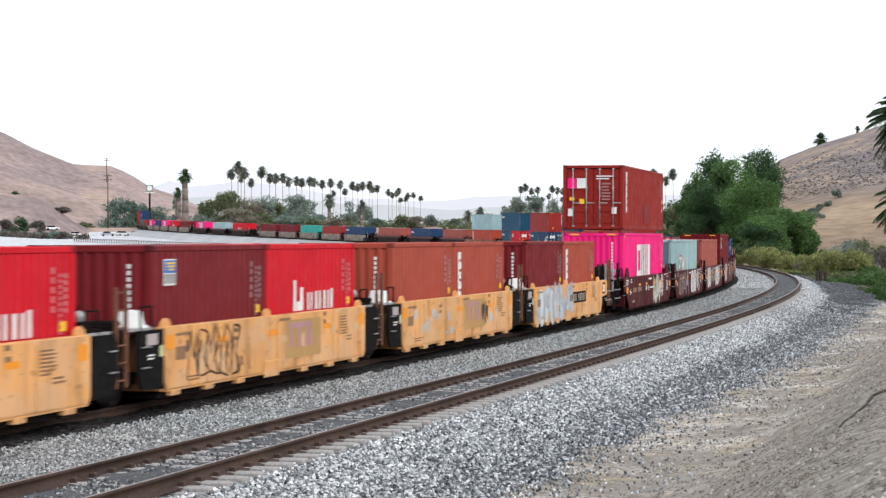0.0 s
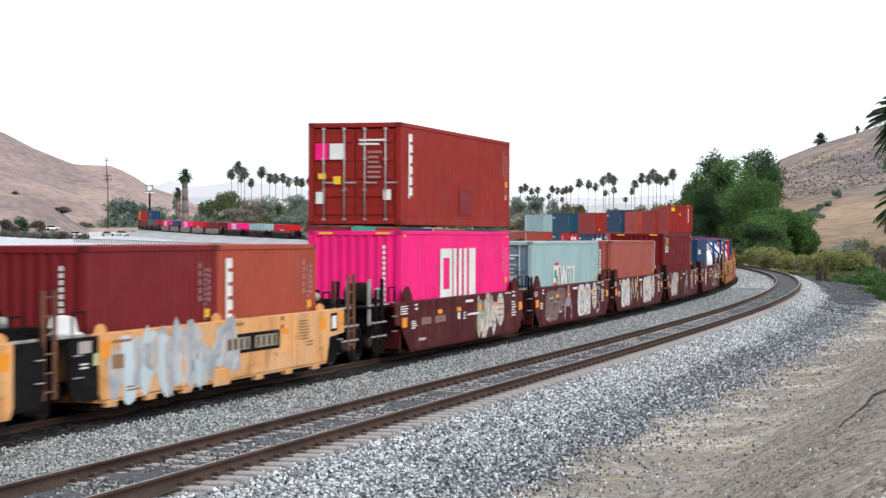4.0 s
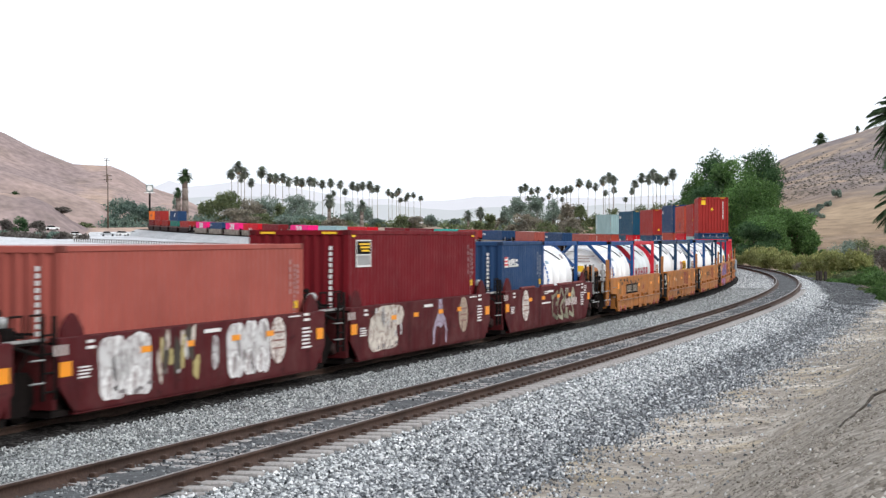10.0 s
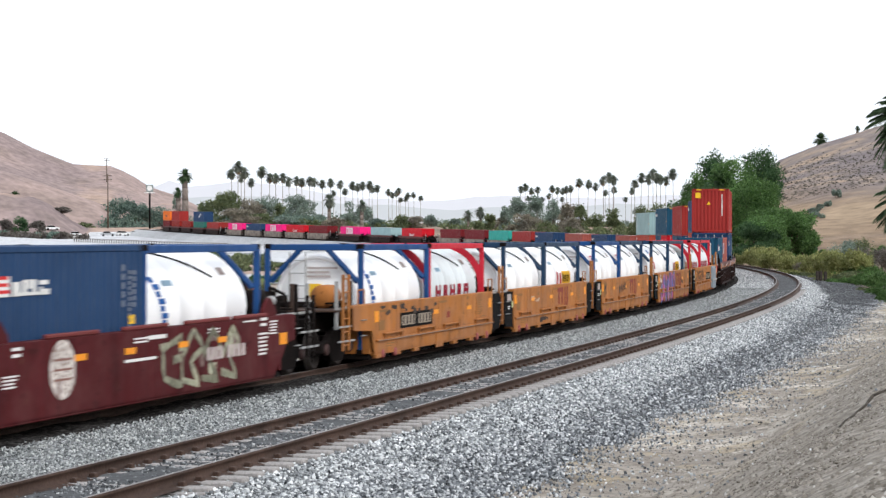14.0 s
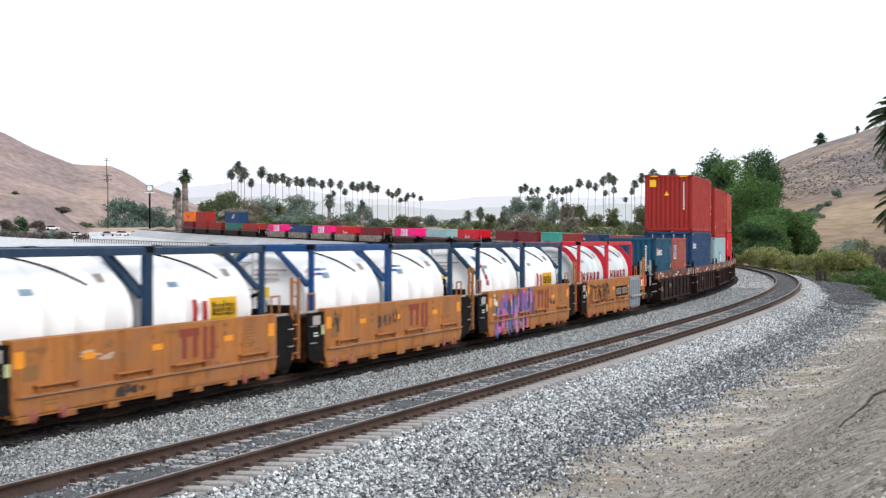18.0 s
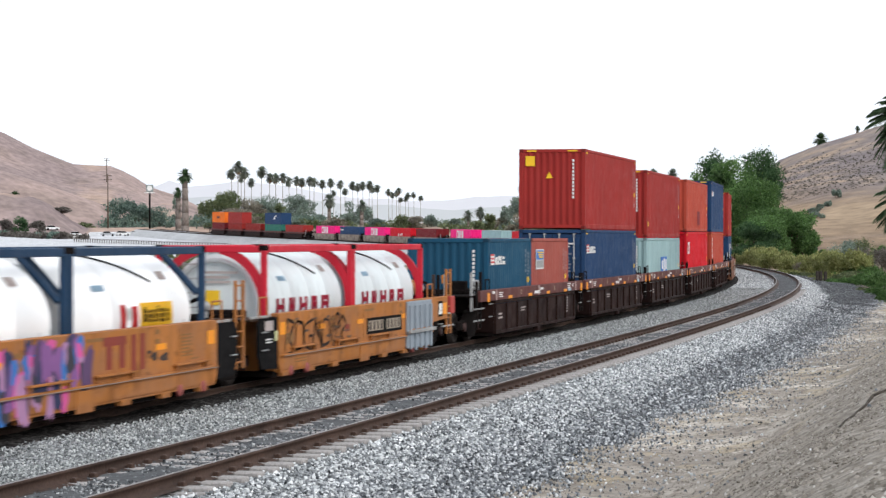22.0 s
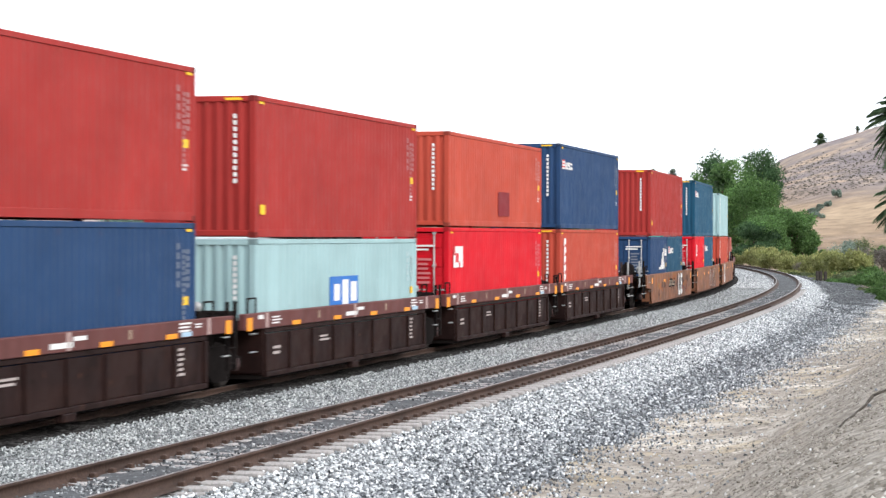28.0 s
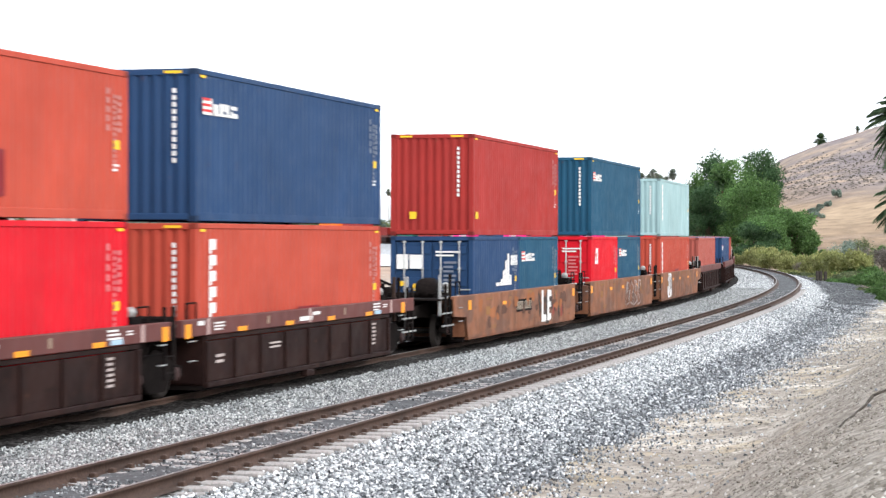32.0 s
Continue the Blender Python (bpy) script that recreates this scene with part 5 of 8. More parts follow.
    rail_m = shared(("handrail",), lambda bm: [tube(bm, (0, 0, 1.44), (0, 0, 1.90), 0.02, 6), tube(bm, (0, 0, 1.90), (0.5, 0, 1.90), 0.02, 6), tube(bm, (0.5, 0, 1.90), (0.5, 0, 1.44), 0.02, 6)])
    for y in (-1.3, 1.3):
        part("handrail", rail_m, STEEL_DARK if not sty["ledge"] else body_mat, unit, m=turn @ pose(x0 + 0.2, y, -0.13))
    # grab irons low on the black ends
    grab = shared(("grab_iron",), lambda bm: [tube(bm, (0, 0, 0), (0.26, 0, 0), 0.014, 6), tube(bm, (0, 0, 0), (0, 0.06, 0), 0.014, 6), tube(bm, (0.26, 0, 0), (0.26, 0.06, 0), 0.014, 6)])
    for z in (0.72, 1.08) if SEEN["fine"] else ():
        part("grab_iron", grab, STEEL_GREY, unit, "", turn @ pose(x0 + 0.8, -(W + 0.03) * sgn, z))
    if car_end:
        def coupler(bm):
            box(bm, (reach - 0.3, -0.13, 0.78), (reach + 0.45, 0.13, 1.0), 0.03)
            box(bm, (reach + 0.38, -0.2, 0.74), (reach + 0.66, 0.16, 1.04), 0.05)
        part("coupler", shared(("coupler", reach), coupler), STEEL_DARK, unit, m=turn @ pose(x0, 0, 0))

        def hose(bm):
            pts = [Vector((reach + 0.1 + 0.12 * i, 0.45, 0.85 - 0.42 * math.sin(math.pi * i / 6))) for i in range(6)]
            pipe(bm, pts, 0.025, 6)
        part("air_hose", shared(("air_hose", reach), hose), BLACK, unit, m=turn @ pose(x0, 0, 0))

        def crank(bm):
            lathe(bm, [(-0.02, 0.17), (0.02, 0.19), (0.04, 0.17), (0.02, 0.12)], 18, "x")
        part("hand_brake_wheel", shared(("hand_brake_wheel",), crank), STEEL_DARK, unit, m=turn @ pose(x0 + 1.9, -0.45, 1.5))
        if not sty["low"]:
            part("air_reservoir", shared(("air_reservoir",), lambda bm: lathe(bm, [(0.0, 0.05), (0.03, 0.2), (0.1, 0.27), (0.8, 0.27), (0.87, 0.2), (0.9, 0.05)], 18)), STEEL_DARK if not sty["ledge"] else body_mat, unit, "sooty air reservoir",
                 turn @ pose(x0 + 0.35, -0.55 * sgn, 1.62))
        stake = shared(("end_stake",), lambda bm: box(bm, (-0.045, -0.035, 0.9), (0.045, 0.035, 2.0), 0.008))
        for dx, y in ((1.3, -1.3), (1.75, -1.05), (2.2, -1.25), (1.3, 1.3), (2.2, 1.25)):
            part("end_stake", stake, STEEL_GREY if dx > 2 else STEEL_DARK if dx < 1.5 else RAIL_RUST, unit, m=turn @ pose(x0 + dx, y, 0))
        for y in (-1.4, 1.4):
            for z in (0.62, 0.95):
                slab("step_bar", (x0 + 1.3, y - 0.02, z), (x0 + 2.5, y + 0.02, z + 0.04), STEEL_GREY, unit, "", m=turn)
        if sty["ledge"] and sgn > 0:
            slab("brake_box", (x0 + 2.1, -1.3 * sgn - 0.15, 0.95), (x0 + 2.5, -1.3 * sgn + 0.15, 1.42), paint("brake_box_red", (0.42, 0.06, 0.05), 0.6), unit, "faded red brake box", 0.03, m=turn)
            lamp = shared(("end_marker",), lambda bm: box(bm, (-0.1, -0.05, 1.75), (0.1, 0.05, 1.98), 0.02))
            part("end_marker", lamp, ORANGE, unit, "orange marker plate", turn @ pose(x0 + 2.3, -1.2 * sgn, 0))


# half length of the side panels, and how far they run on at a car's free ends
PANEL = {"oxblood": (6.78, 0.72), "yellow": (6.1, 1.2), "amber": (6.02, 1.6), "soot": (6.1, 2.05)}


def well_unit(livery, s, pitch, first, last, seed, near):
    """One well of an articulated car: side panels, floor, ends, bogies."""
    sty = LIVERY[livery]
    hp, run = PANEL.get(livery, ((pitch - 3.1) / 2, 1.55))
    patch, amount = {"yellow": ((0.56, 0.42, 0.30), 0.3), "amber": ((0.24, 0.12, 0.07), 0.4), "oxblood": ((0.10, 0.034, 0.033), 0.4), "umber": ((0.11, 0.06, 0.045), 0.7)}.get(livery, ((0.032, 0.015, 0.012), 0.5))
    mat = well_paint("well_" + livery, sty["side"], patch, amount)
    shape = "low ribbed" if sty["low"] else "high flat"
    unit = thing("well_car", f"{sty['word']} well wagon with {shape} steel sides", "rail wagon", "well cars of the train")
    e0, e1 = (run if first else 0.0), (run if last else 0.0)
    if sty["low"]:
        band = paint("well_top_band", (0.115, 0.040, 0.036), 0.62, 0.5, 0.5)
        pale = paint("post_pale_paint", (0.42, 0.30, 0.28), 0.7, 0.5, 0.4)
        x0, x1 = -hp - (2.05 if first else 1.32), hp + (2.05 if last else 1.32)
        for y in (-1, 1):
            slab("top_sill", (x0, y * (W - 0.05) - 0.07, 1.16), (x1, y * (W - 0.05) + 0.07, 1.48), band, unit, "red-brown top sill", 0.015)
            slab("side_sheet", (-hp, y * (W - 0.06) - 0.012, 0.28), (hp, y * (W - 0.06) + 0.012, 1.04), mat, unit)
            slab("upper_strake", (-hp, y * (W - 0.04) - 0.02, 1.06), (hp, y * (W - 0.04) + 0.02, 1.15), mat, unit, "", 0.01)
            slab("bottom_sill", (-hp, y * (W - 0.05) - 0.06, 0.17), (hp, y * (W - 0.05) + 0.06, 0.27), mat, unit, "", 0.01)
            for i in range(9) if near or y < 0 else ():
                x = -hp + 0.06 + i * (2 * hp - 0.12) / 8
                slab("rib", (x - 0.07, y * (W - 0.03) - 0.035, 0.27), (x + 0.07, y * (W - 0.03) + 0.035, 1.05), mat, unit, "", 0.012)
            slab("jacking_foot", (-0.28, y * (W - 0.04) - 0.07, 0.03), (0.18, y * (W - 0.04) + 0.07, 0.17), mat, unit, "", 0.015)
            for x in (-hp - 0.02, -0.08, hp + 0.02) if near else ():
                slab("sill_post", (x - 0.075, y * (W + 0.022) - 0.004, 1.175), (x + 0.075, y * (W + 0.022) + 0.004, 1.475), pale, unit, "sill post with worn pale paint")
            slab("end_cover", (-hp - 0.02, y * 1.05 - 0.36, 0.2), (-hp + 0.06, y * 1.05 + 0.36, 1.15), mat, unit, "", 0.02)
    else:
        lo, hi = {"oxblood": (0.16, 1.38), "yellow": (0.26, 1.385), "amber": (0.24, 1.42)}.get(livery, (0.19, 1.38))
        cut, rise = (0.62, 0.62) if livery == "oxblood" else (0.1, 0.4)

        def panel(bm):
            pts = [(-hp + cut, lo), (hp - cut, lo), (hp, rise)]
            pts += [(hp + 0.15, 0.80), (hp + e1, 0.86), (hp + e1, hi - 0.06), (hp + e1 - 0.06, hi)] if last else [(hp, hi)]
            pts += [(-hp - e0 + 0.06, hi), (-hp - e0, hi - 0.06), (-hp - e0, 0.86), (-hp - 0.15, 0.80), (-hp, rise)] if first else [(-hp, hi), (-hp, rise)]
            prism(bm, pts, -0.02, 0.02)
        pm = shared(("side_panel", livery, hp, first, last), panel)
        for y in (-1, 1):
            part("side_panel", pm, mat, unit, m=pose(0, y * W, 0))
            slab("top_sill", (-hp - e0, y * (W - 0.08) - 0.09, hi - 0.06), (hp + e1, y * (W - 0.08) + 0.09, hi + 0.012), mat, unit, "", 0.012)
            slab("bottom_sill", (-hp + cut, y * (W - 0.04) - 0.06, lo - 0.03), (hp - cut, y * (W - 0.04) + 0.06, lo + 0.04), mat, unit, "", 0.01)
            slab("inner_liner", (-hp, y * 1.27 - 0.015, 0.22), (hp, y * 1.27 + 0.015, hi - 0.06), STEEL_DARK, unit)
            if livery == "amber" and y < 0:
                slab("side_ledge", (-hp + 0.15, y * (W + 0.045) - 0.03, 0.535), (hp - 0.05, y * (W + 0.045) + 0.03, 0.585), mat, unit, "", 0.01)
                for x in (-4.5, -1.4, 1.15, 4.6):
                    slab("step", (x - 0.8, y * (W + 0.06) - 0.06, 0.68), (x + 0.8, y * (W + 0.06) + 0.06, 0.715), mat, unit, "", 0.006)
                    for dx in (-0.72, 0.72):
                        slab("step_bracket", (x + dx - 0.03, y * (W + 0.05) - 0.045, 0.59), (x + dx + 0.03, y * (W + 0.05) + 0.045, 0.68), mat, unit)
                slab("wear_strip", (-hp + 0.2, y * (W + 0.077) - 0.003, 0.54), (hp - 0.1, y * (W + 0.077) + 0.003, 0.556), paint("scuffed_edge", (0.30, 0.22, 0.18), 0.5), unit, "scuffed edge of the ledge")
                for x in (-5.28, -4.2, 4.14, 5.28):
                    def pad(bm):
                        lathe(bm, [(-0.05, 0.11), (0.03, 0.11), (0.05, 0.08), (0.05, 0.03)], 14, "y")
                    part("jack_pad", shared(("jack_pad_round",), pad), paint("pad_red", (0.30, 0.085, 0.075), 0.6), unit, "dull red round jacking pad", pose(x, y * (W + 0.01), 0.22, 0, 0, 0 if y > 0 else 180))
                slab("jacking_bracket", (-0.35, y * (W + 0.03) - 0.012, 0.13), (0.35, y * (W + 0.03) + 0.012, 0.50), mat, unit, "", 0.01)
            if livery == "yellow":
                slab("jack_pad", (-0.89, y * (W + 0.035) - 0.016, 0.17), (-0.05, y * (W + 0.035) + 0.016, 0.50), mat, unit, "", 0.01)
            if livery in ("amber", "yellow") and y < 0:
                for x in (-5.6, -3.9, -2.2, 1.7, 3.5, 5.3):
                    slab("floor_beam_end", (x - 0.2, y * (W - 0.03) - 0.06, lo - 0.11), (x + 0.2, y * (W - 0.03) + 0.06, lo), mat, unit, "", 0.01)
            if livery in ("oxblood", "yellow", "amber") and y < 0:
                seam = paint("seam_" + livery, tone(sty["side"], 0.6), 0.7)
                for x in (-4.05, -0.05, 4.05):
                    slab("panel_seam", (x - 0.012, y * (W + 0.0215) - 0.0015, lo + 0.03), (x + 0.012, y * (W + 0.0215) + 0.0015, hi - 0.07), seam, unit)
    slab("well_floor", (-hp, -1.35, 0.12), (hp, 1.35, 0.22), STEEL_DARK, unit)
    end_gear(unit, -1, hp, sty, mat, first)
    end_gear(unit, 1, hp, sty, mat, last)
    for x in ([-(6.0 + 1.55)] if first else []) + [pitch / 2 if not last else hp + 1.45]:
        sets = bogie(unit, x, STEEL_DARK)
        if near:
            WHEELS.extend(sets)
    # reflectors and stencils
    ys = W + 0.024
    white, umber = WHITE, paint("stencil_umber", (0.26, 0.15, 0.08), 0.7)
    dark = paint("stencil_dark", tone(sty["side"], 0.35), 0.7)
    for sd in SEEN["sides"] if near else ():
        if sty["low"]:
            for x in (-7.15, 7.15):
                bars(unit, "reflector", sd, x, 1.27, 0.30, 0.26, 1, ORANGE, "orange reflector", y=ys)
            for x in (-4.27, -1.42, 1.4, 4.27):
                bars(unit, "reflector", sd, x, 1.215, 0.52, 0.09, 1, ORANGE, "", y=ys)
            for x, z, w, h, n in ((-5.5, 1.30, 0.62, 0.18, 3), (4.95, 1.34, 0.62, 0.20, 3), (-0.35, 1.27, 0.85, 0.09, 1), (0.35, 1.36, 0.5, 0.07, 1), (5.6, 1.35, 0.36, 0.10, 2), (-6.5, 1.40, 0.3, 0.08, 1)):
                bars(unit, "stencil", sd, x, z, w, h, n, white, "", y=ys, seed=seed)
            bars(unit, "sill_label", sd, 5.0, 1.225, 0.5, 0.085, 1, paint("label_pale_blue", (0.35, 0.5, 0.62)), "", y=ys)
            for x in (2.4, -2.75):
                bars(unit, "lashing_mark", sd, x, 1.33, 0.12, 0.16, 1, paint("mark_dun", (0.30, 0.22, 0.16)), "", y=ys)
            bars(unit, "side_stencil", sd, -2.1, 0.78, 0.75, 0.16, 2, PALE_MARK, "", y=W - 0.044, seed=seed)
            bars(unit, "side_stencil", sd, 4.9, 0.70, 0.32, 0.55, 6, PALE_MARK, "", y=W - 0.044, seed=seed + 2)
            bars(unit, "side_stencil", sd, -5.3, 0.66, 0.5, 0.22, 2, PALE_MARK, "", y=W - 0.044, seed=seed + 3)
            continue
        if livery == "oxblood":
            far, nearest_r = 6.42 + 0.3 * last, 6.55 + 0.15 * first
            for x, z in ((far, 0.91), (-nearest_r, 0.89)):
                bars(unit, "reflector", sd, x, z, 0.46, 0.24, 1, ORANGE, "orange reflector", y=ys + 0.006)
            for x in (-3.25, -1.22, 1.22, 3.2):
                bars(unit, "reflector", sd, x, 1.05, 0.46, 0.11, 1, ORANGE, "", y=ys + 0.006)
            for x, z, w, h, n in ((5.56, 1.27, 0.40, 0.22, 2), (5.56, 0.84, 0.62, 0.48, 6), (-5.55, 1.22, 0.34, 0.20, 2), (-5.77, 0.79, 0.55, 0.22, 4), (4.75, 1.34, 0.75, 0.03, 1), (-0.02, 1.24, 0.85, 0.07, 1)):
                bars(unit, "stencil", sd, x, z, w, h, n, white, "", y=ys, seed=seed)
            for dx in (-0.2, 0.0, 0.2) if not first else ():
                bars(unit, "unit_number", sd, -6.72 + dx, 1.20, 0.13, 0.17, 1, PALE_MARK, "", y=ys)
            continue
        for x in (-hp + 0.24, hp - 0.32):
            bars(unit, "reflector", sd, x, 1.12, 0.36, 0.26, 1, ORANGE, "orange reflector", y=ys)
        for x in (-3.2, -0.3, 3.25):
            bars(unit, "reflector", sd, x, 1.06, 0.48, 0.11, 1, ORANGE, "", y=ys)
        mk = umber if livery == "yellow" else dark
        for x, z, w, h, n in ((4.5, 1.02, 0.62, 0.44, 7), (3.1, 1.20, 0.22, 0.34, 2), (-2.4, 1.08, 0.32, 0.30, 2), (-5.35, 0.90, 0.5, 0.24, 1), (-5.2, 1.24, 0.8, 0.05, 1), (4.9, 0.72, 0.5, 0.14, 2), (0.4, 1.30, 0.7, 0.06, 1), (-4.6, 0.40, 0.8, 0.12, 2)):
            bars(unit, "stencil", sd, x, z, w, h, n, mk, "", y=ys, seed=seed)
        if sty["end"] is BLACK:
            bars(unit, "end_stencil", sd, -hp - 0.55, 1.20, 0.5, 0.20, 1, PALE_MARK, "", y=W + 0.002)
            bars(unit, "end_stencil", sd, -hp - 0.55, 0.88, 0.36, 0.12, 2, WHITE, "", y=W + 0.002, seed=seed)
            bars(unit, "end_label", sd, -hp - 0.12, 0.98, 0.18, 0.2, 1, paint("label_lime", (0.55, 0.56, 0.30)), "", y=W + 0.004)
    if last and sty["end"] is BLACK:
        bars(unit, "sign_frame", "-y", hp + run - 0.75, 1.12, 0.46, 0.40, 1, BLACK, "black framed plate", y=ys)
        bars(unit, "sign_plate", "-y", hp + run - 0.75, 1.12, 0.34, 0.28, 1, WHITE, "white plate", y=ys + 0.004)
        bars(unit, "reflector", "-y", hp + run - 0.3, 1.12, 0.4, 0.30, 1, ORANGE, "orange reflector", y=ys)
    return unit, hp


def spray_mat(name, light, dark, scale, under):
    """Sprayed lettering worn into patches: light fill, soft darker curls, bare paint showing through."""
    m, n, l, b = shader(name, 0.75)
    v = tex(n, l, "Noise", scale, 2.5)
    line = ramp(n, l, v.outputs["Fac"], [(0.34, light), (0.43, tone(light, 0.9)), (0.47, tuple((a + q) / 2 for a, q in zip(light, dark))), (0.50, dark), (0.53, tone(light, 0.8)), (0.58, light)])
    soft = ramp(n, l, tex(n, l, "Noise", 1.1, 4).outputs["Fac"], [(0.35, (0.72,) * 3), (0.65, (1.08,) * 3)])
    c = blend(n, l, 1.0, line.outputs["Color"], soft.outputs["Color"], "MULTIPLY")
    wear = ramp(n, l, tex(n, l, "Noise", 2.3, 8).outputs["Fac"], [(0.57, (0, 0, 0)), (0.68, (0.85,) * 3)])
    c = blend(n, l, wear.outputs["Color"], c, under)
    l.new(c, b.inputs["Base Color"])
    MATS[name] = m
    return m


OX, AMB, YEL = (0.09, 0.025, 0.024), (0.36, 0.15, 0.05), (0.62, 0.34, 0.15)
GREY_SPRAY = spray_mat("graffiti_pale_grey", (0.58, 0.57, 0.56), (0.22, 0.17, 0.17), 2.6, OX)
WHITE_SPRAY = spray_mat("graffiti_white", (0.78, 0.77, 0.76), (0.42, 0.38, 0.38), 2.4, OX)
CREAM_SPRAY = spray_mat("graffiti_cream", (0.68, 0.62, 0.54), (0.30, 0.22, 0.19), 2.4, OX)
DULL_SPRAY = spray_mat("graffiti_dun", (0.24, 0.17, 0.15), (0.13, 0.06, 0.055), 2.0, OX)
VIOLET_SPRAY = spray_mat("graffiti_violet_grey", (0.42, 0.37, 0.46), (0.26, 0.17, 0.22), 2.4, OX)
GREEN_SPRAY = spray_mat("graffiti_pale_green", (0.50, 0.50, 0.36), (0.26, 0.26, 0.20), 2.2, OX)
SILVER_SPRAY = spray_mat("graffiti_silver", (0.50, 0.52, 0.54), (0.36, 0.38, 0.42), 2.0, YEL)
LINE_SPRAY = paint("graffiti_outline_grey", (0.20, 0.18, 0.18), 0.7, 0.4, 0.3)
DARK_SPRAY = paint("graffiti_black", (0.05, 0.035, 0.03), 0.7, 0.4, 0.2)
RED_SPRAY = paint("graffiti_dull_red", (0.24, 0.05, 0.035), 0.7, 0.3, 0.2)
GOLD_SPRAY = paint("graffiti_gold", (0.46, 0.38, 0.16), 0.7, 0.4, 0.3)
UMBER_SPRAY = paint("graffiti_umber", (0.14, 0.085, 0.055), 0.7, 0.4, 0.3)
LAYER = [0]


def blob_outline(rng, cx, cz, w, h, square=4.0, wob=0.10, n=26, lean=0.0):
    """A lumpy rounded outline."""
    p = [rng.uniform(0, 6.28) for _ in range(3)]
    pts = []
    for k in range(n):
        a = 2 * math.pi * k / n
        r = (abs(math.cos(a)) ** square + abs(math.sin(a)) ** square) ** (-1 / square)
        r *= 1 + wob * (0.5 * math.sin(3 * a + p[0]) + 0.35 * math.sin(5 * a + p[1]) + 0.3 * math.sin(8 * a + p[2]))
        x, z = math.cos(a) * r * w / 2, math.sin(a) * r * h / 2
        pts.append((cx + x + lean * z, cz + z))
    return pts


def mural(u, x0, x1, z0, z1, mat, seed, label="sprayed graffiti patch", square=5.0, wob=0.07):
    """One broad sprayed patch on a side panel."""
    rng = random.Random(seed)
    LAYER[0] = (LAYER[0] + 1) % 6
    bm = bmesh.new()
    prism(bm, blob_outline(rng, 0, 0, x1 - x0, z1 - z0, square, wob), -0.0012, 0.0)
    part("graffiti", bm, mat, u, label, pose((x0 + x1) / 2, -(W + 0.0225 + 0.0004 * LAYER[0]), (z0 + z1) / 2))


def splash(u, x0, x1, z0, z1, mats, count, seed, size=(0.35, 0.8), label="sprayed graffiti letters"):
    """Many overlapping sprayed strokes and lumps, one mesh for each colour."""
    rng = random.Random(seed)
    meshes = [bmesh.new() for _ in mats]
    for i in range(count):
        k = i % len(mats)
        x = x0 + (x1 - x0) * (i + 0.5 + rng.uniform(-0.7, 0.7)) / count
        w, h = size[0] * rng.uniform(0.6, 1.5), size[1] * rng.uniform(0.5, 1.25)
        z = rng.uniform(z0 + h * 0.4, max(z0 + h * 0.41, z1 - h * 0.4))
        y = -0.0008 * (i % 11)
        prism(meshes[k], blob_outline(rng, x, z, w, h, rng.uniform(2.2, 6), 0.25, 18, rng.uniform(-0.25, 0.25)), y - 0.0006, y)
    for bm, m in zip(meshes, mats):
        tagged(part("graffiti", bm, m, u, label, pose(0, -(W + 0.0235), 0)), kind="stuff")


def ghost(u, x, z0, z1, w):
    """A pale sprayed figure: a narrow head over two trailing arms."""
    bm = bmesh.new()
    h = z1 - z0
    pts = [(-0.10, 1.0), (0.10, 1.0), (0.14, 0.72), (0.34, 0.55), (0.46, 0.3), (0.42, 0.02), (0.34, 0.02), (0.36, 0.28), (0.24, 0.44), (0.0, 0.36), (-0.24, 0.44), (-0.38, 0.26), (-0.40, 0.02), (-0.5, 0.02), (-0.5, 0.32), (-0.34, 0.55), (-0.14, 0.72)]
    prism(bm, [(a * w, (b - 0.5) * h) for a, b in pts], -0.0015, 0.0)
    part("graffiti", bm, VIOLET_SPRAY, u, "pale violet sprayed figure", pose(x, -(W + 0.023), (z0 + z1) / 2))


def seal(unit, x, z=0.89, worn=False):
    """A worn round emblem on a side panel."""
    def build(bm):
        lathe(bm, [(-0.002, 0.48), (0.002, 0.48)], 28, "y")
    name = "seal_tan" if worn else "seal_cream"
    if name not in MATS:
        spray_mat(name, (0.44, 0.35, 0.27) if worn else (0.74, 0.68, 0.63), (0.24, 0.15, 0.12), 6.0, OX)
    part("emblem_seal", shared(("emblem_seal",), build), MATS[name], unit, "worn pale round emblem", pose(x, -(W + 0.027), z))
    for dz, w in ((0.16, 0.62), (0.0, 0.72), (-0.16, 0.62)):
        bars(unit, "emblem_bar", "-y", x, z + dz, w, 0.035, 1, paint("seal_line", (0.24, 0.12, 0.10), 0.7), "", y=W + 0.031)


def load(thing_h, s, half, x=0.0, z=0.3):
    ob, h = thing_h
    MOVERS.append((ob, s, half, pose(x, 0, z)))
    return z + h + 0.02


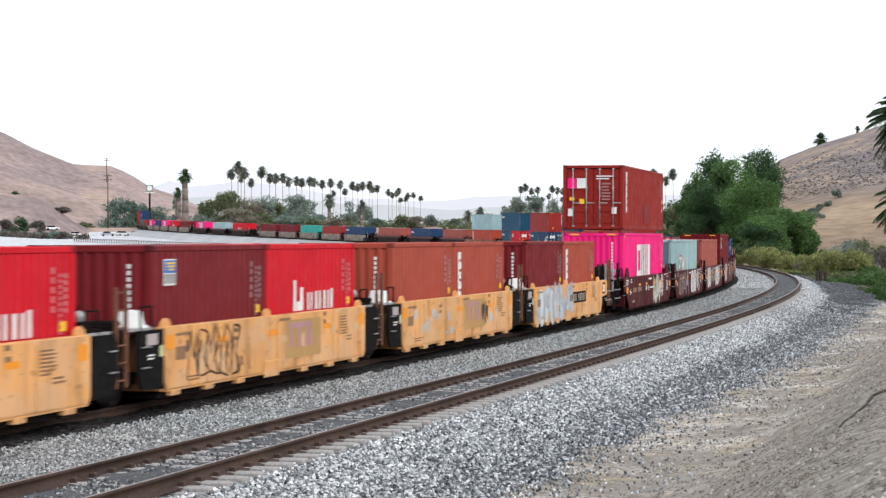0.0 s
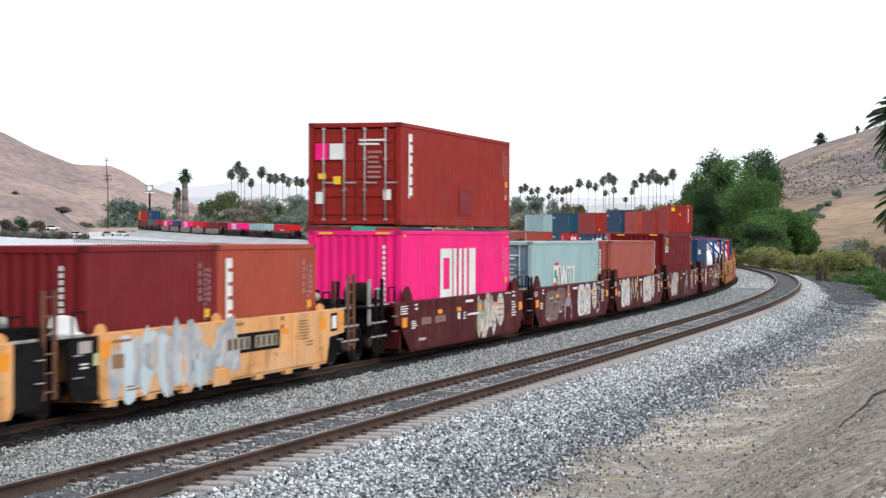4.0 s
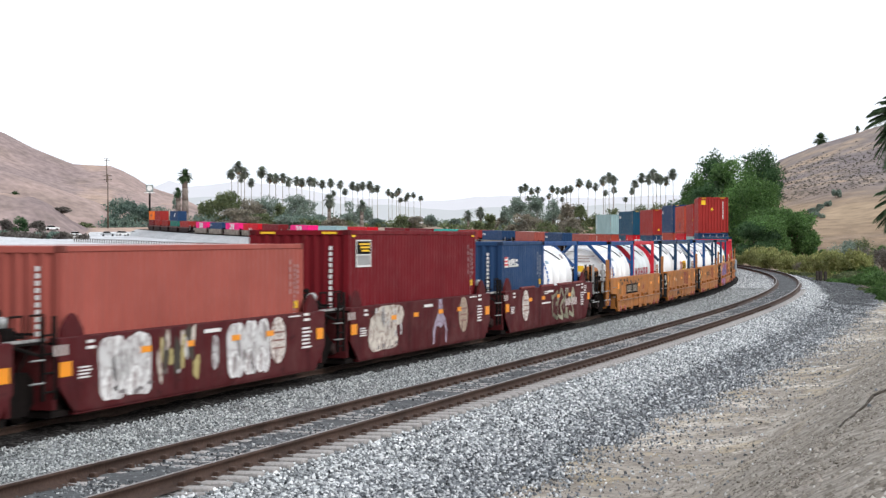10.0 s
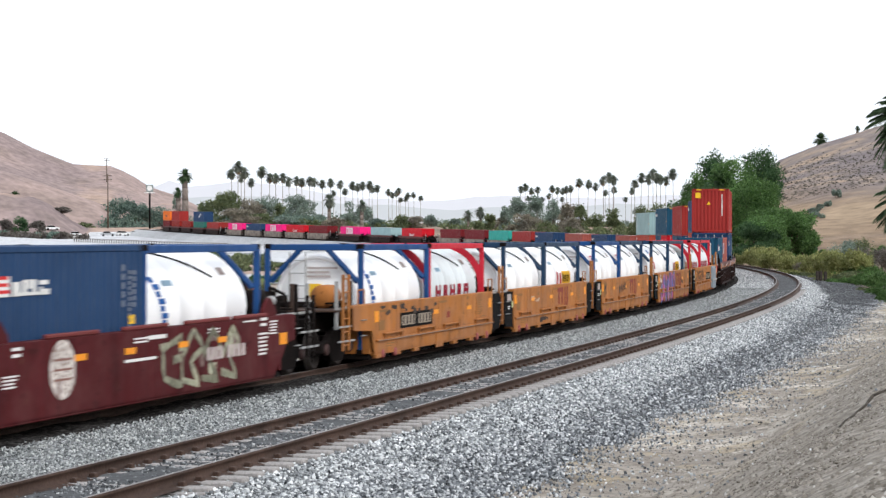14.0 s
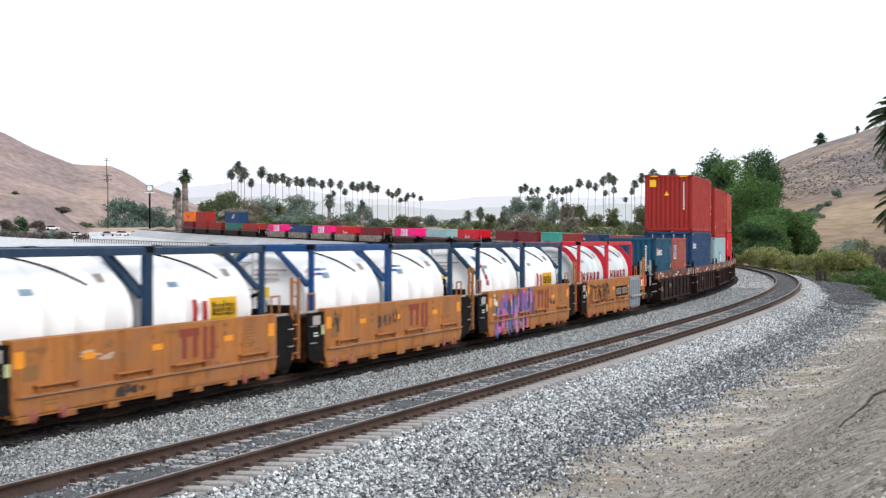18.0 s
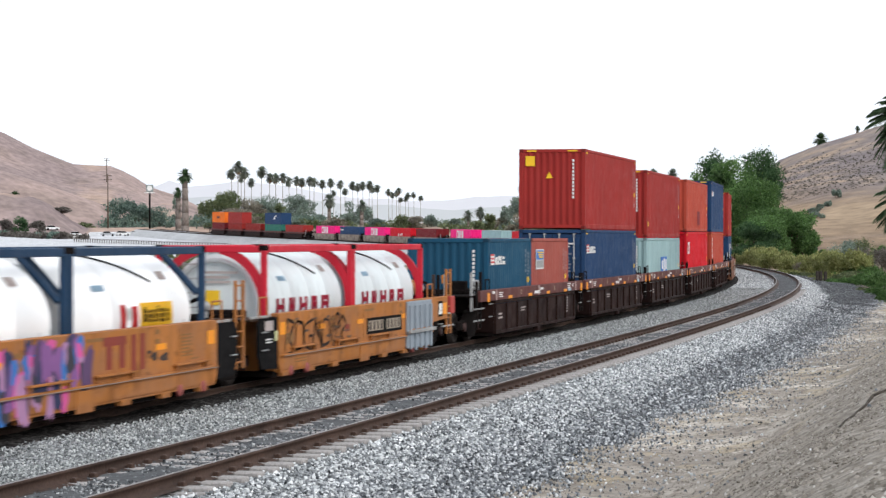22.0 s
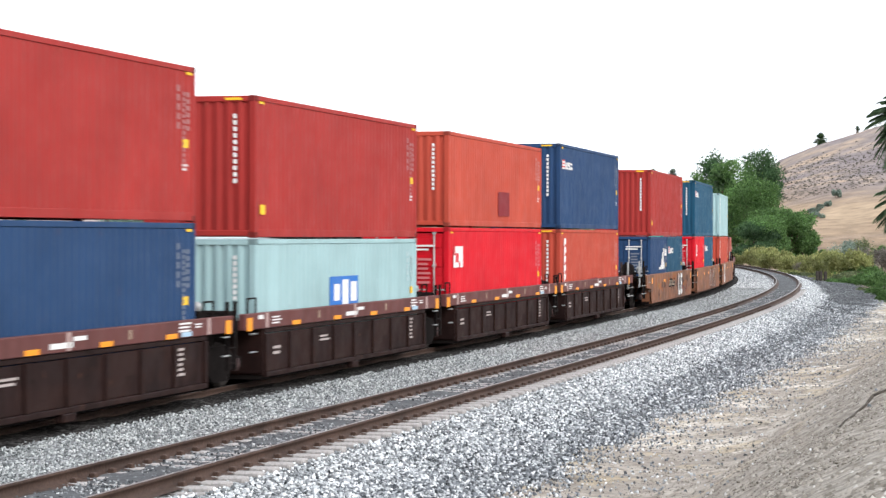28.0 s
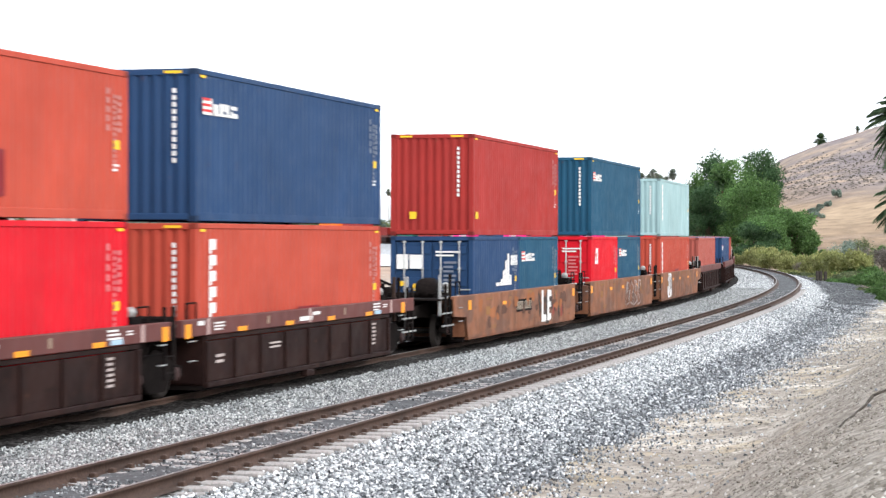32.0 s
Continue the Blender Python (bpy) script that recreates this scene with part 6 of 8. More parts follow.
def wagon(livery, s, pitch, first, last, lower, upper=None, near=True, gap=0.0):
    """A well with what it carries: lower and upper are lists of containers or tanks."""
    SEEN["sides"], SEEN["fine"] = ("-y", "+y") if s > 200 else ("-y",), near
    unit, hp = well_unit(livery, s, pitch, first, last, int(abs(s) * 7) + 3, near)
    half = pitch / 2
    MOVERS.append((unit, s, half, Matrix.Identity(4)))
    top = {"yellow": 0.26, "oxblood": 0.27, "amber": 0.24, "umber": 0.43}.get(livery, 0.37)
    for row in (lower, upper or []):
        z, new_top = top, top
        for i, spec in enumerate(row):
            spec = dict(spec)
            kind = spec.pop("kind", "box")
            if len(row) == 2 or spec.get("length", 12) < 9 or kind == "tank":
                spec.setdefault("length", 6.058)
            x = (i - (len(row) - 1) / 2) * 6.12
            if kind == "tank":
                spec.pop("length")
                made = tank(**spec)
            else:
                made = container(**spec)
            new_top = max(new_top, load(made, s, half, x, z))
        top = new_top + gap
    return unit, hp


def box_spec(colour, high=False, lead="wall", mark="", length=12.192):
    return dict(colour=colour, high=high, lead=lead, mark=mark, length=length)


def tank_spec(frame_colour, logo=""):
    return dict(kind="tank", frame_colour=frame_colour, logo=logo)


def small(colour, high=False, lead="wall", mark=""):
    return box_spec(colour, high, lead, mark, 6.058)


def wagon_mark(u):
    """The wagon owner's faded red mark, as plain bars and stems."""
    y = W + 0.027
    bars(u, "operator_mark", "-y", 1.22, 1.25, 0.95, 0.15, 1, RED_SPRAY, "faded red block mark", y=y)
    for x in (0.98, 1.52):
        bars(u, "operator_mark", "-y", x, 0.98, 0.22, 0.40, 1, RED_SPRAY, "", y=y)

    for x in (2.02, 2.40):
        bars(u, "operator_mark", "-y", x, 1.02, 0.2, 0.62, 1, RED_SPRAY, "", y=y)


def tan_mark(u, x=1.3):
    bars(u, "operator_mark", "-y", x, 0.87, 2.35, 0.80, 1, paint("mark_tan", (0.46, 0.27, 0.10)), "faded tan mark", y=W + 0.024)
    mauve = paint("mark_mauve", (0.44, 0.23, 0.22))
    bars(u, "operator_mark", "-y", x - 0.2, 1.15, 1.5, 0.13, 1, mauve, y=W + 0.028)
    for dx in (-0.75, -0.25, 0.2, 0.5):
        bars(u, "operator_mark", "-y", x + dx, 0.87, 0.2, 0.36, 1, mauve, y=W + 0.028)


def placard(u, x0, x1, z):
    """Two pale number plates in one black frame."""
    bars(u, "placard", "-y", (x0 + x1) / 2, z, x1 - x0, 0.38, 1, BLACK, "black framed placard", y=W + 0.025)
    w = (x1 - x0) / 2
    for k in (0, 1):
        bars(u, "placard_plate", "-y", x0 + w * (k + 0.5), z, w * 0.8, 0.24, 1, paint("placard_pale", (0.36, 0.30, 0.23), 0.7), "pale worn plate", y=W + 0.029)
        for q in range(4):
            bars(u, "placard_figure", "-y", x0 + w * (k + 0.2 + 0.2 * q), z, w * 0.09, 0.2, 1, DARK_SPRAY, "", y=W + 0.033)


# yellow car
wagon("yellow", -13.0, 15.4, False, False, [small("red"), small("red", False, "wall", "letters")])
u, hp = wagon("yellow", 2.4, 15.4, False, False, [small("maroon", False, "wall", "label"), small("red", False, "wall", "letters")])
graffiti(u, -3.6, 0.84, 2.9, 0.95, UMBER_SPRAY, 5, 5, stroke=0.022)
splash(u, -5.0, -2.1, 0.35, 1.3, [UMBER_SPRAY], 12, 55, (0.10, 0.34), "dark sprayed strokes")
splash(u, -5.5, 5.5, 0.4, 1.3, [paint("touched_up_paint", (0.64, 0.40, 0.22), 0.7)], 9, 56, (0.4, 0.3), "touched-up paint patch")
tan_mark(u, 1.6)
u, hp = wagon("yellow", 17.8, 15.4, False, False, [small("rust"), small("rust", False, "wall", "column")])
tan_mark(u)
splash(u, 1.7, 3.0, 0.5, 1.3, [DARK_SPRAY, UMBER_SPRAY], 9, 6, (0.16, 0.4), "dark sprayed strokes")
splash(u, -4.8, -1.0, 0.4, 1.25, [paint("graffiti_washed_blue", (0.46, 0.46, 0.46), 0.7, 0.4, 0.3)], 9, 206, (0.3, 0.22), "washed-out blue-grey spray")
splash(u, 3.0, 4.6, 0.5, 1.0, [paint("graffiti_washed_blue", (0.46, 0.46, 0.46), 0.7, 0.4, 0.3)], 3, 207, (0.2, 0.3), "washed-out blue-grey spray")
u, hp = wagon("yellow", 33.2, 15.4, False, True, [small("maroon"), small("rust", False, "wall", "column")])
splash(u, -5.6, 0.0, 0.28, 1.36, [SILVER_SPRAY, SILVER_SPRAY, paint("graffiti_pale_cyan", (0.48, 0.56, 0.60), 0.7, 0.4, 0.3)], 20, 7, (0.62, 0.95), "silver sprayed letters")
splash(u, -5.4, -0.2, 0.4, 1.2, [paint("graffiti_rust", (0.42, 0.20, 0.12), 0.7), LINE_SPRAY], 14, 8, (0.12, 0.28), "sprayed strokes")
placard(u, -0.35, 2.9, 0.92)
# oxblood car
u, hp = wagon("oxblood", 52.2, 15.45, True, False, [box_spec("pink", True, "wall", "blocks")], [box_spec("brown", False, "door", "column")], gap=0.10)
splash(u, 1.1, 3.2, 0.2, 1.36, [GREEN_SPRAY, GREY_SPRAY, CREAM_SPRAY], 9, 11, (0.6, 0.85), "pale green and cream sprayed letters")
splash(u, 1.4, 2.9, 0.3, 1.3, [GOLD_SPRAY, paint("graffiti_slate", (0.16, 0.20, 0.24), 0.7)], 6, 12, (0.18, 0.4), "sprayed strokes")
seal(u, 3.72)
for x, w in ((-4.6, 0.95), (-3.18, 1.1)):
    for q in range(4):
        bars(u, "road_number", "-y", x + (q - 1.5) * w / 4, 0.86, w / 4 * 0.7, 0.18, 1, paint("number_tan", (0.30, 0.20, 0.15), 0.7), "faded tan lettering", y=W + 0.024)
for x, z, w, h, n in ((-1.2, 0.87, 0.26, 0.18, 1), (-0.55, 0.84, 0.28, 0.22, 3), (0.45, 0.87, 1.35, 0.06, 1), (-4.85, 0.40, 1.0, 0.08, 2), (-6.7, 1.18, 0.7, 0.24, 4)):
    bars(u, "stencil", "-y", x, z, w, h, n, WHITE, "", y=W + 0.025, seed=n)
u, hp = wagon("oxblood", 67.7, 15.45, False, False, [box_spec("pale_blue", False, "door", "gator")])
mural(u, -5.2, -3.1, 0.25, 1.25, DULL_SPRAY, 12)
mural(u, -3.4, -1.7, 0.55, 1.3, DULL_SPRAY, 112)
splash(u, -5.1, -2.3, 0.3, 1.2, [DARK_SPRAY, PALE_MARK], 9, 42, (0.5, 0.07), "worn sprayed strokes")
ghost(u, -1.25, 0.2, 1.36, 1.35)
for x0, x1 in ((0.5, 1.8), (1.75, 2.95)):
    mural(u, x0, x1, 0.24, 1.33, WHITE_SPRAY, int(x0 * 10))
splash(u, 0.7, 2.8, 0.26, 0.5, [LINE_SPRAY], 7, 43, (0.22, 0.10), "grey shading under the letters")
splash(u, 0.7, 2.8, 0.5, 1.3, [GREY_SPRAY], 8, 44, (0.16, 0.55), "grey sprayed strokes")
seal(u, 3.73)
graffiti(u, 4.6, 0.75, 0.9, 0.95, WHITE_SPRAY, 113, 1, stroke=0.06)
u, hp = wagon("oxblood", 82.9, 15.45, False, False, [box_spec("salmon")])
for x0, x1 in ((-5.25, -4.1), (-4.2, -3.0)):
    mural(u, x0, x1, 0.28, 1.34, WHITE_SPRAY, int(-x0 * 10))
splash(u, -5.1, -3.1, 0.3, 0.5, [LINE_SPRAY], 7, 45, (0.24, 0.09), "grey shading under the letters")
splash(u, -5.1, -3.1, 0.55, 1.3, [GREY_SPRAY], 8, 46, (0.16, 0.5), "grey sprayed strokes")
splash(u, -2.8, -0.8, 0.4, 1.35, [CREAM_SPRAY, GOLD_SPRAY, GREY_SPRAY, paint("graffiti_bottle", (0.06, 0.05, 0.04), 0.7)], 14, 15, (0.26, 0.55), "yellow, cream and dark sprayed letters")
mural(u, -0.05, 0.3, 0.5, 1.15, GREY_SPRAY, 47, square=3)
for x0, x1 in ((0.75, 1.75), (1.65, 2.5), (2.4, 3.2)):
    mural(u, x0, x1, 0.28, 1.34, WHITE_SPRAY, int(x0 * 20), square=4)
splash(u, 0.9, 3.1, 0.3, 1.3, [GREY_SPRAY, LINE_SPRAY], 14, 48, (0.12, 0.34), "grey sprayed strokes")
seal(u, 3.7)
u, hp = wagon("oxblood", 98.4, 15.45, False, False, [box_spec("dark_maroon", True, "wall", "label")])
mural(u, -5.35, -2.95, 0.3, 1.2, CREAM_SPRAY, 17)
mural(u, -4.6, -2.4, 0.85, 1.36, CREAM_SPRAY, 117)
splash(u, -5.2, -3.1, 0.32, 0.48, [LINE_SPRAY], 8, 49, (0.24, 0.08), "grey shading under the letters")
mural(u, -4.15, -3.75, 0.72, 0.92, paint("graffiti_hole", (0.10, 0.02, 0.02), 0.7), 118, "dark gap in the letters")
splash(u, -5.0, -2.6, 0.6, 1.3, [GREY_SPRAY], 8, 50, (0.2, 0.3), "grey sprayed strokes")
ghost(u, 1.2, 0.2, 1.37, 1.5)
seal(u, 3.65, worn=True)
u, hp = wagon("oxblood", 114.0, 15.45, False, True, [small("navy", False, "wall", "tricolour"), tank_spec("blue", "stripe")])
graffiti(u, 2.2, 0.78, 4.0, 1.0, GREEN_SPRAY, 19, 4, stroke=0.07)
splash(u, 0.2, 4.2, 0.3, 1.25, [GREEN_SPRAY, DULL_SPRAY], 8, 51, (0.3, 0.24), "pale green sprayed strokes")
for x, w in ((2.8, 0.9), (3.95, 1.05)):
    for q in range(4):
        bars(u, "road_number", "-y", x + (q - 1.5) * w / 4, 0.81, w / 4 * 0.72, 0.24, 1, paint("number_pale", (0.50, 0.42, 0.40), 0.7), "faded pale lettering", y=W + 0.034)
for x, z, w, h, n in ((-0.6, 1.20, 0.9, 0.12, 2), (-0.75, 0.88, 1.4, 0.05, 1), (2.9, 1.22, 0.9, 0.12, 2), (6.2, 1.15, 0.6, 0.3, 5)):
    bars(u, "stencil", "-y", x, z, w, h, n, WHITE, "", y=W + 0.025, seed=n)
seal(u, -3.93)
for x0, x1 in ((-4.5, -2.45), (-1.45, 0.55), (1.4, 3.7), (3.95, 5.8)):
    slab("top_flap", (x0, -W - 0.02, 1.395), (x1, -W + 0.06, 1.47), paint("flap_red", (0.16, 0.03, 0.028), 0.6), u, "hinged top flap", 0.02)
# amber car with tanks
u, hp = wagon("amber", 133.3, 15.3, True, False, [tank_spec("blue", "stripe"), tank_spec("red", "red_word")])
placard(u, -3.75, -0.7, 0.95)
splash(u, -5.6, -0.4, 1.05, 1.36, [DARK_SPRAY], 12, 24, (0.3, 0.12), "faint dark scribble")
bars(u, "diamond_mark", "-y", 0.96, 0.95, 0.3, 0.16, 1, RED_SPRAY, "", y=W + 0.025)
u, hp = wagon("amber", 148.2, 15.3, False, False, [tank_spec("slate"), tank_spec("slate", "yellow_square")])
wagon_mark(u)
splash(u, -2.2, -0.9, 0.3, 0.52, [DARK_SPRAY], 5, 23, (0.3, 0.14), "dark scribble")
splash(u, -3.6, -2.2, 0.95, 1.15, [paint("scuffed_pale", (0.52, 0.36, 0.26), 0.7)], 6, 26, (0.4, 0.07), "pale scuffs")
u, hp = wagon("amber", 163.5, 15.3, False, False, [tank_spec("blue", "flag"), tank_spec("slate", "flag")])
wagon_mark(u)
splash(u, -1.9, -0.1, 0.85, 1.25, [DARK_SPRAY, UMBER_SPRAY], 12, 25, (0.14, 0.26), "dark scribble")
splash(u, -5.5, -5.0, 0.7, 1.35, [DARK_SPRAY], 4, 29, (0.16, 0.3), "dark stains")
u, hp = wagon("amber", 178.8, 15.3, False, False, [tank_spec("slate", "ribbon"), tank_spec("slate", "yellow_square")])
splash(u, -5.0, 0.1, 0.18, 1.38, [paint("graffiti_navy", (0.035, 0.04, 0.10)), paint("graffiti_violet", (0.24, 0.10, 0.28)), paint("graffiti_blue", (0.04, 0.17, 0.48)), paint("graffiti_pink", (0.66, 0.10, 0.32)), paint("graffiti_mauve", (0.42, 0.22, 0.38)), paint("graffiti_dark", (0.05, 0.045, 0.06)), paint("graffiti_plum", (0.11, 0.06, 0.14))], 63, 27,
       (0.34, 0.62), "blue, violet and pink sprayed letters")
splash(u, -1.5, -0.6, 0.3, 1.36, [paint("graffiti_orange", (0.80, 0.36, 0.06))], 4, 126, (0.3, 0.6), "orange sprayed strokes")
splash(u, -5.7, -4.8, 0.7, 1.36, [paint("graffiti_white_drip", (0.62, 0.56, 0.52), 0.7)], 4, 128, (0.3, 0.3), "white sprayed drips")
wagon_mark(u)
splash(u, 2.6, 3.5, 0.8, 1.1, [DARK_SPRAY], 4, 30, (0.2, 0.12), "dark scribble")
u, hp = wagon("amber", 194.4, 15.3, False, True, [tank_spec("red", "red_word"), tank_spec("red", "red_word")])
graffiti(u, -3.5, 0.92, 4.2, 0.75, DARK_SPRAY, 28, 7, stroke=0.03)
splash(u, -5.4, -0.9, 0.7, 1.3, [UMBER_SPRAY], 12, 29, (0.3, 0.05), "faint dark scribble")
placard(u, 0.2, 3.15, 0.92)
bars(u, "diamond_mark", "-y", -1.3, 0.95, 0.3, 0.16, 1, RED_SPRAY, "", y=W + 0.025)
primer = paint("primer_grey", (0.27, 0.31, 0.35), 0.6)
slab("repair_plate", (3.5, -W - 0.09, 0.24), (5.75, -W - 0.024, 1.40), primer, u, "grey primed repair plate", 0.015)
for i in range(5):
    slab("plate_rib", (3.6 + i * 0.48, -W - 0.14, 0.22 - 0.04 * (i % 2)), (3.74 + i * 0.48, -W - 0.09, 1.30), primer, u, "", 0.01)
slab("plate_rail", (3.4, -W - 0.19, 0.62), (5.85, -W - 0.14, 0.70), STEEL_GREY, u, "bare metal rail")
# sooty car, double stacked
wagon("soot", 213.9, 15.5, True, False, [small("teal_blue", False, "wall", "tricolour"), small("salmon", False, "wall", "wide_label")])
wagon("soot", 229.4, 15.5, False, False, [box_spec("navy", True, "door", "tricolour")], [box_spec("brick", True, "wall", "hazard")])
wagon("soot", 244.9, 15.5, False, False, [box_spec("pale_blue", False, "wall", "wave")], [box_spec("brick", True)])
wagon("soot", 260.4, 15.5, False, False, [box_spec("red", True, "door", "square")], [box_spec("orange", False)])
wagon("soot", 275.8, 15.5, False, True, [box_spec("orange", True, "wall", "column")], [box_spec("navy", True, "wall", "tricolour")])
# rusty brown car
u, hp = wagon("umber", 297.4, 18.7, True, False, [small("navy", False, "door", "skyline"), small("teal_blue", False, "wall", "tricolour")], [box_spec("brick", True)])
splash(u, 1.9, 3.6, 0.25, 1.34, [DARK_SPRAY], 5, 31, (0.5, 0.95), "black sprayed shading")
for x, z, w, h in ((2.25, 0.80, 0.26, 1.0), (2.55, 0.40, 0.5, 0.22), (3.15, 0.80, 0.26, 1.0), (3.4, 1.18, 0.45, 0.2), (3.4, 0.42, 0.4, 0.2), (3.38, 0.82, 0.35, 0.18)):
    bars(u, "graffiti_stroke", "-y", x, z, w, h, 1, WHITE, "bold white sprayed stroke", y=W + 0.034)
splash(u, 4.0, 5.6, 0.3, 1.3, [RED_SPRAY, DARK_SPRAY], 6, 131, (0.25, 0.7), "red and black sprayed strokes")
splash(u, -6.5, 6.5, 0.3, 1.3, [paint("raw_rust", (0.30, 0.11, 0.045), 0.8), paint("oily_stain", (0.10, 0.05, 0.035), 0.8)], 22, 132, (0.5, 0.3), "rust and oil stains")
placard(u, -1.6, 0.6, 0.92)
u, hp = wagon("umber", 316.1, 18.7, False, False, [small("red", False, "door", "square"), small("teal_blue", False, "wall", "tricolour")], [box_spec("teal_blue", True, "wall", "tricolour")])
graffiti(u, 2.5, 0.77, 4.0, 1.0, PALE_MARK, 32, 4)
splash(u, 0.6, 4.4, 0.3, 1.3, [PALE_MARK, DARK_SPRAY], 10, 133, (0.2, 0.4), "pale and dark sprayed strokes")
u, hp = wagon("umber", 334.8, 18.7, False, True, [box_spec("orange", False, "wall", "column")], [box_spec("pale_blue", False, "wall", "column")])
mural(u, -5.4, -3.8, 0.25, 1.34, WHITE_SPRAY, 33)
splash(u, -5.3, -3.9, 0.3, 1.3, [LINE_SPRAY], 5, 134, (0.14, 0.5), "grey sprayed strokes")
# the cars that follow along the far leg
for liv, pitch, rows in (
    ("soot", 19.5, ((352.5, "salmon", None), (372.0, "navy", None), (391.5, "salmon", None))),
    ("tan", 14.9, ((412.6, "navy", None), (427.5, "brick", None), (442.4, "teal", None), (457.3, "maroon", None), (472.2, "maroon", None))),
    ("soot", 19.2, ((495.5, "red", None), (514.6, "pale_blue", None), (533.8, "pink", None))),
    ("tan", 15.7, ((554.8, "maroon", None), (570.5, "red", None), (586.2, "pink", None), (601.9, "navy", None), (617.6, "pink", None))),
    ("soot", 15.5, ((639.0, "brick", None), (654.5, "green", "navy"), (670.0, "brown", None), (685.5, "brown", "brick"), (701.0, "maroon", "bright_orange"))),
):
    for i, (s, lo, up) in enumerate(rows):
        mk = {"pink": "blocks", "red": "letters", "navy": "tricolour"}.get(lo, "")
        wagon(liv, s, pitch, i == 0, i == len(rows) - 1, [box_spec(lo, False, "wall", mk)],
              [box_spec(up, False, "wall", {"navy": "skyline", "bright_orange": "dark_word"}.get(up, ""))] if up else None, near=False)

# ---- distance: pale mountains ----
def mountains(name, dist, stops, colour, seed):
    """A far range as a plain backdrop; its own pale glow stands in for haze."""
    xs = np.arange(-1500, 3100, 12.0)
    top = np.interp(xs, [a for a, _ in stops], [b for _, b in stops])
    top = top - 2.2 * fractal(xs, xs * 0 + seed, 60.0, seed)
    z1 = 3.5 + (390 - top) / 3866 * dist
    X = (xs - 784) / 3866 * dist
    back = [np.stack([X, X * 0 + dist + 60 * k, z1 * (1 - k / 3) - 20 * (k / 3)], -1) for k in range(0, 1)]
    front = [np.stack([X, X * 0 + dist - 260 * k, z1 * (1 - k / 4) ** 1.2 - 4 * k], -1) for k in range(0, 5)]
    rows = np.stack(front + back[1:], 1)
    n, k = rows.shape[:2]
    rows[:, 1:4, 2] += 6 * fractal(rows[:, 1:4, 0].ravel(), rows[:, 1:4, 1].ravel(), 180.0, seed).reshape(n, 3)
    ii = np.arange(n * k).reshape(n, k)
    q = np.stack([ii[:-1, :-1], ii[:-1, 1:], ii[1:, 1:], ii[1:, :-1]], -1).reshape(-1, 4)
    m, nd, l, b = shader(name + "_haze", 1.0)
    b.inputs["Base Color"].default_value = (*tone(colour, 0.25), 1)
    # emission pales the range the way haze would
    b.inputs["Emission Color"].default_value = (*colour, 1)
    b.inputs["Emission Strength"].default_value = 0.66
    tagged(new(name, bulk(name, rows.reshape(-1, 3), q, m)), "distant mountain range as a backdrop, glowing pale to stand for haze", "mountains", kind="structure")


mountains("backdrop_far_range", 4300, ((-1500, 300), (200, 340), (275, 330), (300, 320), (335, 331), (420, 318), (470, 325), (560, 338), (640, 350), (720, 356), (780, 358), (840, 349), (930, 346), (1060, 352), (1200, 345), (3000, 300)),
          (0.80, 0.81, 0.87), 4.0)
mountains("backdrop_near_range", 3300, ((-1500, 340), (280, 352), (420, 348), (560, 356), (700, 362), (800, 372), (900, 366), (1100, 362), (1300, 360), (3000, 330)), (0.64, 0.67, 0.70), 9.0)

# ---- plants ----
LEAF_GREEN = leaf_mat("foliage_green", (0.045, 0.088, 0.034), (0.15, 0.255, 0.09))
LEAF_DARK = leaf_mat("foliage_dark", (0.034, 0.068, 0.036), (0.086, 0.152, 0.072))
# blue, olive, grey and dun leaves are paled to stand in for haze
LEAF_HAZED_BLUE = leaf_mat("foliage_hazed_blue", (0.095, 0.135, 0.125), (0.20, 0.26, 0.235))
LEAF_OLIVE = leaf_mat("foliage_olive", (0.080, 0.10, 0.055), (0.20, 0.225, 0.125))
LEAF_REED = leaf_mat("foliage_reed", (0.15, 0.165, 0.065), (0.36, 0.355, 0.165))
LEAF_GREY = leaf_mat("foliage_hazed_grey", (0.125, 0.16, 0.15), (0.27, 0.32, 0.295))
LEAF_DUN = leaf_mat("foliage_dun", (0.15, 0.13, 0.115), (0.31, 0.275, 0.235))
TWIG_GREY = leaf_mat("twigs_grey", (0.085, 0.074, 0.072), (0.20, 0.172, 0.165))
PALM_LEAF = leaf_mat("palm_frond", (0.030, 0.055, 0.028), (0.10, 0.15, 0.08))
# fronds of far palms, with the paleness of haze mixed into the colour
PALM_HAZED = leaf_mat("palm_frond_hazed", (0.10, 0.12, 0.11), (0.26, 0.28, 0.25))
DEAD_FROND = leaf_mat("dead_frond", (0.13, 0.085, 0.06), (0.30, 0.21, 0.15))
BARK = rough_mat("bark", [(0.3, (0.07, 0.05, 0.038)), (0.7, (0.17, 0.13, 0.10))], 2.5, 0.9, 0.0, None, 12.0, 0.03)
PALM_BARK = rough_mat("palm_bark", [(0.3, (0.30, 0.265, 0.25)), (0.7, (0.46, 0.42, 0.40))], 1.5, 0.9, 0.0, None, 6.0, 0.04)


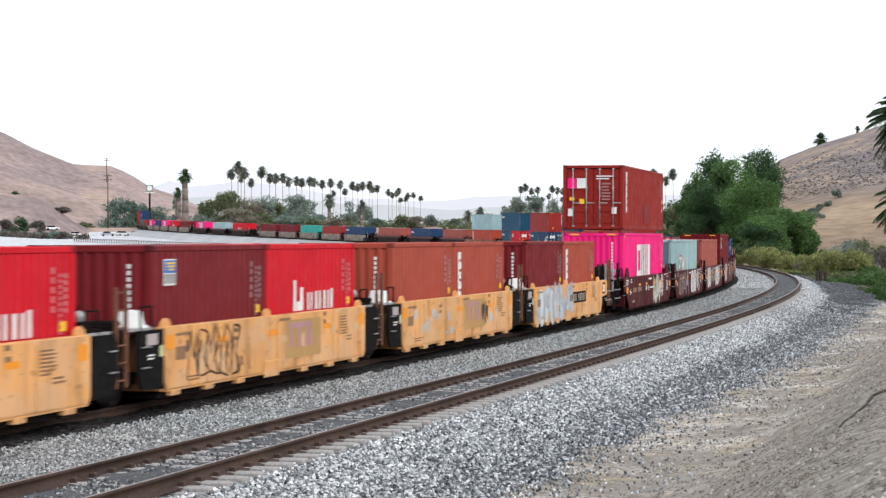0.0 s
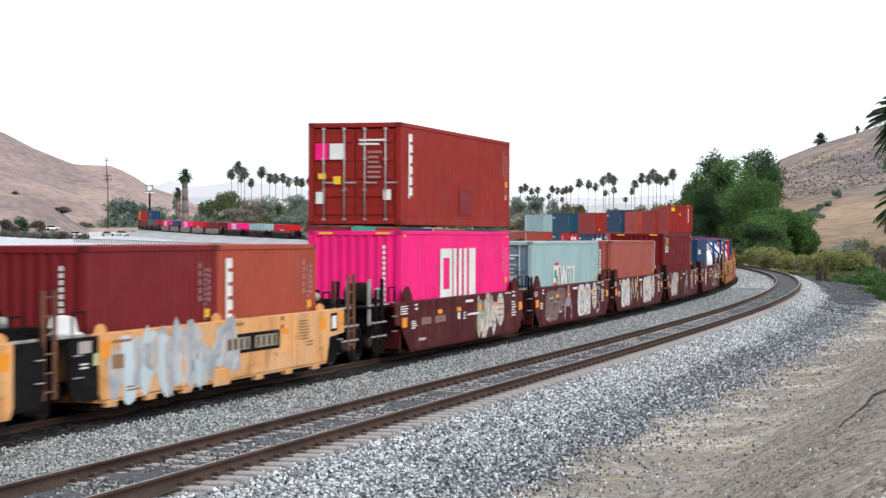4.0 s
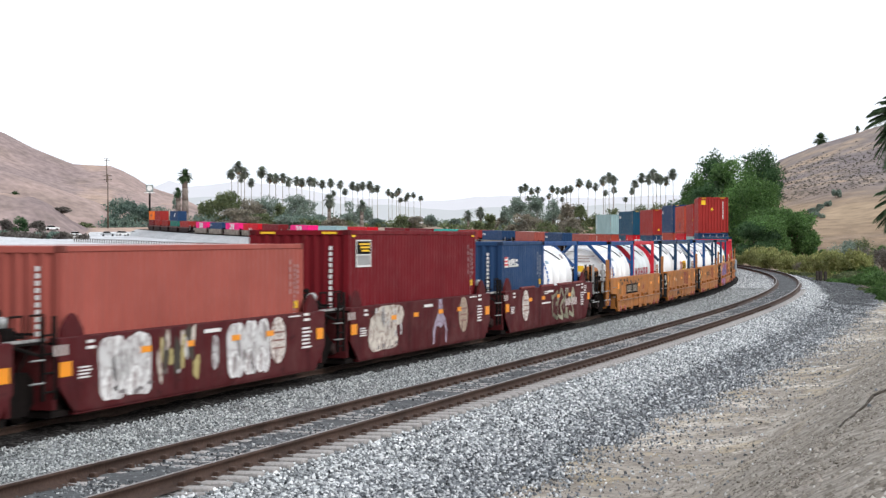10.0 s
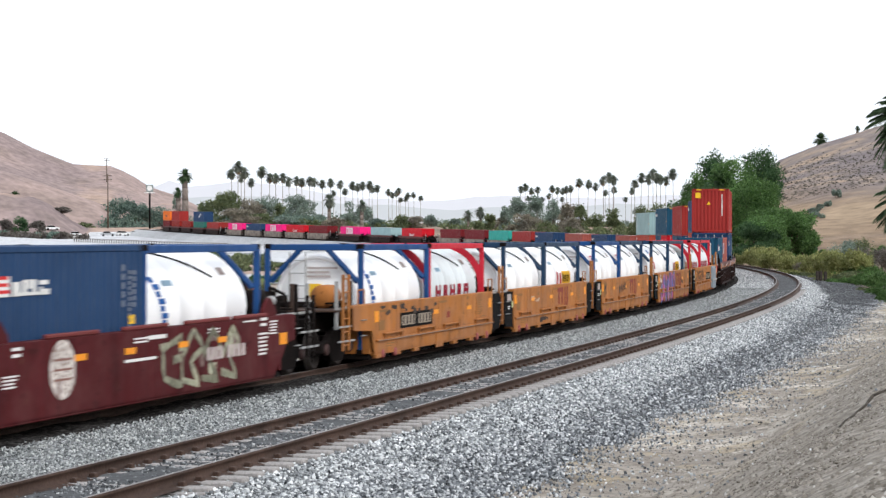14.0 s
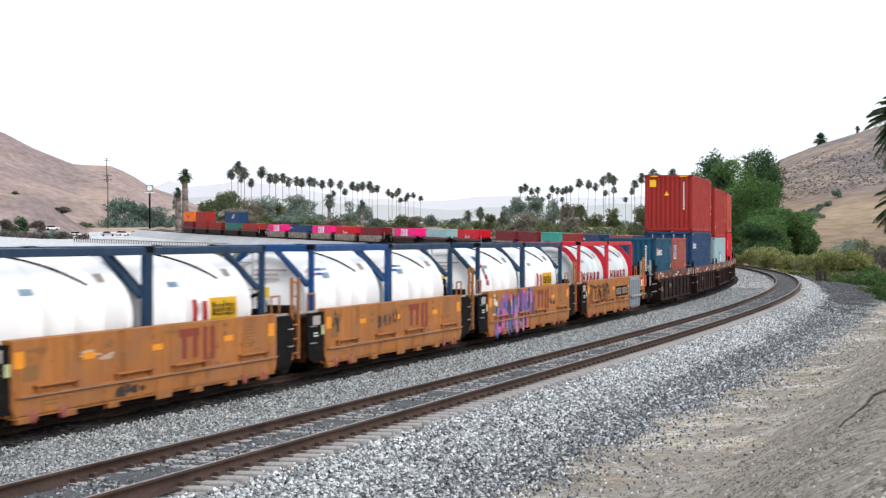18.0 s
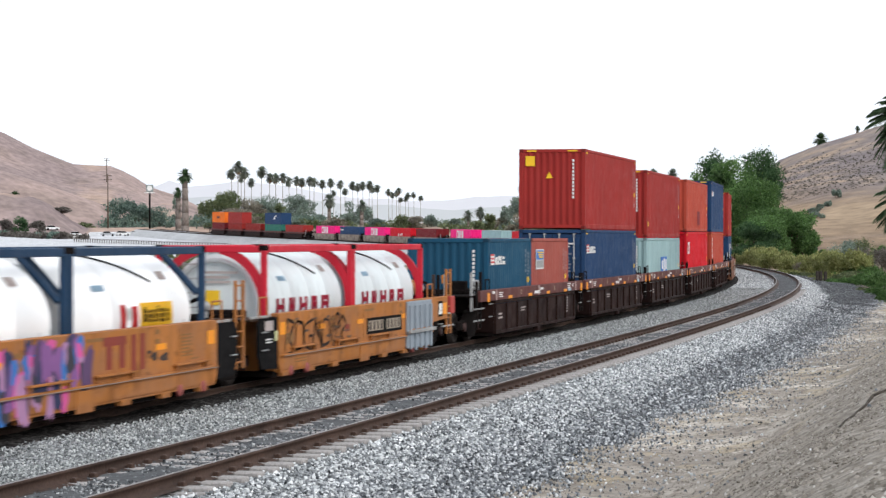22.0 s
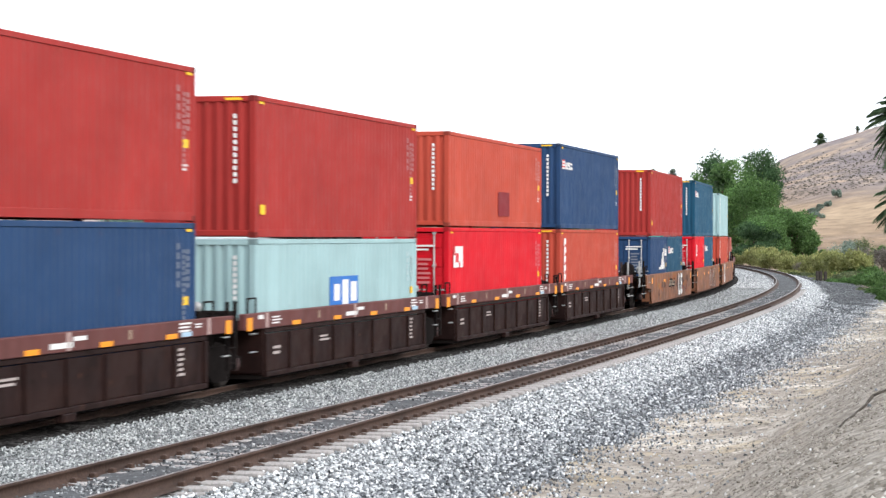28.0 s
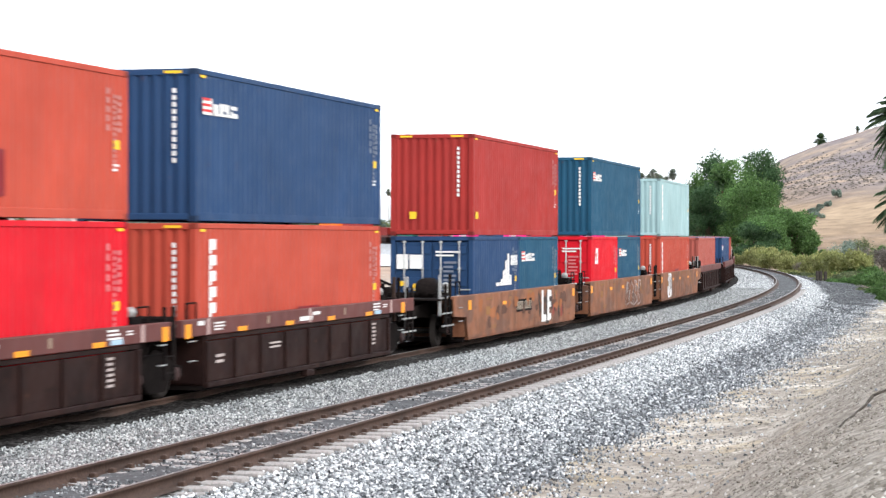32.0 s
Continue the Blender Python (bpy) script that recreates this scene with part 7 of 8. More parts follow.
def leaf_cloud(rng, blobs, count, leaf, droop=0.3):
    """Small leaves over lumps of a crown, thick near their surface, with gaps."""
    # each lump is itself a cluster of smaller tufts
    tufts = []
    for q, bl in enumerate(blobs):
        for i in range(16):
            e = rng.normal(size=3)
            e /= np.linalg.norm(e)
            k = rng.uniform(0.24, 0.44)
            tufts.append((*(np.array(bl[:3]) + e * np.array(bl[3:6]) * rng.uniform(0.55, 0.95)), bl[3] * k, bl[4] * k, bl[5] * k))
    blobs = list(blobs) + tufts
    vol = np.array([b[3] * b[4] * b[5] for b in blobs]) ** (2 / 3)
    which = rng.choice(len(blobs), count, p=vol / vol.sum())
    b = np.array(blobs)[which]
    d = rng.normal(size=(count, 3))
    d /= np.linalg.norm(d, axis=1, keepdims=True)
    rad = 1.0 - 0.55 * rng.random((count, 1)) ** 2.2
    lump = 1 + 0.22 * np.sin(d[:, :1] * 7 + which[:, None]) * np.cos(d[:, 1:2] * 6 + 2 * which[:, None]) + 0.14 * np.sin(d[:, 2:3] * 13 + which[:, None])
    c = b[:, :3] + d * b[:, 3:6] * rad * lump
    u = rng.normal(size=(count, 3)) + d * 0.4
    u[:, 2] -= droop
    u /= np.linalg.norm(u, axis=1, keepdims=True)
    w = np.cross(u, rng.normal(size=(count, 3)))
    w /= np.linalg.norm(w, axis=1, keepdims=True)
    L = leaf * rng.uniform(0.6, 1.5, (count, 1))
    v = np.stack([c - u * L * 0.5, c + w * L * 0.32, c + u * L * 0.6, c - w * L * 0.32], 1)
    return v.reshape(-1, 3), np.arange(count * 4).reshape(-1, 4)


def tree(name, label, x, y, height, width, mat, seed, count=2500, leaf=0.45, lumps=9, low=0.2, depth=None, category="tree"):
    """A trunk with limbs and a crown of small leaves in uneven lumps."""
    rng = np.random.default_rng(seed)
    z = float(ground_z(x, y)[0]) - 0.1
    ob = thing(name, label, category, m=pose(x, y, z))
    depth = depth or width
    bm = bmesh.new()
    fork = height * max(0.15, low)
    r0 = 0.022 * height + 0.05
    tube(bm, (0, 0, -0.2), (0.1, 0, fork), r0, 9, r0 * 0.7)
    blobs = []
    for i in range(lumps):
        a = 2.4 * i + rng.uniform(-0.4, 0.4)
        f = math.sqrt((i + 0.4) / lumps)
        zz = height * (low + (0.96 - low) * rng.uniform(0.12, 0.86) * (1.06 - 0.26 * f))
        bx, by = math.cos(a) * f * width * 0.36, math.sin(a) * f * depth * 0.36
        r = rng.uniform(0.15, 0.24)
        blobs.append((bx, by, zz, width * r, depth * r, height * r * rng.uniform(0.55, 0.85)))
        tube(bm, (0.1, 0, fork * rng.uniform(0.8, 1.0)), (bx * 0.8, by * 0.8, zz), r0 * 0.42, 6, r0 * 0.12)
    blobs.append((0, 0, height * 0.76, width * 0.3, depth * 0.3, height * 0.2))
    part("trunk", bm, BARK, ob)
    v, f = leaf_cloud(rng, blobs, count, leaf)
    v[:, 2] = np.maximum(v[:, 2], 0.05)
    part("crown", bulk("crown", v, f, None), mat, ob, "leafy crown")
    return ob


def place(px, dist):
    """A place on the ground by its bearing and distance from the camera."""
    return (px - 784) / 3866 * dist, dist


def tree_at(px, dist, top, wide, label, mat, seed, **kw):
    x, y = place(px, dist)
    zb = float(ground_z(x, y)[0])
    h = max(2.2, 3.5 + (390 - top) / 3866 * dist - zb)
    return tree(kw.pop("name", "tree"), label, x, y, h, wide / 3866 * dist, mat, seed, **kw)


# the green clump beyond the curve
tree_at(1345, 372, 254, 105, "tall green broadleaf tree in the clump beyond the curve", LEAF_DARK, 1, count=20000, leaf=0.30, lumps=13)
tree_at(1262, 366, 262, 92, "tall dark green tree in the clump beyond the curve", LEAF_DARK, 2, count=20000, leaf=0.30, lumps=13)
tree_at(1300, 350, 268, 110, "green broadleaf tree in the clump beyond the curve", LEAF_GREEN, 3, count=20000, leaf=0.28, lumps=12)
tree_at(1335, 338, 302, 130, "bright green leafy tree standing before darker trees", LEAF_GREEN, 4, count=26000, leaf=0.26, lumps=14, low=0.08)
tree_at(1370, 330, 362, 120, "low dense green tree at the foot of the clump", LEAF_GREEN, 5, count=20000, leaf=0.26, lumps=12, low=0.03)
tree_at(1418, 334, 378, 58, "small dark green tree at the edge of the clump", LEAF_DARK, 6, count=9000, leaf=0.26, lumps=8, low=0.03)
tree_at(1398, 328, 366, 92, "rounded green tree at the edge of the clump", LEAF_GREEN, 15, count=12000, leaf=0.26, lumps=12, low=0.02)
tree_at(1350, 322, 372, 110, "low rounded green tree behind the tracks", LEAF_GREEN, 16, count=12000, leaf=0.26, lumps=12, low=0.02)
tree_at(1420, 331, 369, 74, "rounded green tree at the clump's foot", LEAF_GREEN, 17, count=14000, leaf=0.24, lumps=12, low=0.02)
tree_at(1330, 318, 392, 100, "dark green tree low behind the tracks", LEAF_DARK, 7, count=12000, leaf=0.26, lumps=10, low=0.02)
tree_at(1218, 392, 340, 70, "dark green tree behind the train", LEAF_DARK, 8, count=9000, leaf=0.3, lumps=9, low=0.05)
tree_at(1250, 378, 330, 90, "dark green tree behind the train", LEAF_DARK, 9, count=10000, leaf=0.3, lumps=10, low=0.05)
tree_at(1284, 356, 278, 66, "dark green tree in the middle of the clump", LEAF_DARK, 11, count=16000, leaf=0.26, lumps=12, low=0.1)
tree_at(1252, 346, 318, 84, "rounded dark green tree before the clump", LEAF_DARK, 12, count=16000, leaf=0.26, lumps=13, low=0.04)
tree_at(1232, 362, 292, 56, "green tree at the clump's edge", LEAF_GREEN, 13, count=12000, leaf=0.26, lumps=12, low=0.08)
tree_at(1205, 470, 352, 60, "olive green tree far behind the train", LEAF_OLIVE, 10, count=2500, leaf=0.5, lumps=8)


def bush(px, dist, wide, high, label, mat, seed, count=1500, leaf=0.22, name="bush", upright=False):
    """A low plant: many stems from the ground under lumps of leaves."""
    rng = np.random.default_rng(seed)
    x, y = place(px, dist)
    z = float(ground_z(x, y)[0])
    ob = thing(name, label, "bush", "bushes beside the railway", pose(x, y, z - 0.05))
    bm = bmesh.new()
    blobs = []
    for i in range(7):
        bx, by = rng.uniform(-0.36, 0.36) * wide, rng.uniform(-0.3, 0.3) * wide
        zz = high * rng.uniform(0.3, 0.72)
        blobs.append((bx, by, zz, wide * 0.2, wide * 0.2, high * 0.32))
        tube(bm, (bx * 0.4, by * 0.4, -0.1), (bx, by, zz + high * 0.1), 0.03, 5, 0.01)
    part("woody_base", bm, BARK, ob)
    v, f = leaf_cloud(rng, blobs, count, leaf, -0.9 if upright else 0.2)
    v[:, 2] = np.maximum(v[:, 2], 0.02)
    part("leaves", bulk("leaves", v, f, None), mat, ob)
    return ob


REED = "yellow-green reedy bush growing beside the track"
GREEN_BUSH = "dense dark green bush beside the gravel verge"
rb = random.Random(12)
for i in range(13):
    px = 1322 + i * 15.5 + rb.uniform(-4, 4)
    bush(px, 285 - i * 6.5 + rb.uniform(-6, 6), rb.uniform(3.2, 4.6), rb.uniform(1.9, 3.0), REED, LEAF_REED, 100 + i, 5200, 0.17, upright=True)
for i in range(9):
    bush(1350 + i * 17 + rb.uniform(-5, 5), 236 - i * 5 + rb.uniform(-4, 4), rb.uniform(2.0, 3.0), rb.uniform(0.7, 1.15), "green and yellow bush at the ballast's edge", rb.choice([LEAF_REED, LEAF_OLIVE, LEAF_GREEN]), 130 + i, 3600, 0.14, upright=True)
for px, d, w, h in ((1455, 190, 1.8, 1.0), (1478, 186, 2.2, 1.1), (1503, 192, 2.8, 1.3), (1522, 184, 2.6, 1.3), (1546, 178, 3.0, 1.5), (1572, 172, 3.4, 1.8), (1535, 160, 1.6, 0.9), (1556, 152, 2.0, 1.2), (1582, 144, 2.6, 1.6),
                    (1568, 136, 1.6, 0.9), (1598, 165, 4.0, 2.2), (1492, 208, 3.0, 1.4), (1530, 207, 3.4, 1.7)):
    bush(px, d, w, h * 0.8, GREEN_BUSH, (LEAF_GREEN, LEAF_DARK, LEAF_GREEN, LEAF_OLIVE)[px % 4], 160 + px, 5200, 0.12)
for px, d, w, h, m, lab in ((1500, 262, 5.0, 4.2, LEAF_GREY, "pale grey-green shrub on the slope"), (1530, 268, 4.6, 5.0, LEAF_OLIVE, "olive shrub on the dry slope"), (1548, 250, 6.0, 3.4, TWIG_GREY, "bare grey shrub with tangled twigs"),
                            (1520, 240, 5.0, 2.6, TWIG_GREY, "bare grey shrub with tangled twigs"), (1575, 245, 6.0, 3.4, TWIG_GREY, "bare grey shrub with tangled twigs"), (1470, 300, 4.0, 2.6, LEAF_OLIVE, "olive shrub on the dry slope"),
                            (1448, 330, 3.6, 2.6, LEAF_GREEN, "green shrub at the hill's foot"), (1425, 345, 4.0, 2.4, LEAF_GREY, "pale grey-green shrub on the slope"), (1562, 275, 5.0, 3.6, LEAF_GREEN, "green shrub at the hill's foot"),
                            (1512, 300, 3.4, 3.6, LEAF_GREY, "pale grey-green shrub on the slope"), (1440, 235, 4.2, 1.6, LEAF_DUN, "dry straw-coloured bush beside the track")):
    bush(px, d, w, h * 0.85, lab, m, 260 + px, 4200, 0.15)
for i in range(16):
    px, d = 20 + i * 33 + rb.uniform(-9, 9), rb.uniform(262, 335)
    bush(px, d, rb.uniform(3, 5), rb.uniform(0.7, 1.1), "green shrub on the sandy ground inside the curve", rb.choice([LEAF_GREEN, LEAF_OLIVE, LEAF_OLIVE]), 500 + i, 900, 0.4)
for i in range(10):
    bush(30 + i * 55 + rb.uniform(-9, 9), rb.uniform(165, 200), rb.uniform(2.5, 4), rb.uniform(0.6, 1.0), "green grass clump inside the curve", LEAF_GREEN, 520 + i, 700, 0.3, "grass_clump", True)
for px, d, w, h in ((1482, 492, 2.4, 2.6), (1462, 480, 2.2, 2.0), (1446, 462, 3.0, 1.8), (1440, 470, 2.4, 2.0), (1453, 476, 2.0, 1.6)):
    bush(px, d, w, h * 0.7, "scrub oak on the hillside, greyed with painted haze", LEAF_GREY, 300 + px, 2400, 0.3, "hill_shrub")


def scrub(name, count, az, dist, size, mat, label, seed):
    """Low scrub scattered over a hillside."""
    rng = np.random.default_rng(seed)
    d = rng.uniform(dist[0], dist[1], count)
    p = rng.uniform(az[0], az[1], count)
    x, y = (p - 784) / 3866 * d, d
    keep = fractal(x, y, 45.0, 5.0) + 0.5 * rng.normal(size=count) > 0.15
    x, y, d = x[keep], y[keep], d[keep]
    z = ground_z(x, y)
    vs = []
    for xi, yi, zi in zip(x, y, z):
        s = size * rng.uniform(0.5, 1.5)
        n = 14
        c = np.array((xi, yi, zi)) + rng.normal(size=(n, 3)) * np.array((s * 0.5, s * 0.5, s * 0.22)) + np.array((0, 0, s * 0.25))
        u, w = rng.normal(size=(n, 3)), rng.normal(size=(n, 3))
        u, w = u / np.linalg.norm(u, axis=1, keepdims=True) * s * 0.42, w / np.linalg.norm(w, axis=1, keepdims=True) * s * 0.42
        vs.append(np.stack([c - u, c + w, c + u, c - w], 1).reshape(-1, 3))
    v = np.concatenate(vs)
    tagged(new(name, bulk(name, v, np.arange(len(v)).reshape(-1, 4), mat)), label, "scrub", kind="stuff")


scrub("hillside_scrub", 3800, (1330, 1640), (505, 650), 0.24, TWIG_GREY, "grey-brown scrub scattered over the hillside", 21)
scrub("valley_scrub", 900, (1380, 1640), (215, 420), 0.2, LEAF_DUN, "dry tufts and low scrub on the tan slope", 22)


# ---- palms ----
def frond_fan(rng, n, r, up, mat_droop, width):
    """Long narrow fronds that arch out of one point."""
    vs, fs = [], []
    for i in range(n):
        a = rng.uniform(0, 2 * math.pi)
        e = rng.uniform(up[0], up[1])
        length = r * rng.uniform(0.8, 1.15)
        k = 5
        d = np.array((math.cos(a), math.sin(a)))
        side = np.array((-d[1], d[0], 0.0))
        base = len(vs)
        for j in range(k + 1):
            t = j / k
            out, rise = length * t * math.cos(e), length * t * math.sin(e) - mat_droop * length * t * t
            w = width * (0.35 + 1.3 * t) * (1 - t ** 3) + 0.01
            c = np.array((d[0] * out, d[1] * out, rise))
            vs += [c - side * w, c + side * w - np.array((0, 0, 0.25 * w))]
        for j in range(k):
            b = base + 2 * j
            fs.append((b, b + 1, b + 3, b + 2))
    return np.array(vs), np.array(fs)


def feather(rng, n, r, up, droop, leaflets=22):
    """Palm fronds with leaflets, for a palm close by."""
    vs, fs = [], []
    for i in range(n):
        a, e = rng.uniform(0, 2 * math.pi), rng.uniform(up[0], up[1])
        length = r * rng.uniform(0.85, 1.12)
        d = np.array((math.cos(a), math.sin(a), 0.0))
        side = np.array((-d[1], d[0], 0.0))

        def point(t):
            return d * length * t * math.cos(e) + np.array((0, 0, length * t * math.sin(e) - droop * length * t * t))
        for j in range(leaflets):
            t = 0.12 + 0.88 * j / leaflets
            p, fwd = point(t), point(min(1.0, t + 0.05)) - point(t - 0.05)
            fwd = fwd / np.linalg.norm(fwd)
            ll = length * 0.36 * (1 - (t - 0.45) ** 2 * 1.9)
            for sg in (-1, 1):
                q = p + (side * sg * 0.75 + fwd * 0.75) * ll + np.array((0, 0, -0.35 * ll))
                w = fwd * 0.035
                b = len(vs)
                vs += [p - w, q, p + w, (p + q) / 2 + np.array((0, 0, 0.06))]
                fs.append((b, b + 1, b + 2, b + 3))
    return np.array(vs), np.array(fs)


def palm_parts(seed, height, crown, mat, skirt, trunk_r):
    """Trunk, crown and skirt meshes for a fan palm of that height."""
    rng = np.random.default_rng(seed)
    bm = bmesh.new()
    lean = rng.normal(size=2) * 0.012 * height
    last = Vector((0, 0, -0.5))
    for i in range(1, 6):
        t = i / 5
        p = Vector((lean[0] * t * t, lean[1] * t * t, height * t))
        tube(bm, last, p, trunk_r * (1.25 - 0.5 * (t - 0.2)), 7, trunk_r * (1.25 - 0.5 * t))
        last = p
    trunk = done(bm, "trunk")
    v, f = frond_fan(rng, 110, crown, (-1.0, 1.45), 0.30, crown * 0.14)
    v = v + np.array((lean[0], lean[1], height))
    top = bulk("crown", v, f, None)
    v, f = frond_fan(rng, 40, crown * 1.0, (-1.5, -1.0), 0.05, crown * 0.12)
    v = v + np.array((lean[0], lean[1], height - 0.1 * crown))
    dead = bulk("skirt", v, f, None) if skirt else None
    return trunk, top, dead


PALM_KINDS = [palm_parts(40 + i, 22.0, 2.5, None, True, 0.15) for i in range(4)]


def palm(px, top, seed, high=22.0, group="row of tall fan palms"):
    """A tall fan palm whose crown stands at that bearing and height of view."""
    rng = random.Random(seed)
    dist = max(660.0, (high - 2.0) * 3866 / (390 - top))
    dist = min(dist, 1650.0)
    x, y = place(px, dist)
    z = float(ground_z(x, y)[0])
    k = (3.5 + (390 - top) / 3866 * dist - z) / 22.0
    kind = PALM_KINDS[rng.randrange(4)]
    ob = thing("palm_tree", "tall slender fan palm with a small round crown", "palm tree", group, pose(x, y, z, 0, 0, rng.uniform(0, 360)))
    ob.scale = (1.15, 1.15, k)
    part("trunk", kind[0], PALM_BARK, ob)
    part("crown", kind[1], PALM_HAZED, ob, "green palm fronds paled with painted haze")
    if kind[2]:
        part("skirt", kind[2], DEAD_FROND if rng.random() < 0.3 else PALM_HAZED, ob, "hanging dead fronds")


ROW_A = ((411, 306), (421, 294), (427, 312), (433, 304), (445, 321), (462, 302), (477, 313), (488, 314), (500, 313), (512, 320), (525, 318), (535, 321), (548, 319), (556, 321), (571, 324), (584, 322))
ROW_B = ((590, 341), (603, 325), (611, 338), (625, 327), (634, 330), (643, 327), (653, 326), (659, 333), (668, 332), (688, 339), (694, 344), (702, 342), (706, 337), (708, 353), (718, 351), (723, 345), (733, 344), (744, 350))
ROW_C = ((921, 334), (929, 330), (941, 337), (951, 335), (978, 333), (987, 336), (996, 337), (1003, 334), (1010, 333), (1024, 322), (1040, 324), (1053, 329), (1068, 318), (1078, 312), (1085, 317), (1071, 340), (1086, 335))
ROW_D = ((1107, 352), (1117, 337), (1123, 324), (1134, 313), (1147, 316), (1156, 306), (1162, 313), (1169, 316), (1178, 318), (1192, 306), (935, 350), (960, 352), (972, 346), (994, 352))
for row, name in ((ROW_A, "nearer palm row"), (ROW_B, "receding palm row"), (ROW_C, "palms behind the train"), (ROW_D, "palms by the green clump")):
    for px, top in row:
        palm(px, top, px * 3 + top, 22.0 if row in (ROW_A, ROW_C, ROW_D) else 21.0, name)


def stout_palm(px, dist, top, crown, mat, trunk_r, label, seed, skirt_mat):
    """A thick palm with a ragged skirt of dead fronds."""
    x, y = place(px, dist)
    z = float(ground_z(x, y)[0])
    h = 3.5 + (390 - top) / 3866 * dist - z - crown * 0.5
    tr, cr, sk = palm_parts(seed, h, crown, mat, True, trunk_r)
    ob = thing("palm_tree", label, "palm tree", m=pose(x, y, z))
    part("trunk", tr, rough_mat("shaggy_palm_trunk", [(0.3, (0.14, 0.115, 0.10)), (0.7, (0.25, 0.21, 0.185))], 1.2, 0.9, 0.0, None, 5.0, 0.08), ob)
    part("crown", cr, mat, ob, "palm fronds")
    if trunk_r > 0.8:
        # old fronds hang all the way down the trunk
        rng = np.random.default_rng(seed)
        layers = [frond_fan(rng, 34, 2.3, (-1.5, -1.05), 0.02, 0.3) for i in range(6)]
        v = np.concatenate([q[0] + np.array((0, 0, h * (0.97 - 0.13 * i))) for i, q in enumerate(layers)])
        f = np.concatenate([q[1] + sum(len(r[0]) for r in layers[:i]) for i, q in enumerate(layers)])
        sk = bulk("skirt", v, f, None)
        skirt_mat = TWIG_GREY
    part("skirt", sk, skirt_mat, ob, "hanging dead fronds")


stout_palm(316, 655, 334, 1.8, PALM_LEAF, 0.85, "shorter palm with a shaggy trunk beside a taller one", 60, DEAD_FROND)
stout_palm(328, 640, 302, 2.6, PALM_LEAF, 1.0, "stout palm with a thick shaggy trunk", 61, DEAD_FROND)
stout_palm(583, 700, 346, 2.6, PALM_HAZED, 0.6, "short fan palm with a shaggy crown", 62, PALM_HAZED)
stout_palm(640, 700, 356, 2.2, PALM_HAZED, 0.6, "short fan palm with a shaggy crown", 63, PALM_HAZED)
stout_palm(829, 760, 374, 2.2, PALM_HAZED, 0.4, "short fan palm with a shaggy crown", 64, PALM_HAZED)
stout_palm(851, 740, 368, 2.4, PALM_HAZED, 0.5, "short fan palm with a shaggy crown", 65, PALM_HAZED)
stout_palm(1271, 350, 308, 2.4, PALM_LEAF, 0.5, "palm with brown dead fronds among green trees", 66, DEAD_FROND)
stout_palm(1452, 628, 238, 2.6, PALM_LEAF, 0.5, "fan palm standing on the hill's crest", 67, PALM_LEAF)
stout_palm(1517, 640, 224, 1.0, PALM_LEAF, 0.4, "small palm standing on the hill's crest", 68, PALM_LEAF)
stout_palm(26, 700, 340, 2.2, PALM_LEAF, 0.5, "dark palm at the foot of the hill", 69, PALM_LEAF)
stout_palm(11, 690, 362, 2.4, PALM_LEAF, 0.6, "dark palm at the foot of the hill", 70, PALM_LEAF)


def edge_palms():
    """Two feathery palms close to the bank; one stands taller."""
    for px, dist, zc, r, n, seed, lab in ((1618, 96, 8.2, 2.0, 120, 71, "tall palm with dark green drooping fronds beside the bank"), (1619, 92, 4.6, 1.7, 70, 72, "lower palm with dark green drooping fronds beside the bank")):
        x, y = place(px, dist)
        z = float(ground_z(x, y)[0])
        rng = np.random.default_rng(seed)
        ob = thing("palm_tree", lab, "palm tree", "palms beside the bank", pose(x, y, z))
        bm = bmesh.new()
        h = zc - z
        for i in range(6):
            tube(bm, (0, 0, h * i / 6 - 0.1), (0, 0, h * (i + 1) / 6), 0.30 - 0.02 * i, 10, 0.29 - 0.02 * i)
        part("trunk", bm, PALM_BARK, ob)
        v, f = feather(rng, n, r, (-1.1, 1.2), 0.45, 26)
        part("crown", bulk("crown", v + np.array((0, 0, h)), f, None), PALM_LEAF, ob, "dark green fronds")
        v, f = frond_fan(rng, 24, r * 0.7, (-1.5, -1.0), 0.02, 0.12)
        part("skirt", bulk("skirt", v + np.array((0, 0, h - 0.2)), f, None), DEAD_FROND, ob, "hanging dead fronds")


edge_palms()


def far_woods(name, count, az, dist, high, mat, label, seed, leaf=0.75):
    """A low belt of mixed scrub and trees too far off to tell apart."""
    rng = np.random.default_rng(seed)
    d = rng.uniform(dist[0], dist[1], count)
    p = rng.uniform(az[0], az[1], count)
    x, y = (p - 784) / 3866 * d, d
    z = ground_z(x, y)
    vs = []
    for xi, yi, zi in zip(x, y, z):
        h = high * rng.uniform(0.4, 1.2)
        v, _ = leaf_cloud(rng, [(xi + rng.normal() * h * 0.4, yi, zi + h * 0.45, h * 0.75, h * 0.7, h * 0.5)], 130, leaf)
        vs.append(v)
    v = np.concatenate(vs)
    tagged(new(name, bulk(name, v, np.arange(len(v)).reshape(-1, 4), mat)), label, "woods", kind="stuff")


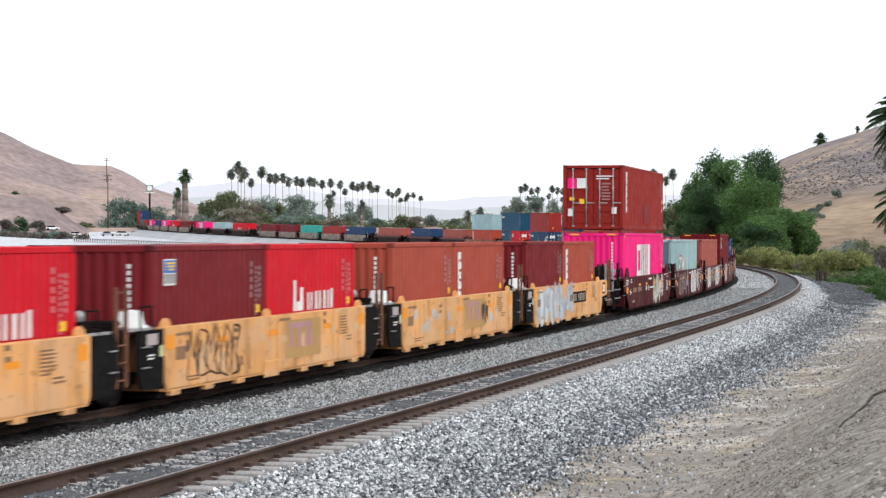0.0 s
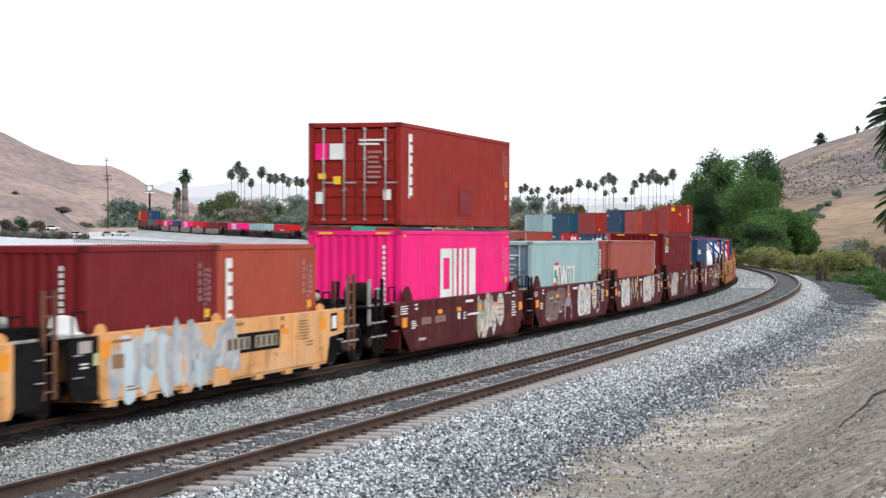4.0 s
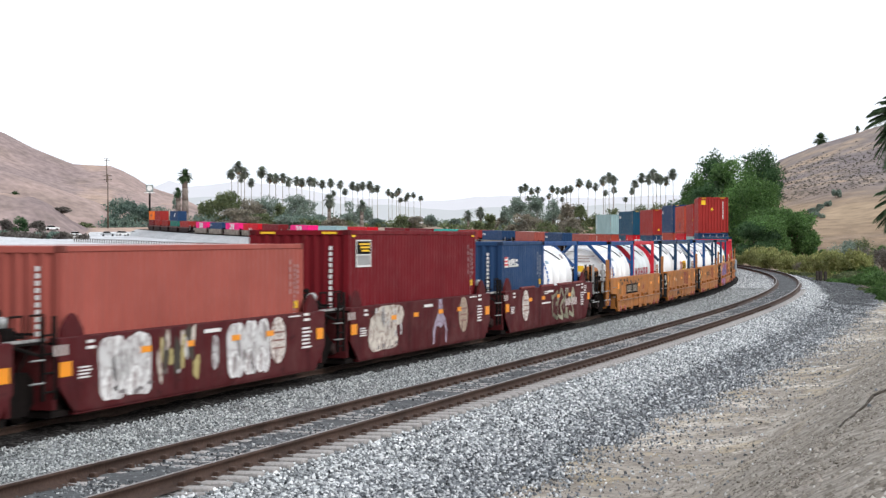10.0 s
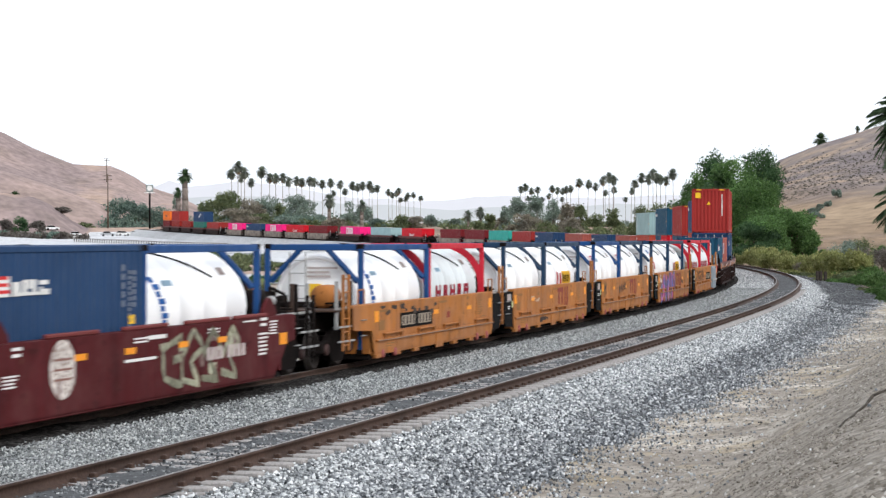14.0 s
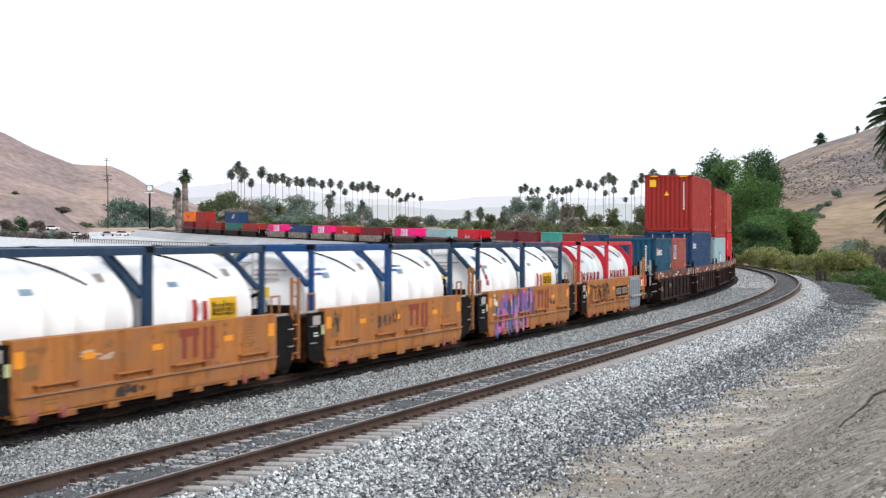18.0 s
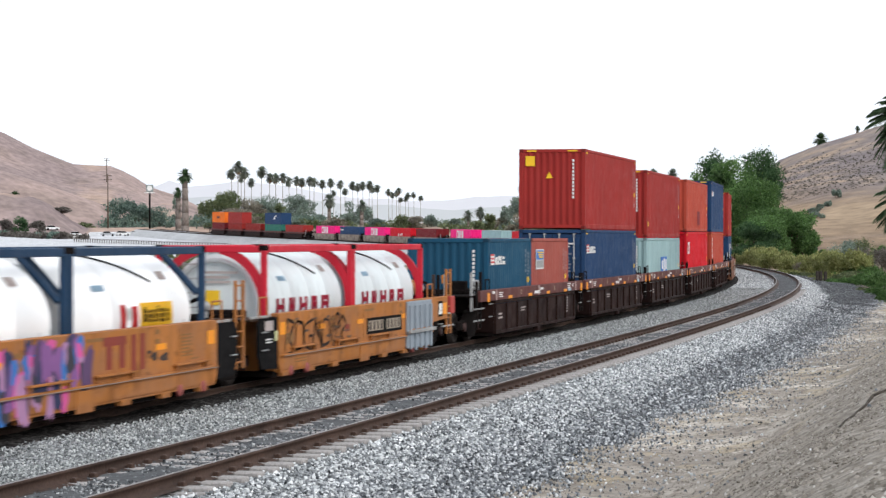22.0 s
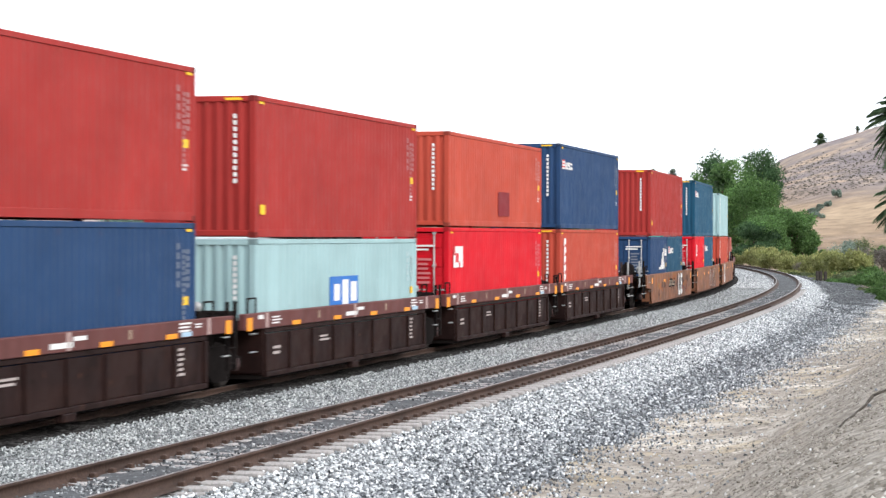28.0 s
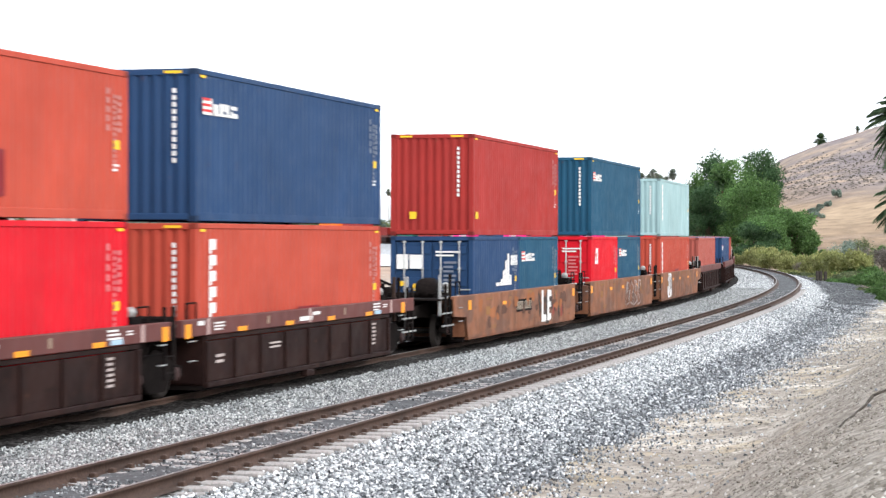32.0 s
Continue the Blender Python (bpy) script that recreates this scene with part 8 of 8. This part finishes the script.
far_woods("wash_scrub", 170, (-20, 470), (255, 390), 1.15, LEAF_OLIVE, "green scrub over the sandy ground inside the curve", 87, 0.4)
far_woods("wash_grass", 90, (-20, 470), (160, 190), 0.7, LEAF_REED, "yellow-green grass inside the curve", 88, 0.22)
far_woods("hill_foot_scrub", 46, (-60, 140), (585, 632), 1.9, TWIG_GREY, "grey-brown scrub along the foot of the western hill", 85)
far_woods("hill_foot_bushes", 16, (-40, 110), (590, 632), 2.2, LEAF_HAZED_BLUE, "dark bushes along the foot of the western hill", 86)
far_woods("far_woods", 120, (180, 560), (700, 800), 4.6, LEAF_HAZED_BLUE, "hazy belt of scrub and trees beyond the far track", 81)
far_woods("far_woods_dry", 70, (330, 900), (690, 780), 3.0, LEAF_OLIVE, "dry brownish scrub beyond the far track", 82)
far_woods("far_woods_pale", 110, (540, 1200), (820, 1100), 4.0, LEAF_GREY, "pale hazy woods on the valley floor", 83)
far_woods("far_woods_bend", 60, (880, 1220), (520, 640), 3.0, LEAF_OLIVE, "olive scrub behind the bend of the railway", 84)

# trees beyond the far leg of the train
for px, d, top, w, m, seed, n in ((214, 735, 346, 74, LEAF_HAZED_BLUE, 301, 5600), (246, 745, 356, 60, LEAF_HAZED_BLUE, 302, 4000), (285, 750, 362, 60, LEAF_HAZED_BLUE, 303, 2000), (312, 760, 340, 22, LEAF_HAZED_BLUE, 304, 800),
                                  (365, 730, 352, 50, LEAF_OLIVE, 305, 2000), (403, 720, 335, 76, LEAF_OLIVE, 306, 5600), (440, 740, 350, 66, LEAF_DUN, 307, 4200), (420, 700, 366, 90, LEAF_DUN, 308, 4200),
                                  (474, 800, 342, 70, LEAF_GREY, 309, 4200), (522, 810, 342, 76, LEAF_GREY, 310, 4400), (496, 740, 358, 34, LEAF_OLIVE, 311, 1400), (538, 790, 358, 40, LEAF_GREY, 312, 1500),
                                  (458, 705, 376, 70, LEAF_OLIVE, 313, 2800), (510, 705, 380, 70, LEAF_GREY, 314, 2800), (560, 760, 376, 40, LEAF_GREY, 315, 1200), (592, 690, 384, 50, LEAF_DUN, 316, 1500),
                                  (618, 760, 352, 30, LEAF_GREY, 317, 1400), (645, 750, 364, 50, LEAF_GREY, 318, 2000), (668, 720, 386, 40, LEAF_HAZED_BLUE, 319, 1200), (712, 700, 378, 40, LEAF_OLIVE, 320, 1600),
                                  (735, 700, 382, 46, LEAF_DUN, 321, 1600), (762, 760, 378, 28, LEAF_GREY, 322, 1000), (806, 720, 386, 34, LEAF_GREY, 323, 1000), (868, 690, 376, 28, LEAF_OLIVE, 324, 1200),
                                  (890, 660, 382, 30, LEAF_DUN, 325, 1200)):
    tree_at(px, d, top, w, {LEAF_HAZED_BLUE: "dark green tree blued with painted haze", LEAF_DARK: "dark green tree", LEAF_OLIVE: "olive green tree", LEAF_GREY: "grey-green tree paled with painted haze", LEAF_DUN: "dry brownish tree"}[m] + " beyond the far leg of the track", m, seed, count=int(n * 1.5), leaf=0.5, lumps=10, low=0.05)
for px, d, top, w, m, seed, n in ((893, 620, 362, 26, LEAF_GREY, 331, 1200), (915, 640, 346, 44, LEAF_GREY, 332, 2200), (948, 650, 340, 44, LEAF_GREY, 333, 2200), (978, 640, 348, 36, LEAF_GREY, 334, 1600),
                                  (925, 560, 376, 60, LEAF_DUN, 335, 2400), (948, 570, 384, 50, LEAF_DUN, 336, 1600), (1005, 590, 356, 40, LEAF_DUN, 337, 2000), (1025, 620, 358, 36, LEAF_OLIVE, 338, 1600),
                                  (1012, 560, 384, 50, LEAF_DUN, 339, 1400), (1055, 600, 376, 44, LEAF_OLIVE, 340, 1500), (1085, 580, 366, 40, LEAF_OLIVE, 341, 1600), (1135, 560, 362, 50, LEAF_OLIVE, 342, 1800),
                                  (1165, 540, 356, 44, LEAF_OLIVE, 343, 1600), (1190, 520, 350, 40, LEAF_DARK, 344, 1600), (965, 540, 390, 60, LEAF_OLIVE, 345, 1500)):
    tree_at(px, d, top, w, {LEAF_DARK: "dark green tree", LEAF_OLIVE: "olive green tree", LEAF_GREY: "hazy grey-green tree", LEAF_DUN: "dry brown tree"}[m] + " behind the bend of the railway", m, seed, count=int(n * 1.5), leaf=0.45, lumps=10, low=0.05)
for px, d, top, w, m, seed in ((35, 640, 382, 40, LEAF_DARK, 351), (8, 630, 386, 40, TWIG_GREY, 352), (68, 640, 388, 40, TWIG_GREY, 353), (150, 720, 392, 50, LEAF_OLIVE, 354), (110, 700, 390, 40, TWIG_GREY, 355), (-20, 640, 380, 40, LEAF_DARK, 356)):
    tree_at(px, d, top, w, "low scrubby bush at the foot of the hill", m, seed, count=1300, leaf=0.5, lumps=7, low=0.02, name="scrub_bush", category="bush")


# ---- yard beside the far leg ----
def strip(name, pts, half, mat, label, lift=0.06):
    """A flat road along a few places, that follows the ground."""
    pts = [Vector(p) for p in pts]
    rows = []
    n = 60
    for i in range(n + 1):
        f = i / n * (len(pts) - 1)
        k = min(int(f), len(pts) - 2)
        p = pts[k].lerp(pts[k + 1], f - k)
        d = (pts[k + 1] - pts[k]).normalized()
        nrm = Vector((-d.y, d.x, 0))
        for w in (-1, -0.5, 0, 0.5, 1):
            rows.append(p + nrm * half * w)
    v = np.array([(r.x, r.y, 0) for r in rows])
    v[:, 2] = ground_z(v[:, 0], v[:, 1]) + lift
    ii = np.arange(len(v)).reshape(-1, 5)
    q = np.stack([ii[:-1, 1:], ii[:-1, :-1], ii[1:, :-1], ii[1:, 1:]], -1).reshape(-1, 4)
    return tagged(new(name, bulk(name, v, q, mat)), label, "road", kind="structure")


PALE_DIRT = rough_mat("pale_wash_gravel", [(0.3, (0.50, 0.505, 0.52)), (0.7, (0.60, 0.605, 0.62))], 0.08, 0.95, 0.0, (0.03, 0.58, 0.72, (0.46, 0.455, 0.45)), 1.0, 0.03)


def yard_sheet():
    """Pale gravel that covers the flat ground inside the far leg."""
    ss, oo = np.arange(300, 790, 4.0), np.arange(9.0, 75.0, 3.0)
    v = np.concatenate([at(ss, o) for o in oo]).reshape(len(oo), len(ss), 3).reshape(-1, 3)
    v[:, 2] = ground_z(v[:, 0], v[:, 1]) + 0.16
    ii = np.arange(len(v)).reshape(len(oo), len(ss))
    q = np.stack([ii[:-1, :-1], ii[:-1, 1:], ii[1:, 1:], ii[1:, :-1]], -1).reshape(-1, 4)
    level = v[:, 2] - np.repeat(np.interp(ss, S, PZ)[None], len(oo), 0).ravel()
    q = q[(level[q] < -0.5).all(1)]
    me = bulk("yard", v, q, PALE_DIRT)
    me.polygons.foreach_set("use_smooth", np.ones(len(q), bool))
    tagged(new("yard", me), "pale gravel yard and service road beside the far track", "road", kind="structure")


yard_sheet()
strip("sand_bar", [(-14, 190, 0), (-30, 225, 0), (-52, 262, 0), (-80, 290, 0)], 10.0, PALE_DIRT, "pale sandy wash inside the curve", 0.08)
strip("wash", [(-62, 420, 0), (-92, 500, 0), (-120, 580, 0), (-136, 625, 0)], 30.0, PALE_DIRT, "pale bare wash beside the service road", 0.24)


def guard_fence():
    """A low rail fence along the service road."""
    ob = thing("guard_fence", "low white rail fence with dark posts along the service road", "fence")
    a, b = Vector((-92, 545, 0)), Vector((-46, 480, 0))
    n = 62
    dark = rough_mat("weathered_timber", [(0.3, (0.13, 0.115, 0.105)), (0.7, (0.23, 0.205, 0.19))], 2.0)
    post = shared(("fence_post",), lambda bm: box(bm, (-0.12, -0.12, -0.2), (0.12, 0.12, 1.0), 0.02))
    places = []
    for i in range(n + 1):
        p = a.lerp(b, i / n)
        p.z = float(ground_z(p.x, p.y)[0]) + 0.14
        places.append(p)
        part("post", post, dark, ob, m=Matrix.Translation(p))
    for p, q in zip(places[::4], places[4::4]):
        for z in (0.35, 0.95):
            bm = bmesh.new()
            tube(bm, p + Vector((0, 0, z)), q + Vector((0, 0, z)), 0.09, 6)
            part("rail_bar", bm, dark if z > 0.5 else WHITE, ob)


guard_fence()


def low_wall(px0, px1, dist, top, label):
    x0, y0 = place(px0, dist)
    x1, _ = place(px1, dist)
    z = float(ground_z((x0 + x1) / 2, y0)[0])
    h = min(1.0, 3.5 + (390 - top) / 3866 * dist - z)
    ob = thing("low_wall", label, "wall", m=pose((x0 + x1) / 2, y0, z))
    half = (x1 - x0) / 2
    slab("wall_body", (-half, -0.3, -0.3), (half, 0.3, h - 0.3), CONCRETE, ob, "", 0.03)
    slab("coping", (-half - 0.2, -0.42, h - 0.3), (half + 0.2, 0.42, h), WHITE, ob, "pale coping", 0.03)


low_wall(88, 155, 640, 401, "long low concrete wall at the edge of the wash")
low_wall(128, 146, 600, 408, "short concrete barrier beside the service road")


def pole(px, dist, top, label, arms=True):
    x, y = place(px, dist)
    z = float(ground_z(x, y)[0])
    h = 3.5 + (390 - top) / 3866 * dist - z
    ob = thing("utility_pole", label, "utility pole", m=pose(x, y, z))
    bm = bmesh.new()
    tube(bm, (0, 0, -0.3), (0, 0, h), 0.24, 8, 0.16)
    part("pole_shaft", bm, BARK, ob)
    if arms:
        for k in (0.97, 0.90):
            slab("cross_arm", (-1.3, -0.09, h * k - 0.1), (1.3, 0.09, h * k + 0.1), BARK, ob, "", 0.01)
            for dx in (-1.1, 0, 1.1):
                slab("insulator", (dx - 0.07, -0.07, h * k + 0.1), (dx + 0.07, 0.07, h * k + 0.32), STEEL_GREY, ob, "", 0.02)


def parked_car(px, dist, colour, turn, word):
    """A small car standing far off: body, cabin, glass and wheels."""
    x, y = place(px, dist)
    ob = thing("car", f"{word} car parked beside the service road", "car", "parked cars", pose(x, y, float(ground_z(x, y)[0]) + 0.2, 0, 0, turn))
    mat = paint("car_" + word, colour, 0.3, 0.1, 0.05)
    part("body", shared(("car_body",), lambda bm: prism(bm, ((-2.2, 0.35), (2.2, 0.35), (2.25, 0.75), (1.3, 0.92), (-1.9, 0.95), (-2.25, 0.8)), -0.88, 0.88)), mat, ob)
    part("cabin", shared(("car_cabin",), lambda bm: prism(bm, ((-1.7, 0.94), (1.0, 0.93), (0.35, 1.42), (-1.2, 1.44)), -0.78, 0.78)), BLACK, ob, "dark glass cabin")
    part("roof", shared(("car_roof",), lambda bm: box(bm, (-1.2, -0.76, 1.44), (0.35, 0.76, 1.49), 0.02)), mat, ob)
    wheel = shared(("car_wheel",), lambda bm: lathe(bm, [(-0.1, 0.2), (-0.1, 0.32), (0.1, 0.32), (0.1, 0.2)], 14, "y"))
    for wx in (-1.4, 1.4):
        for wy in (-0.8, 0.8):
            part("wheel", wheel, BLACK, ob, m=pose(wx, wy, 0.32))


for px, dist, colour, turn, word in ((92, 672, (0.75, 0.75, 0.74), 20, "white"), (134, 668, (0.75, 0.75, 0.74), 70, "white"), (191, 672, (0.4, 0.41, 0.43), 10, "silver"), (217, 664, (0.75, 0.75, 0.74), 40, "white"), (242, 676, (0.75, 0.75, 0.74), 5, "white"),
                                     (256, 666, (0.75, 0.75, 0.74), 60, "white"), (279, 674, (0.4, 0.41, 0.43), 15, "silver")):
    parked_car(px, dist, colour, turn, word)

pole(191, 700, 308, "wooden utility pole with two cross arms")
pole(189, 1000, 280, "wooden utility pole on the hill's crest")
pole(823, 1200, 372, "distant thin utility pole", False)


def sign_board():
    x, y = place(265, 700)
    z = float(ground_z(x, y)[0])
    top = 3.5 + (390 - 327) / 3866 * 700 - z
    ob = thing("roadside_sign", "square roadside sign with a round pale mark on a tall post", "sign", m=pose(x, y, z))
    bm = bmesh.new()
    tube(bm, (0, 0, -0.3), (0, 0, top - 2.2), 0.3, 8)
    part("post", bm, STEEL_DARK, ob)
    slab("board", (-1.15, -0.3, top - 2.3), (1.15, 0.3, top), paint("sign_grey", (0.25, 0.28, 0.27), 0.5), ob, "grey board", 0.03)
    bm = bmesh.new()
    lathe(bm, [(-0.34, 0.85), (-0.31, 0.85)], 20, "y")
    part("disc", bm, WHITE, ob, "round pale mark", pose(0, 0, top - 1.1))
    slab("ledge", (-1.6, -0.7, top - 2.7), (1.6, 0.7, top - 2.45), WHITE, ob, "white catwalk", 0.02)


sign_board()


def trackside_posts():
    for px in (1447, 1453, 1461):
        x, y = place(px, 188)
        z = float(ground_z(x, y)[0])
        ob = thing("timber_post", "short weathered timber post beside the track", "post", "timber posts", pose(x, y, z))
        bm = bmesh.new()
        box(bm, (-0.13, -0.13, -0.2), (0.13, 0.13, 1.35), 0.03)
        part("post_body", bm, rough_mat("tarred_timber", [(0.3, (0.025, 0.021, 0.018)), (0.7, (0.06, 0.05, 0.043))], 3.0, 0.9), ob)
    x, y = place(1542, 142)
    bag = thing("litter_bag", "crumpled white plastic bag on the ground", "litter", m=pose(x, y, float(ground_z(x, y)[0])))
    bm = bmesh.new()
    bmesh.ops.create_icosphere(bm, subdivisions=2, radius=0.2)
    for v in bm.verts:
        v.co *= 1 + 0.5 * noise.noise(v.co * 9)
        v.co.z = max(v.co.z * 0.7 + 0.1, -0.02)
    part("bag_body", bm, WHITE, bag)


trackside_posts()


# ---- motion ----
def motions():
    """The train rolls along the far track; its wheels turn."""
    times = [float(t) for t in range(33)]
    for ob, s, half, on_unit in MOVERS:
        walk(ob, [(t, rail_pose(s - advance(t), half) @ on_unit) for t in times])
    spins = [2 * i / FPS for i in range(int(32 * FPS / 2) + 1)]
    for w in WHEELS:
        base = w.matrix_basis.copy()
        walk(w, [(t, base @ Matrix.Rotation(-advance(t) / 0.42, 4, "Y")) for t in spins])


motions()
